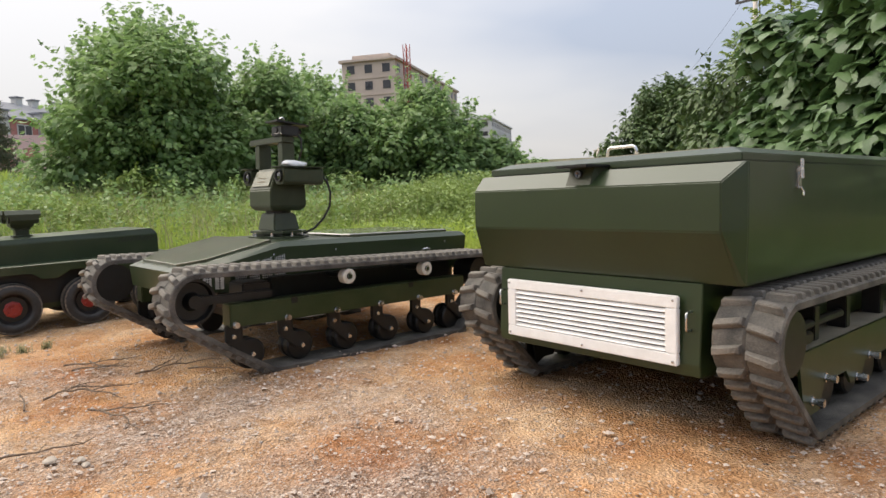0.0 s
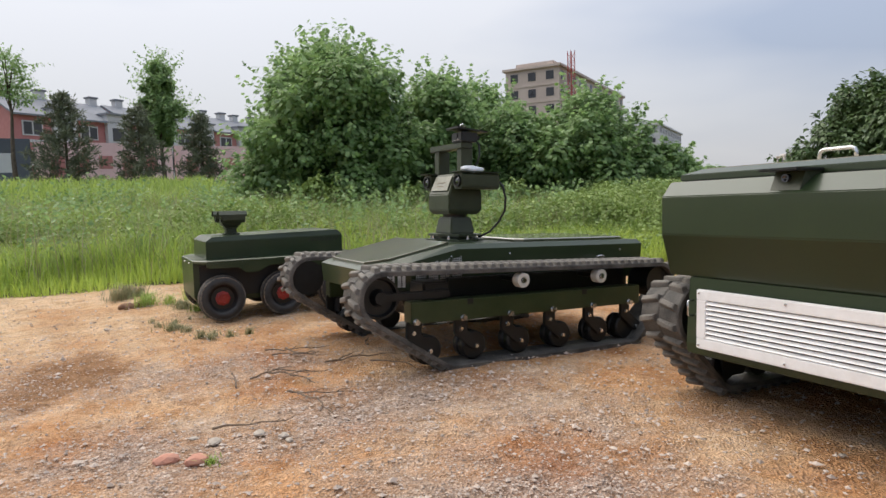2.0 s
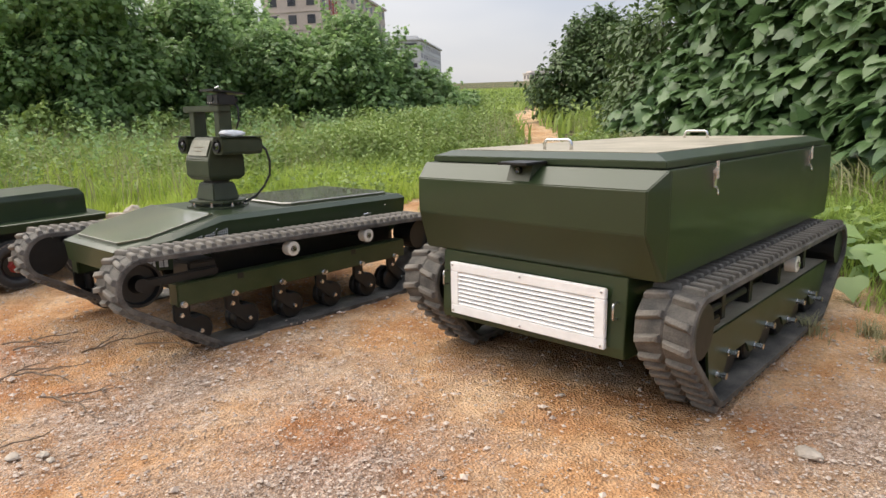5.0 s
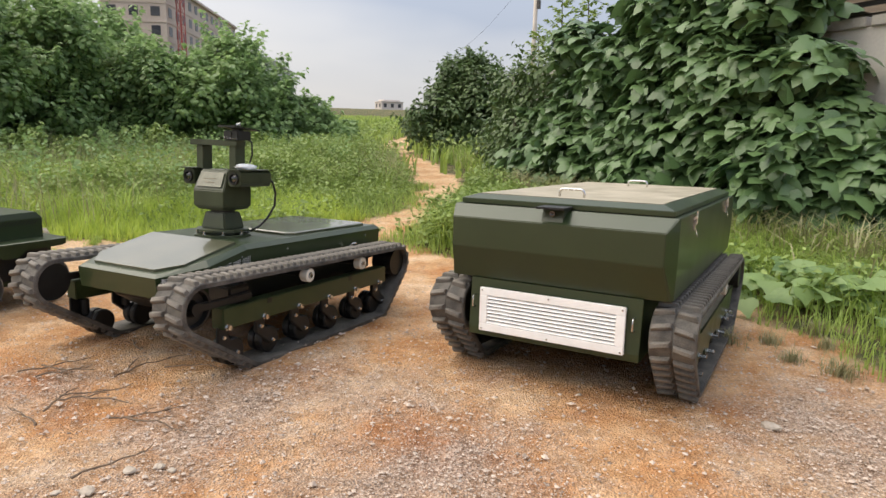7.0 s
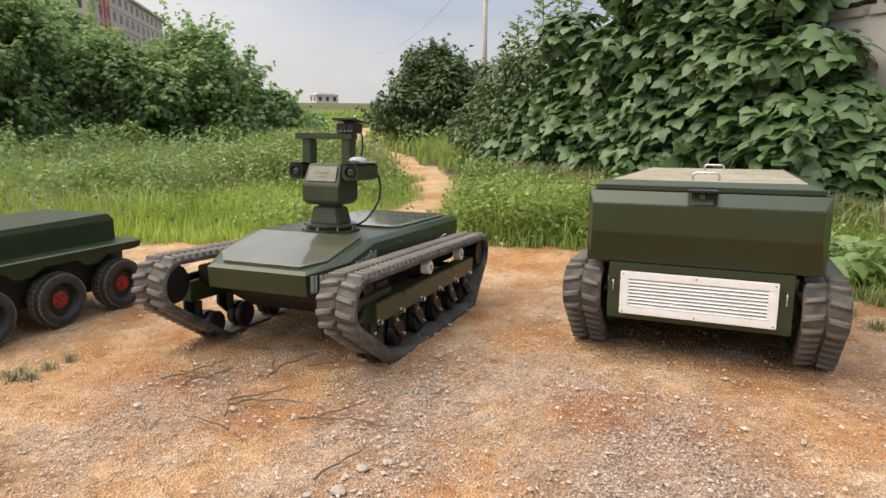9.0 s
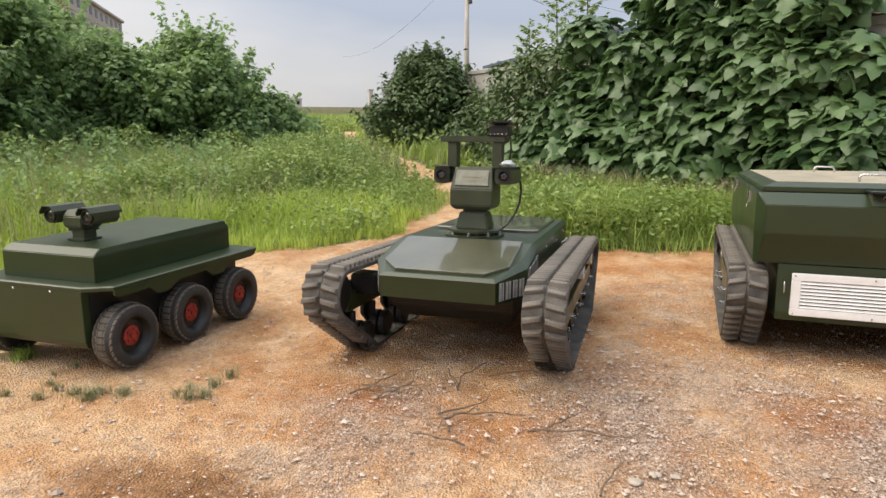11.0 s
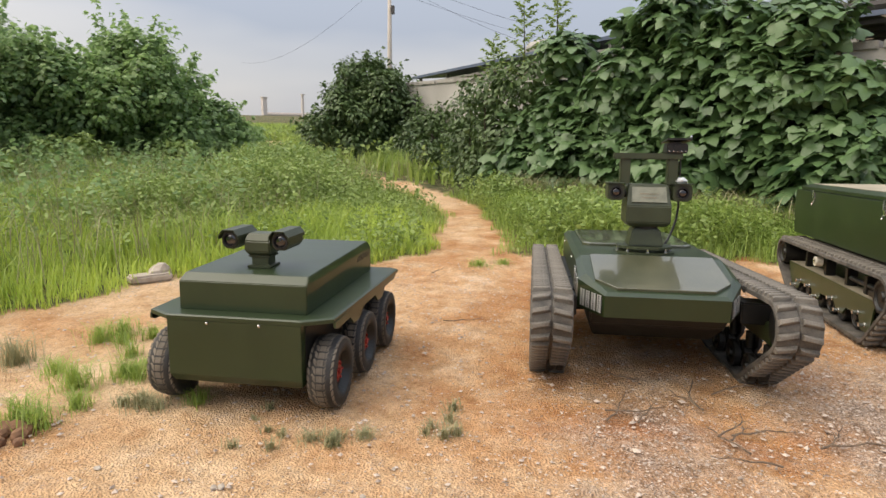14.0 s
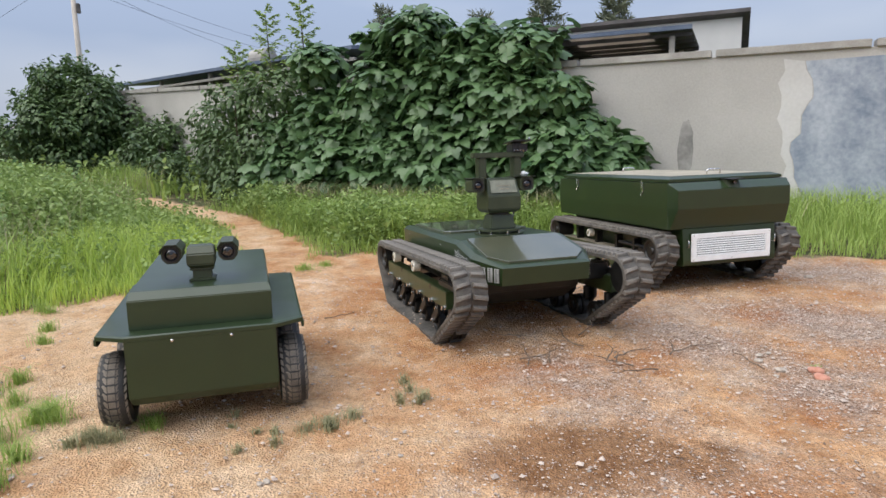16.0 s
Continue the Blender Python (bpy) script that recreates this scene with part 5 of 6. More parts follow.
def weeds(name, x, y, tall, leaf, material, label, per=16, shape=OVAL):
    """Leafy stalks: leaves set round each stem from knee to tip."""
    n = len(x)
    tall = np.broadcast_to(np.asarray(tall, float), (n,))
    h = tall * RNG.uniform(0.55, 1.25, n)
    lean = RNG.normal(size=(n, 2)) * 0.14
    f = np.tile(np.linspace(0.15, 1.0, per), n)
    i = np.repeat(np.arange(n), per)
    a = RNG.uniform(0, 2 * math.pi, n * per)
    out = np.stack([np.cos(a), np.sin(a), np.full(n * per, 0.25)], -1)
    spread = 0.16 * tall[i] * (1.1 - f) * RNG.uniform(0.2, 1.0, n * per)
    pos = np.stack([x[i] + lean[i, 0] * h[i] * f, y[i] + lean[i, 1] * h[i] * f, gz(x[i], y[i]) + h[i] * f], -1) + out * spread[:, None]
    ob = leaves(name, pos, np.array((0, 0, 0.8)) + RNG.normal(size=pos.shape) * 0.6, out + np.array((0, 0, 0.25)), leaf * RNG.uniform(0.6, 1.3, n * per), shape, material)
    return tagged(ob, label, "weeds", kind="stuff")


x, y = field_points(8500, -11, 18, 8.6, 20, -1.2, 0.6)
weeds("meadow_weeds", x, y, 0.62 + 0.22 * wob(x, y, 1.3, 0.8), 0.082, LEAF_WEED, "leafy green weeds growing thick in the meadow")
x, y = field_points(16000, -11, 17, 8.6, 18, -0.5)
stalks = blades("meadow_stalks", x, y, RNG.uniform(0.4, 1.1, len(x)), RNG.uniform(0.006, 0.013, len(x)), 0.5, DRYGRASS)
tagged(stalks, "pale seeding grass stalks in the meadow", "grass", kind="stuff")
x, y = field_points(2600, -11, 17, 9.2, 19, -1.6, 0.9)
weeds("tall_weeds", x, y, 0.95, 0.10, LEAF_TREE, "tall dark leafy weeds in clumps on the meadow", 22)
x, y = field_points(2600, 4.4, 13, 6.3, 12, -0.35, 0.3)
weeds("trail_weeds", x, y, 0.42, 0.075, LEAF_WEED, "leafy weeds along the earth trail")
x, y = field_points(3000, 5.0, 14, -4.5, 6.2, -0.35, 0.5)
weeds("scrub_weeds", x, y, 0.40, 0.075, LEAF_WEED, "mixed weeds in front of the broad-leaved shrub")
x, y = field_points(2600, 14, 40, 4, 32, -0.5, 0.3)
weeds("far_weeds", x, y, 0.8, 0.2, LEAF_WEED, "distant weeds on the rising field", 12)
# creeping broad leaves beside the cargo robot
n = 150
x, y = RNG.normal(5.6, 0.45, n), RNG.normal(0.3, 0.65, n)
pos = np.stack([x, y, gz(x, y) + RNG.uniform(0.08, 0.34, n)], -1)
tip = RNG.normal(size=(n, 3)) * np.array((1, 1, 0.15))
creeper = leaves("creeping_vine", pos, np.array((-0.25, 0.1, 1.0)) + RNG.normal(size=(n, 3)) * 0.25, tip, RNG.uniform(0.12, 0.26, n), BROAD, LEAF_TREE)
tagged(creeper, "broad-leaved creeping vine among the grass", "plant", kind="stuff")
# rank grass and leafy mounds on both sides of the trail


def mound(name, cx, cy, rx, ry, n, label, tall, leafy):
    x, y = RNG.normal(cx, rx * 0.55, n), RNG.normal(cy, ry * 0.55, n)
    keep = bare(x, y) < -0.12
    x, y = x[keep], y[keep]
    crest = np.exp(-0.5 * (np.square((x - cx) / rx) + np.square((y - cy) / ry)))
    if leafy:
        return weeds(name, x, y, tall * (0.55 + 0.45 * crest), 0.075, LEAF_WEED, label, 15)
    ob = blades(name, x, y, tall * (0.5 + 0.5 * crest) * RNG.uniform(0.4, 1.25, len(x)), RNG.uniform(0.007, 0.015, len(x)), 1.35, GRASS)
    return tagged(ob, label, "grass", kind="stuff")


for cx, cy, rx, ry, n, tall in ((6.9, 4.1, 0.8, 0.7, 3600, 0.85), (7.6, 2.9, 0.9, 1.0, 4200, 0.8), (6.6, 1.0, 0.8, 1.2, 3600, 0.55), (8.6, 4.9, 1.0, 0.7, 3000, 0.7), (10.2, 5.6, 1.0, 0.6, 2400, 0.6), (7.6, 0.6, 0.8, 0.9, 2600, 0.7)):
    mound("rank_grass", cx, cy, rx, ry, n, "rank arching green grass before the shrub", tall, False)
for cx, cy, rx, ry, n, tall in ((8.2, 9.6, 1.5, 1.1, 1500, 0.85), (10.6, 10.6, 1.6, 1.3, 1500, 0.95), (6.0, 10.3, 1.4, 0.9, 900, 0.7), (13.4, 12.0, 1.6, 1.2, 1100, 0.9), (8.3, 4.6, 1.0, 0.7, 260, 0.6), (6.7, 4.2, 0.9, 0.8, 280, 0.62), (7.4, 3.0, 0.9, 1.0, 280, 0.62), (10.6, 6.0, 1.0, 0.6, 300, 0.6), (2.2, 12.0, 1.6, 0.9, 900, 0.8), (-2.5, 12.4, 1.8, 0.9, 900, 0.85)):
    mound("weed_mound", cx, cy, rx, ry, n, "leafy green weed mound in the meadow", tall, True)
# seed-headed tall grass before the shrub
n = 2600
s = RNG.uniform(0, 1, n)
x, y = 6.2 + 5.6 * s + RNG.normal(0, 0.3, n) - 0.6, -1.9 + 6.8 * s + RNG.normal(0, 0.35, n) + 0.5
keep = bare(x, y) < -0.25
x, y = x[keep], y[keep]
seed_grass = blades("seed_grass", x, y, RNG.uniform(0.45, 1.0, len(x)), RNG.uniform(0.010, 0.022, len(x)), 0.95, DRYGRASS)
tagged(seed_grass, "pale seed-headed tall grass before the shrub", "grass", kind="stuff")


def tuft(x, y, r, h, n, dry):
    n = int(n * 0.95)
    a, d = RNG.uniform(0, 6.28, n), r * 0.85 * np.abs(RNG.normal(0, 0.55, n))
    px, py = x + d * np.cos(a), y + d * np.sin(a)
    ob = blades("grass_tuft", px, py, h * RNG.uniform(0.35, 1.45, n), RNG.uniform(0.003, 0.006, n), 0.9, DRYGRASS if dry else GRASS)
    return tagged(ob, "dry straw-coloured grass tuft on bare earth" if dry else "small green grass tuft on bare earth", "grass tuft", kind="stuff")


# tufts on the bare earth: place and spread of each patch, how many, their size and height, dry or green
TUFT_PATCHES = [
    (1.6, 7.8, 0.17, 5, 0.16, 0.17, 0),
    (1.0, 7.5, 0.20, 5, 0.13, 0.12, 0),
    (0.45, 7.45, 0.17, 4, 0.17, 0.19, 0),
    (0.25, 8.1, 0.30, 5, 0.20, 0.20, 1),
    (0.6, 7.05, 0.12, 4, 0.13, 0.09, 1),
    (0.85, 6.85, 0.07, 2, 0.08, 0.10, 0),
    (0.4, 6.2, 0.16, 6, 0.045, 0.06, 1),
    (0.42, 5.8, 0.13, 6, 0.08, 0.06, 1),
    (0.75, 5.33, 0.10, 6, 0.06, 0.08, 1),
    (4.3, 0.4, 0.32, 7, 0.15, 0.13, 1),
    (5.16, 5.5, 0.10, 2, 0.18, 0.10, 0),
    (3.1, 8.1, 0.35, 4, 0.12, 0.11, 0),
    (0.31, 2.86, 0.02, 1, 0.06, 0.05, 0),
]
STONES = [
    (-0.0, 6.2, 0.022) ,
    (0.65, 5.38, 0.02) ,
    (0.27, 5.52, 0.012) ,
    (0.39, 3.06, 0.035) ,
    (0.32, 3.16, 0.02) ,
    (0.66, 2.98, 0.02) ,
    (0.58, 3.06, 0.035) ,
    (0.67, 2.9, 0.025) ,
    (0.64, 5.38, 0.018) ,
    (0.02, 6.8, 0.02) ,
    (0.64, 5.38, 0.018) ,
    (0.03, 5.59, 0.016) ,
    (1.36, 3.7, 0.016) ,
    (2.4, 1.61, 0.016) ,
    (0.67, 2.97, 0.025) ,
    (0.67, 2.99, 0.025) ,
    (-0.01, 6.23, 0.022) ,
    (3.37, 0.37, 0.03) ,
    (2.58, 0.63, 0.05) ,
    (5.72, 4.05, 0.06) ,
    (4.56, 8.48, 0.07) ,
    (0.41, 7.32, 0.015) ,
]
TWIGS = [
    (1.23, 4.04, 0.7, 0) ,
    (0.61, 3.8, 0.5, 60) ,
    (0.93, 4.55, 0.7, -20) ,
    (1.58, 4.31, 0.4, 80) ,
    (1.44, 3.92, 0.6, -60) ,
    (0.88, 3.95, 0.6, -75) ,
    (0.83, 3.56, 0.6, -60) ,
    (1.07, 4.55, 0.6, -80) ,
    (0.86, 4.02, 0.6, -60) ,
    (0.87, 3.5, 0.7, -70) ,
    (0.71, 3.91, 0.5, 20) ,
    (0.4, 3.18, 0.6, 0) ,
    (2.56, 5.7, 0.5, -60) ,
    (4.37, 6.15, 0.5, -30) ,
    (0.94, 4.39, 0.5, 0) ,
    (1.18, 4.02, 0.5, 10) ,
    (0.82, 3.98, 0.4, -60) ,
]

for tx, ty, spread, many, tr, th, td in TUFT_PATCHES:
    for k in range(many):
        size = RNG.uniform(0.7, 1.2)
        tuft(tx + RNG.normal(0, spread), ty + RNG.normal(0, spread), tr * size * 0.9, th * size * 0.85, 1300 * tr * size, td)

# trees along the field
tree("field_tree", 5.95, 18.2, 4.75, 2.6, "tall broad-crowned green tree at the field's edge", 30000, 0.158, seed=1, lobes_n=75)
tree("field_tree", 9.6, 18.3, 4.3, 2.1, "leafy green tree standing among the field trees", 14500, 0.158, seed=2, lobes_n=44)
tree("field_tree", 11.9, 17.6, 3.3, 2.1, "rounded green tree in the tree row", 14500, 0.158, seed=3, lobes_n=44)
tree("field_tree", 14.0, 16.4, 3.8, 2.1, "bushy green tree with an uneven crown", 14500, 0.158, seed=4, lobes_n=44)
tree("field_tree", 15.8, 15.6, 2.1, 1.7, "low green tree at the end of the row", 10500, 0.158, seed=5, lobes_n=44)
tree("field_tree", 17.6, 15.9, 1.5, 1.4, "low leafy bush tree by the trail", 6500, 0.158, seed=6)
tree("field_tree", 7.6, 20.5, 3.6, 2.2, "dark green tree behind the broad tree", 11500, 0.158, seed=7, lobes_n=44)
tree("field_tree", 12.4, 20.5, 4.6, 2.4, "dense green tree in the second row", 11500, 0.158, seed=8, lobes_n=44)
for i, (bx, by, bh, br) in enumerate(((4.6, 15.6, 1.1, 1.0), (7.2, 15.4, 0.9, 1.0), (10.2, 15.2, 1.1, 1.0), (12.6, 14.4, 1.0, 0.9))):
    tree("field_bush", bx, by, bh, br, "small leafy bush at the foot of the trees", 1500, 0.13, OVAL, LEAF_WEED, 0.05, 9, seed=40 + i, category="bush", group="field bushes")
tree("wall_weed", 10.2, -7.1, 0.95, 0.38, "lone leafy weed bush at the foot of the wall", 700, 0.10, OVAL, LEAF_DARK, 0.05, 9, seed=52, category="bush")
# slim poplar and dark conifers by the houses
tree("poplar_tree", 3.5, 44.0, 7.9, 1.25, "slim tall poplar tree near the pink houses", 15000, 0.2, OVAL, LEAF_TREE, 0.38, 40, seed=20, category="tree", group="poplars")
tree("poplar_tree", -3.7, 38.0, 7.0, 1.35, "thin sparse young tree near the pink houses", 1500, 0.17, OVAL, LEAF_TREE, 0.66, 16, seed=21, category="tree", group="poplars")


def conifer(x, y, height, radius, seed, label, group):
    """Whorls of upswept boughs set with sparse needle sprays."""
    rnd = np.random.default_rng(seed)
    t = thing("conifer", pose(x, y, float(gz(x, y))), label, "conifer", group)
    part("trunk", tube([(0, 0, -0.1), (0.04, 0.02, height * 0.5), (0, 0.05, height)], [0.09, 0.06, 0.01], 7), BARK, t)
    pos, tip, bm = [], [], bmesh.new()
    for k in range(46):
        f = 0.06 + 0.92 * k / 46
        a = k * 2.4 + rnd.uniform(-0.4, 0.4)
        ln = radius * (1.04 - f) ** 0.75 * rnd.uniform(0.65, 1.15) + 0.12
        z0 = height * f
        way = np.array((math.cos(a), math.sin(a), 0.25))
        tube([(0, 0, z0), tuple(way * ln * 0.5 + (0, 0, z0 - 0.04)), tuple(way * ln + (0, 0, z0 + 0.12 * ln))], [0.022, 0.014, 0.004], 4, bm)
        for j in range(int(22 + 26 * ln)):
            q = rnd.uniform(0.18, 1.05)
            p = way * ln * q + np.array((0, 0, z0 + 0.05 * q)) + rnd.normal(0, 0.07, 3)
            for _ in range(3):
                pos.append(p)
                tip.append(way * 0.7 + rnd.normal(0, 0.8, 3) + (0, 0, 0.25))
    part("branchwork", bm, BARK, t)
    pos, tip = np.array(pos), np.array(tip)
    leaves("foliage", pos, rnd.normal(size=pos.shape), tip, rnd.uniform(0.18, 0.38, len(pos)), NEEDLES, NEEDLE, t)


for i, (px, py, ph, pr) in enumerate(((-1.5, 38.0, 5.0, 1.75), (2.0, 40.0, 4.7, 1.5), (5.4, 41.0, 4.6, 1.35))):
    conifer(px, py, ph, pr, 24 + i, "dull reddish-green conifer with sparse boughs", "conifers")
# dark bush at the trail's end
tree("dark_bush", 22.9, 12.5, 3.75, 2.5, "dense dark green bush beside the earth trail", 17000, 0.20, OVAL, LEAF_DARK, 0.02, 60, seed=30, category="bush", group="trail bushes")
tree("dark_bush", 20.6, 9.2, 1.9, 1.7, "low dark green bush before the wall", 5000, 0.18, OVAL, LEAF_DARK, 0.02, 18, seed=31, category="bush", group="trail bushes")
tree("dark_bush", 25.4, 11.6, 2.6, 1.6, "dark green bush by the compound wall", 4500, 0.20, OVAL, LEAF_DARK, 0.02, 18, seed=32, category="bush", group="trail bushes")


def big_shrub():
    z0 = float(gz(10, 2))
    t = thing("broad_leaved_shrub", pose(0, 0, 0), "huge broad-leaved green shrub leaning on the wall", "shrub")
    lobes = []
    # along the wall: place, crest height, depth
    for px, py, top, deep in ((13.0, 5.2, 2.5, 1.0), (12.3, 4.3, 3.5, 1.1), (11.6, 3.4, 4.1, 1.2), (10.9, 2.6, 4.3, 1.25), (10.2, 1.8, 4.2, 1.25), (9.5, 1.0, 3.6, 1.15), (8.9, 0.3, 2.7, 1.0), (8.4, -0.2, 1.9, 0.8), (8.05, -0.55, 1.1, 0.5)):
        for lev in (0.14, 0.32, 0.5, 0.68, 0.88):
            r = deep * (0.92 - 0.36 * lev) * RNG.uniform(0.75, 1.1)
            fwd = (1 - lev) * 0.55
            lobes.append((px - 0.76 * fwd + RNG.normal(0, 0.14), py + 0.65 * fwd + RNG.normal(0, 0.24), min(top * lev, top - r * 0.62) + RNG.normal(0, 0.12), r * 0.95, r * 0.95, r * RNG.uniform(0.6, 0.8)))
    bm = bmesh.new()
    for i, (lx, ly, lz, r, _, _) in enumerate(lobes[::2]):
        tube([(lx + 0.3, ly - 0.3, z0 - 0.05), (lx + 0.15, ly - 0.1, lz * 0.55), (lx, ly, lz)], [0.05, 0.035, 0.012], 6, bm)
    part("stemwork", bm, BARK, t)
    foliage("foliage", lobes, 15000, 0.250, VINE, LEAF_BIG, t, low=0.12, inner=0.45, droop=0.6, face=1.1, shoots=110, reach=0.5, tumble=0.5)
    return t


big_shrub()


def mixed_shrub():
    t = thing("tangled_shrub", pose(0, 0, 0), "tangled small-leaved green shrub beside the wall", "shrub")
    lobes = []
    for px, py, top, deep in ((14.2, 6.2, 2.9, 1.0), (13.6, 5.3, 3.2, 1.0), (15.2, 6.9, 2.4, 1.0), (16.2, 7.5, 1.7, 0.9), (17.4, 8.3, 1.0, 0.7), (13.4, 6.0, 2.7, 1.0)):
        for lev in (0.2, 0.5, 0.82):
            r = deep * (1.0 - 0.4 * lev) * RNG.uniform(0.8, 1.15)
            lobes.append((px + RNG.normal(0, 0.3), py + RNG.normal(0, 0.3), float(gz(px, py)) + min(top * lev, top - r * 0.6), r, r, r * 0.75))
    bm = bmesh.new()
    for lx, ly, lz, r, _, _ in lobes[::2]:
        tube([(lx + 0.2, ly - 0.2, 0.1), (lx, ly, lz * 0.6), (lx, ly, lz)], [0.04, 0.03, 0.01], 6, bm)
    part("stemwork", bm, BARK, t)
    foliage("foliage", lobes, 10000, 0.15, OVAL, LEAF_DARK, t, low=0.3, inner=0.25, droop=0.5, shoots=160, reach=0.6)
    return t


mixed_shrub()


def sapling(x, y, base, height, seed):
    """A thin shoot with feathered sprays that stands up out of the shrub."""
    rnd = np.random.default_rng(seed)
    t = thing("sapling", pose(x, y, base), "thin pale-green sapling shoot above the shrub", "sapling", "saplings")
    part("stem", tube([(0, 0, 0), (0.05, 0.04, height * 0.5), (0.02, 0.1, height)], [0.03, 0.02, 0.006], 6), BARK, t)
    pos, tip = [], []
    for k in range(26):
        f = 0.35 + 0.65 * k / 26
        a = k * 2.4
        ln = 0.55 * (1.15 - f) + 0.12
        for j in range(9):
            q = (j + 1) / 9
            p = (0.03 + ln * q * math.cos(a), 0.06 + ln * q * math.sin(a), height * f + ln * 0.55 * q)
            for sd in (-1, 1):
                pos.append(p)
                tip.append((math.cos(a) - sd * math.sin(a), math.sin(a) + sd * math.cos(a), 0.1))
    pos, tip = np.array(pos), np.array(tip)
    leaves("foliage", pos, np.array((0, 0, 1.0)) + rnd.normal(size=pos.shape) * 0.3, tip, np.full(len(pos), 0.13), OVAL, LEAF_WEED, t)


sapling(14.2, 5.7, 1.8, 3.0, 1)
sapling(13.6, 4.9, 2.0, 2.9, 2)
sapling(14.9, 6.5, 1.6, 2.4, 3)

# ---- compound wall, sheds ----
WALL_NEAR, WALL_KINK, WALL_FAR = Vector((-0.4, -11.3)), Vector((10.75, 1.77)), Vector((25.6, 12.2))


def wall_run(name, a, b, za, zb, label):
    """A rendered wall between two places of the plan, with a coping stone."""
    way = (b - a).normalized()
    side = Vector((way.y, -way.x)) * 0.12
    t = thing(name, pose(0, 0, 0), label, "wall")
    t["kind"] = "structure"
    la, lb = float(gz(*a)) - 0.4, float(gz(*b)) - 0.4

    def ring(p, lo, hi, k):
        return [(p.x - side.x * k, p.y - side.y * k, lo), (p.x + side.x * k, p.y + side.y * k, lo), (p.x + side.x * k, p.y + side.y * k, hi), (p.x - side.x * k, p.y - side.y * k, hi)]
    part("wall_body", loft([ring(a, la, za - 0.13, 1), ring(b, lb, zb - 0.13, 1)]), PLASTER, t)
    length = (b - a).length
    n = int(length / 2.4)
    for i in range(n):
        f, g = i / n, (i + 1) / n - 0.004
        p, q = a + (b - a) * f, a + (b - a) * g
        part("coping", loft([ring(p, za + (zb - za) * f - 0.13, za + (zb - za) * f, 1.45), ring(q, za + (zb - za) * g - 0.13, za + (zb - za) * g, 1.45)], None, 0.012), COPING, t)
    return t, way, side


wall_a, way_a, side_a = wall_run("wall_1", WALL_NEAR, WALL_KINK, 2.98, 3.03, "pale grey rendered compound wall with concrete coping")
wall_run("wall_2", WALL_KINK + Vector((0.0, 0.0)), WALL_FAR, 3.03, 3.72, "pale grey rendered wall running along the trail")


def on_wall(d, z, off=0.0):
    p = WALL_KINK - way_a * d - side_a * (1 + off)
    return (p.x, p.y, z)


def patch(name, outline, material, label):
    """A thin skim of other plaster on the wall's face, outline in metres along and up."""
    bm = bmesh.new()
    loft([[on_wall(d, z, 0.02) for d, z in outline], [on_wall(d, z, 0.05) for d, z in outline]], bm)
    return part(name, bm, material, wall_a, label)


BLUEGREY = ramp_mat("blue_grey_skim", (0.13, 0.17, 0.235), (0.47, 0.50, 0.545), 1.1, 0.85, 0, 0.25, 12, 0.05)
DAMP = ramp_mat("damp_plaster", (0.17, 0.165, 0.155), (0.40, 0.385, 0.36), 2.2, 0.9, 0, 0.2, 12, 0.05)
SKIM = ramp_mat("pale_skim", (0.47, 0.46, 0.44), (0.60, 0.59, 0.57), 1.0, 0.85, 0, 0.2, 20, 0.05)
rnd = np.random.default_rng(5)
edge = [(6.42 + 0.10 * math.sin(3.1 * z + 1) + rnd.uniform(-0.06, 0.06), z) for z in np.linspace(0.1, 2.72, 18)]
patch("plaster_patch", edge + [(15.5, 2.84), (15.5, 0.1)], BLUEGREY, "blue-grey stained plaster patch")
edge2 = [(6.12 + 0.08 * math.sin(2.3 * z) + rnd.uniform(-0.05, 0.05), z) for z in np.linspace(0.1, 2.78, 14)]
patch("plaster_patch", edge2 + [(d - 0.015, z) for d, z in edge[::-1]], SKIM, "pale cement skim strip")
spot = [(4.52 + 0.15 * math.cos(a) * rnd.uniform(0.8, 1.15), 1.25 + 0.55 * math.sin(a) * rnd.uniform(0.85, 1.1)) for a in np.linspace(0, 2 * math.pi, 20, endpoint=False)]
patch("damp_stain", spot, DAMP, "dark damp stain on plaster")


def frame_of(origin, way):
    """A pose with x along way, y to its left, z up."""
    w = Vector((way[0], way[1], 0)).normalized()
    return Matrix.Translation(origin) @ Matrix(((w.x, -w.y, 0), (w.y, w.x, 0), (0, 0, 1))).to_4x4()


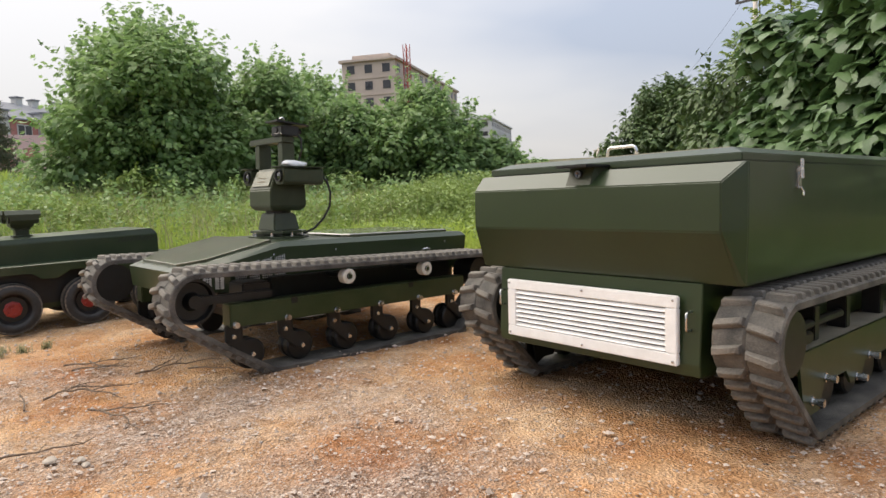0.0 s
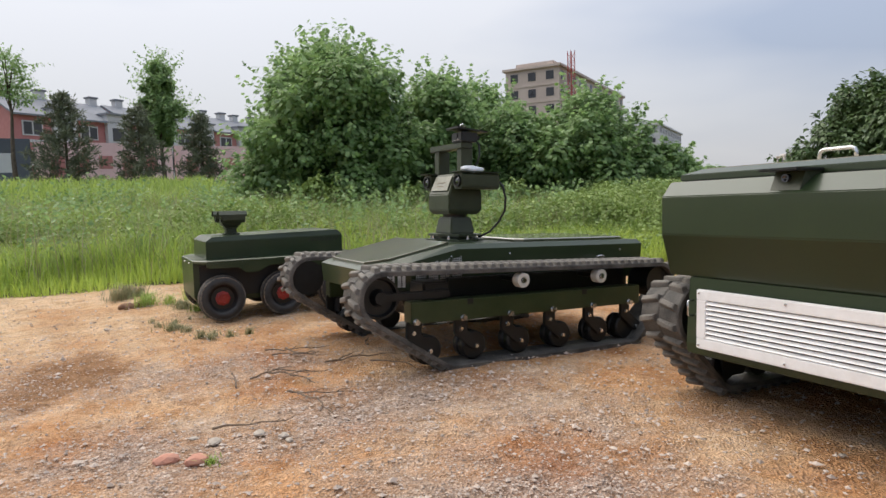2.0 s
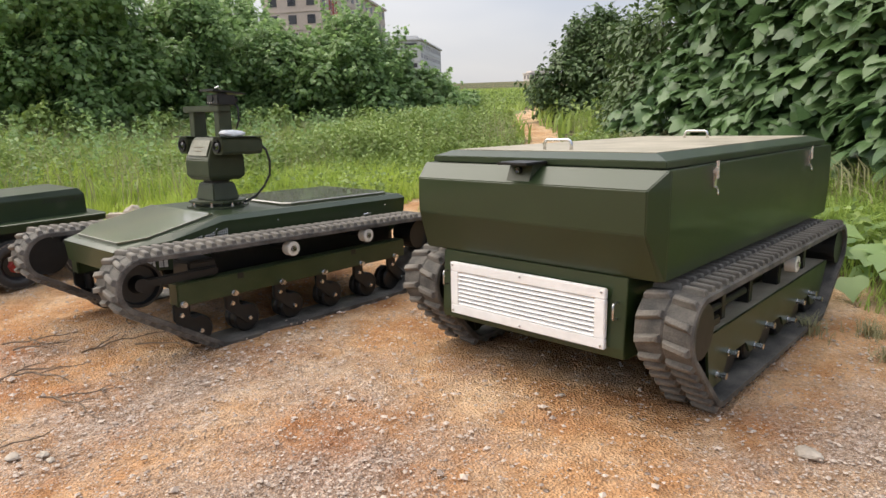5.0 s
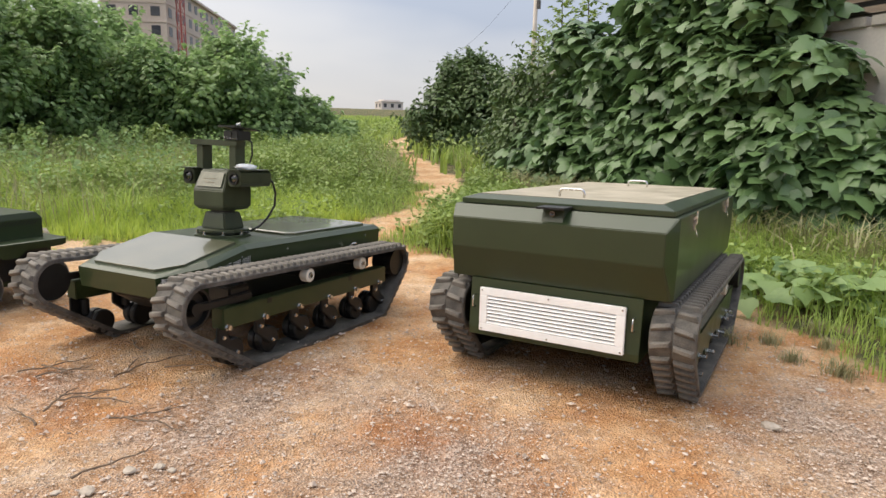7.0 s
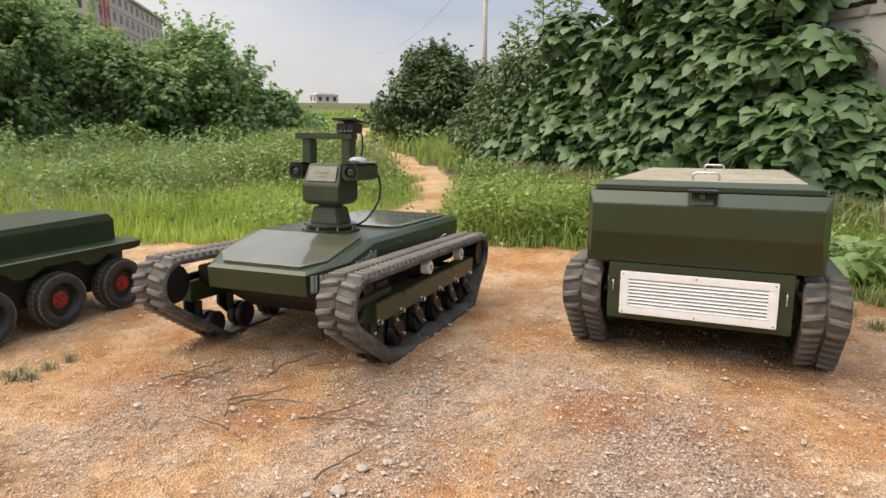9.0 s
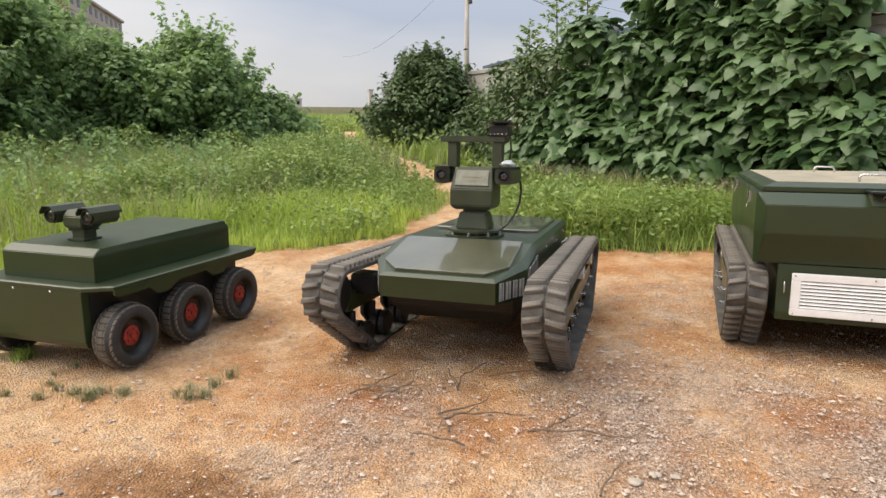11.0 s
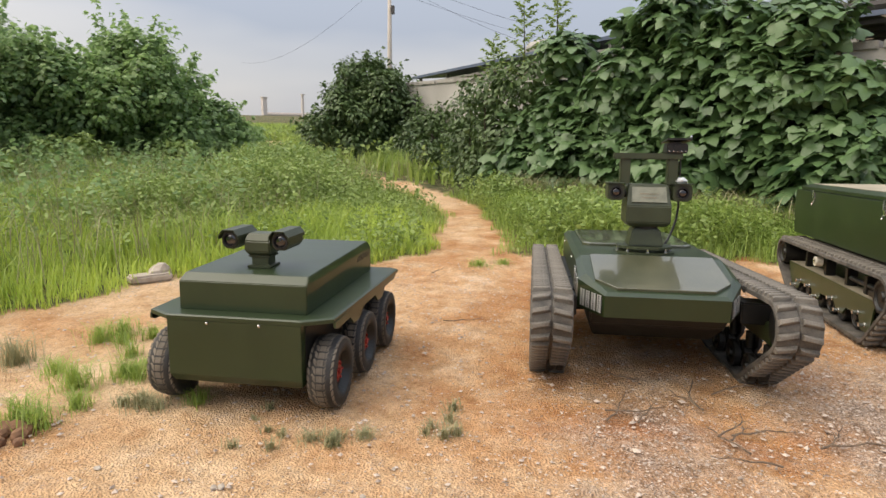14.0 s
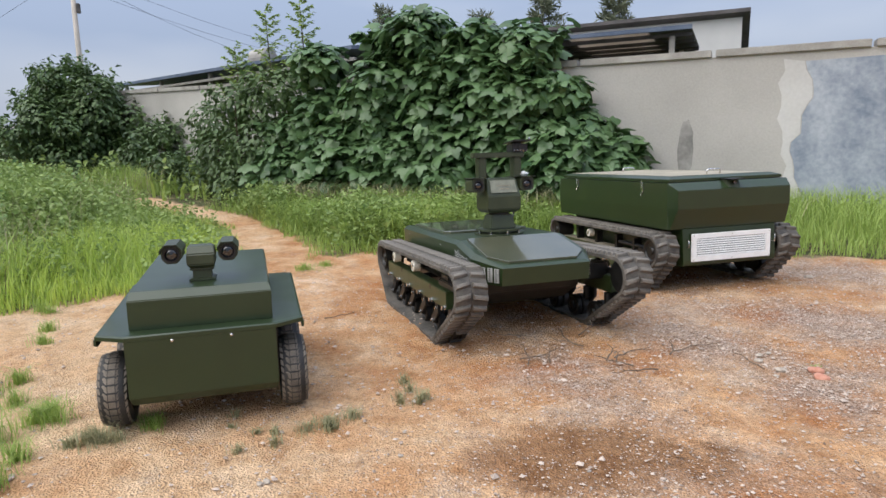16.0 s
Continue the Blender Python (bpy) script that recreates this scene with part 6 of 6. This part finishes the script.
def open_shed():
    t = thing("sheet_roof_shed", frame_of((*(WALL_KINK + side_a * 4 - way_a * 4.3), 0.0), way_a), "open shed with blue sheet roof behind the wall", "shed")
    for x in (0.3, 3.0, 5.9):
        for y in (-4.3, -1.75):
            part("post", box(x - 0.06, x + 0.06, y - 0.06, y + 0.06, -0.3, 3.66, 0.01), COPING, t)
    for i in range(8):
        x = -0.1 + i * 0.9
        part("roof_sheet", loft([[(x, -1.5, 3.78), (x + 0.9, -1.5, 3.78), (x + 0.9, -4.6, 3.72), (x, -4.6, 3.72)], [(x, -1.5, 3.81), (x + 0.9, -1.5, 3.81), (x + 0.9, -4.6, 3.75), (x, -4.6, 3.75)]]), PALEROOF if i in (1, 2, 4) else DARKROOF, t)
    part("fascia", box(-0.12, 7.15, -1.5, -1.46, 3.74, 3.84, 0.008), BLUEROOF, t)
    for y in (-1.75, -2.8, -3.6, -4.4):
        part("purlin", box(-0.1, 7.1, y - 0.04, y + 0.04, 3.64, 3.72, 0.01), DARKROOF, t)
    part("back_wall", box(0.0, 7.0, -4.75, -4.65, -0.4, 3.7), DARKROOF, t)


PALEROOF = ramp_mat("faded_sheet_roof", (0.50, 0.44, 0.38), (0.66, 0.60, 0.54), 3, 0.6, 0, 0.1, 40, transmit=0.5)
open_shed()


def gable_house():
    t = thing("lean_to_shed", frame_of((12.79, -7.02, 0.0), way_a), "whitewashed shed with a dark sloping roof", "shed")
    part("shed_wall", loft([[(0, 0, -0.4), (0, -4, -0.4), (0, -4, 3.2), (0, 0, 4.75)], [(11, 0, -0.4), (11, -4, -0.4), (11, -4, 3.2), (11, 0, 4.75)]]), WHITEWALL, t)
    part("roof_slope", loft([[(-0.2, 0.25, 4.84), (11.3, 0.25, 4.84), (11.3, -4.3, 3.1), (-0.2, -4.3, 3.1)], [(-0.2, 0.25, 4.94), (11.3, 0.25, 4.94), (11.3, -4.3, 3.2), (-0.2, -4.3, 3.2)]]), DARKROOF, t)


gable_house()


def far_shed():
    m = frame_of((24.6, 6.9, 0.0), (WALL_FAR - WALL_KINK))
    t = thing("low_shed", m, "low open shed with dark roof behind wall", "shed")
    # wall takes the dark roof colour, painting in the shade under the overhang
    part("shed_wall", box(-7, 9, -3.5, -1.6, -0.2, 4.55), DARKROOF, t)
    for x in (-6.5, -2.5, 1.5, 5.5, 8.8):
        part("post", box(x - 0.07, x + 0.07, 0.1, 0.24, -0.2, 4.5, 0.01), COPING, t)
    part("shed_roof", loft([[(-7.3, 0.5, 4.5), (9.3, 0.5, 4.5), (9.3, -3.8, 4.9), (-7.3, -3.8, 4.9)], [(-7.3, 0.5, 4.62), (9.3, 0.5, 4.62), (9.3, -3.8, 5.02), (-7.3, -3.8, 5.02)]]), BLUEROOF, t)
    part("rail", box(-7.2, 9.2, 0.2, 0.3, 4.18, 4.28, 0.01), COPING, t)
    part("water_tank", turned([(-0.55, 0.33), (-0.5, 0.4), (0.5, 0.4), (0.55, 0.33)], (0.9, -2.0, 5.22), 0, 16), COPING, t)


far_shed()


# ---- poles and wires ----
def power_pole(x, y, height):
    z0 = float(gz(x, y))
    t = thing("power_pole", pose(x, y, z0), "pale concrete power pole with crossarm and wires", "power pole")
    part("pole_shaft", turned([(-0.3, 0.19), (height, 0.11)], (0, 0, 0), 2, 12), POLE, t, "", True)
    part("crossarm", box(-0.06, 0.06, -1.1, 1.1, height - 0.75, height - 0.63, 0.01), DARKROOF, t)
    for y2 in (-1.0, -0.4, 0.5, 1.0):
        part("insulator", turned([(0, 0.05), (0.08, 0.08), (0.12, 0.05), (0.2, 0.07), (0.24, 0.03)], (0, y2, height - 0.63), 2, 10), DARKROOF, t)
    part("meter_box", box(-0.2, 0.05, -0.32, -0.14, height - 2.3, height - 1.8, 0.01), DARKROOF, t)
    for y2, dx, dy, dz in ((-1.0, 20, -28, -2.2), (1.0, 20, -27, -2.2), (0.5, 40, 30, 0.0), (-0.4, 14, -20, -3.6)):
        pts = [(dx * f, y2 + dy * f, height - 0.4 + dz * f - 1.6 * 4 * f * (1 - f)) for f in np.linspace(0, 1, 12)]
        part("wire", tube(pts, 0.009, 5), CABLE, t)


power_pole(38.2, 15.5, 10.25)


# ---- far buildings ----
def block(name, corner, way, length, width, height, floors, bays, end_bays, wall, label, category="apartment block", win=(0.42, 0.5)):
    m = frame_of((corner[0], corner[1], 0.0), way)
    t = thing(name, m, label, category, "distant buildings")
    part("wall", box(0, length, 0, width, 0, height), wall, t)
    part("roof", box(-0.5, length + 0.5, -0.5, width + 0.5, height, height + 0.5, 0.05), wall, t)
    if width > 5:
        part("parapet", box(1.5, length - 1.5, 1.5, width - 1.5, height + 0.5, height + 1.5, 0.05), wall, t)
    fh = height / floors

    def window(x0, x1, y0, y1, z0, z1, face):
        bm = box(x0, x1, y0, y1, z0, z1)
        return part("window", bm, WINDOW, t)
    for f in range(floors):
        z0 = fh * (f + 0.30)
        z1 = z0 + fh * win[1]
        if z1 < height * 0.25:
            continue
        for b in range(bays):
            x0 = length * (b + 0.5 - win[0] / 2) / bays
            window(x0, x0 + length / bays * win[0], -0.06, 0.12, z0, z1, 0)
        for b in range(end_bays):
            y0 = width * (b + 0.5 - win[0] / 2) / end_bays
            window(-0.06, 0.12, y0, y0 + width / end_bays * win[0], z0, z1, 1)
        part("floor_band", box(-0.10, length + 0.1, -0.10, width + 0.1, fh * f - 0.12, fh * f + 0.12), wall, t)
    return t


block("unfinished_block", (74.7, 94.2), (0.837, 0.545), 49, 10.5, 24.3, 8, 13, 3, CONCRETE, "unfinished raw concrete apartment block with empty window openings")
block("pale_block", (145.7, 137.3), (0.83, 0.55), 43, 12, 20.4, 7, 9, 2, WHITEWALL, "pale distant apartment block with rows of windows", win=(0.62, 0.45))
block("far_block", (330, 222), (0.8, -0.6), 14, 12, 17.8, 4, 3, 2, HAZE, "far pale pink and blue building on the horizon")
block("far_block", (365, 180), (0.8, -0.6), 2.6, 2.6, 24, 7, 0, 0, HAZE, "slim far pale tower on the horizon")
block("far_block", (372, 158), (0.8, -0.6), 1.2, 1.2, 26, 7, 0, 0, HAZE, "far pale tower on the horizon")
block("far_block", (380, 186), (0.5, -0.9), 90, 10, 14.5, 3, 0, 0, HAZE, "long low pale building on the horizon")


def lattice_mast(x, y, height):
    t = thing("hoist_mast", pose(x, y, 0), "red lattice hoist mast beside the unfinished block", "mast")
    for sx in (-0.45, 0.45):
        for sy in (-0.45, 0.45):
            part("mast_leg", box(sx - 0.05, sx + 0.05, sy - 0.05, sy + 0.05, 0, height), CRANE, t)
    bm = bmesh.new()
    for k in range(int(height / 1.4)):
        z = k * 1.4
        for p, q in (((-0.45, -0.45), (0.45, -0.45)), ((0.45, -0.45), (0.45, 0.45)), ((0.45, 0.45), (-0.45, 0.45)), ((-0.45, 0.45), (-0.45, -0.45))):
            tube([(p[0], p[1], z), (q[0], q[1], z + 1.4)], 0.04, 4, bm)
            tube([(p[0], p[1], z), (q[0], q[1], z)], 0.04, 4, bm)
    part("bracing", bm, CRANE, t)


lattice_mast(77.0, 93.5, 27.0)


def terrace(origin, way, units, eave, ridge):
    """A row of pink houses with grey roofs, white bays, dormers and paired chimneys."""
    z0 = float(gz(*origin)) - 0.5
    t = thing("terraced_house", frame_of((*origin, z0), way), "pink terraced houses with grey roofs and dormers", "house", "pink terraces")
    e, r = eave - z0, ridge - z0
    w = 5.6
    for i in range(units):
        x, d = i * w, 0.5 * (i % 2)
        part("wall", loft([[(x, d, 0), (x, 8 + d, 0), (x, 8 + d, e), (x, 4 + d, r - 0.1), (x, d, e)], [(x + w - 0.02, d, 0), (x + w - 0.02, 8 + d, 0), (x + w - 0.02, 8 + d, e), (x + w - 0.02, 4 + d, r - 0.1), (x + w - 0.02, d, e)]]), PINKWALL, t)
        for s in (-1, 1):
            yl = 4 + d + s * 4.5
            part("roof", loft([[(x - 0.25, 4 + d, r), (x + w - 0.27, 4 + d, r), (x + w - 0.27, yl, e - 0.15), (x - 0.25, yl, e - 0.15)], [(x - 0.25, 4 + d, r + 0.18), (x + w - 0.27, 4 + d, r + 0.18), (x + w - 0.27, yl, e + 0.03), (x - 0.25, yl, e + 0.03)]]), ROOFGREY, t)
        part("bay", box(x + 3.3, x + w - 0.1, d - 0.5, d + 2.2, 0, e + 0.7), WHITEWALL, t)
        part("bay_roof", box(x + 3.15, x + w + 0.05, d - 0.7, d + 2.0, e + 0.7, e + 0.9), ROOFGREY, t)
        for k in (1.2, 4.2):
            part("chimney", box(x + k, x + k + 0.8, 3.6 + d, 4.4 + d, r - 0.3, r + 0.75, 0.03), WHITEWALL, t)
            part("chimney_cap", box(x + k - 0.12, x + k + 0.92, 3.48 + d, 4.52 + d, r + 0.75, r + 0.93, 0.03), ROOFGREY, t)
        for z in (e - 1.9, e - 4.6):
            win = part("window", box(x + 0.7, x + 2.5, d - 0.08, d + 0.1, z, z + 1.35), WHITEWALL, t)
            for k in (0.82, 1.68):
                part("pane", box(x + k, x + k + 0.72, d - 0.10, d - 0.085, z + 0.12, z + 1.23), WINDOW, win)
            part("window", box(x + 3.8, x + 5.0, d - 0.56, d - 0.4, z, z + 1.3), WINDOW, t)
        part("trim_band", box(x + 0.05, x + 3.2, d - 0.1, d + 0.1, e - 2.5, e - 2.25), WHITEWALL, t)
    win = part("window", box(-0.08, 0.1, 2.6, 4.2, e - 1.4, e + 0.2), WHITEWALL, t)
    for k in (2.72, 3.45):
        part("pane", box(-0.10, -0.085, k, k + 0.62, e - 1.28, e + 0.08), WINDOW, win)


terrace((-6.6, 68.5), (0.84, 0.54), 7, 9.8, 11.9)
for i, (hx, hy, hl, hm, lab) in enumerate(((-13.2, 52.0, 9.0, BILLBOARD, "dark blue-grey site hoarding with pale marks"), (-4.2, 56.0, 9.4, PALEPINK, "pale pink printed site hoarding"), (5.4, 57.0, 9.0, PALEPINK, "pale pink printed site hoarding"))):
    t = thing("site_hoarding", frame_of((hx, hy, float(gz(hx, hy))), (1, 0.05)), lab, "hoarding", "site hoardings")
    part("panel", box(0, hl, 0, 0.1, 0.0, 3.6), hm, t)
    for k in range(4):
        part("post", box(hl * k / 3 - 0.05, hl * k / 3 + 0.05, 0.1, 0.22, 0, 3.6), DARKROOF, t)
    for k in range(5):
        part("printed_bar", box(hl * (0.1 + 0.17 * k), hl * (0.2 + 0.17 * k), -0.012, -0.002, 1.0 + 0.3 * (k % 3), 2.6), WHITEWALL if i == 0 else PINKWALL, t)
# conifers behind the sheds
for i in range(5):
    conifer(17 + 2.3 * i, -5.5 + 1.5 * i, 6.4 + 0.5 * math.sin(i * 2), 1.3, 90 + i, "dark conifer standing behind the sheds", "shed conifers")


# ---- stones, twigs, litter ----
def stone(x, y, r, flat, seed, material=STONE, name="stone", label="rough grey stone lying on the earth", category="stone", lift=0.0):
    rnd = np.random.default_rng(seed)
    bm = bmesh.new()
    bmesh.ops.create_icosphere(bm, subdivisions=2, radius=1.0)
    k = rnd.uniform(0.75, 1.25, 3)
    for q in bm.verts:
        f = 1 + 0.22 * math.sin(q.co.x * 3.1 + seed) * math.cos(q.co.y * 2.7 + seed * 2) + rnd.uniform(-0.06, 0.06)
        q.co = Vector((q.co.x * r * k[0] * f, q.co.y * r * k[1] * f, q.co.z * r * flat * f))
    ob = part(name, bm, material)
    ob.matrix_world = pose(x, y, float(gz(x, y)) + r * flat * 0.35 + lift, 0, 0, seed * 37 % 360)
    return tagged(ob, label, category, "loose stones")


stone(3.52, 8.84, 0.155, 0.75, 3, label="pale rounded boulder beside the grass edge", category="boulder")
sl = part("stone_slab", box(-0.2, 0.2, -0.1, 0.1, -0.03, 0.05, 0.02), STONE)
sl.matrix_world = pose(3.40, 8.86, float(gz(3.4, 8.86)) + 0.025, 0, 0, -40)
tagged(sl, "flat pale stone slab beside the boulder", "stone", "loose stones")
for i, (sx, sy, sr) in enumerate(STONES):
    stone(sx, sy, sr * 0.8, 0.5, 10 + i)
for i in range(9):
    stone(0.24 + 0.13 * math.cos(i * 2.4) * (0.4 + 0.1 * i), 7.46 + 0.12 * math.sin(i * 2.4) * (0.4 + 0.1 * i), 0.06 - 0.004 * i, 0.7, 120 + i, CLOD, "earth_clod", "dug reddish-brown earth clod beside a tuft", "earth clod")
for i, (sx, sy) in enumerate(((0.19, 2.95), (0.3, 2.88))):
    stone(sx, sy, 0.045, 0.5, 70 + i, BRICKRED, "brick_fragment", "broken red brick fragment on gravel", "brick fragment")


def pebbles(name, n, x, y, r, label):
    base = np.array([(1, 0, 0), (0, 1, 0), (-1, 0, 0), (0, -1, 0), (0, 0, 1), (0, 0, -1)], float)
    faces = np.array([(0, 1, 4), (1, 2, 4), (2, 3, 4), (3, 0, 4), (1, 0, 5), (2, 1, 5), (3, 2, 5), (0, 3, 5)])
    keep = bare(x, y) > 0.05
    x, y, r = x[keep], y[keep], r[keep]
    n = len(x)
    pts = base[None] * RNG.uniform(0.7, 1.25, (n, 6, 1)) * RNG.uniform(0.7, 1.3, (n, 1, 3)) * r[:, None, None] * np.array((1, 1, 0.55))
    a = RNG.uniform(0, 6.28, n)
    c, s = np.cos(a)[:, None], np.sin(a)[:, None]
    px = pts[..., 0] * c - pts[..., 1] * s + x[:, None]
    py = pts[..., 0] * s + pts[..., 1] * c + y[:, None]
    pz = pts[..., 2] + (gz(x, y) + r * 0.35)[:, None]
    tri = (faces[None] + (np.arange(n) * 6)[:, None, None]).reshape(-1, 3)
    ob = raw(name, np.stack([px, py, pz], -1).reshape(-1, 3).tolist(), tri.tolist(), PEBBLE)
    return tagged(ob, label, "gravel", kind="stuff")


n = 190000
x, y = RNG.uniform(-2.2, 4.6, n), RNG.uniform(-0.6, 6.6, n)
keep = RNG.random(n) < 0.07 + 1.1 * np.clip(gravel_at(x, y), 0, 1)
x, y = x[keep], y[keep]
pebbles("gravel_chippings", len(x), x, y, RNG.gamma(1.2, 0.0020, len(x)) + 0.0025, "loose grey gravel chippings on the yard")
n = 4200
x, y = RNG.uniform(-2.2, 5, n), RNG.uniform(-0.5, 9, n)
pebbles("clods", n, x, y, np.minimum(RNG.gamma(1.5, 0.0038, n) + 0.004, 0.015), "small clods and stones on the earth")


def twig(x, y, length, yaw, seed):
    rnd = np.random.default_rng(seed)
    bm = bmesh.new()
    pts, a = [], 0.0
    p = Vector((0, 0, 0))
    for k in range(8):
        pts.append(p.copy())
        a += rnd.uniform(-0.35, 0.35)
        p += Vector((math.cos(a), math.sin(a), 0)) * length / 7
    pts = [(q.x, q.y, float(gz(x + q.x, y + q.y)) - float(gz(x, y)) + 0.012 + 0.012 * abs(math.sin(i + seed))) for i, q in enumerate(pts)]
    tube(pts, [0.0058 * (1 - 0.09 * i) for i in range(8)], 6, bm)
    for k in (3, 5):
        b = Vector(pts[k])
        d = rnd.choice((-1, 1)) * rnd.uniform(0.4, 1.0)
        e = b + Vector((math.cos(d), math.sin(d), 0.06)) * length * rnd.uniform(0.1, 0.22)
        tube([b, (b + e) / 2 + Vector((0, 0, 0.01)), e], [0.0026, 0.002, 0.001], 5, bm)
    ob = part("twig", bm, TWIG)
    ob.matrix_world = pose(x, y, float(gz(x, y)) + 0.004, 0, 0, yaw)
    return tagged(ob, "dry brown twig lying on the earth", "twig", "fallen twigs")


for i, (tx, ty, tl, tyaw) in enumerate(TWIGS):
    twig(tx, ty, tl * 0.62, tyaw, 200 + i)
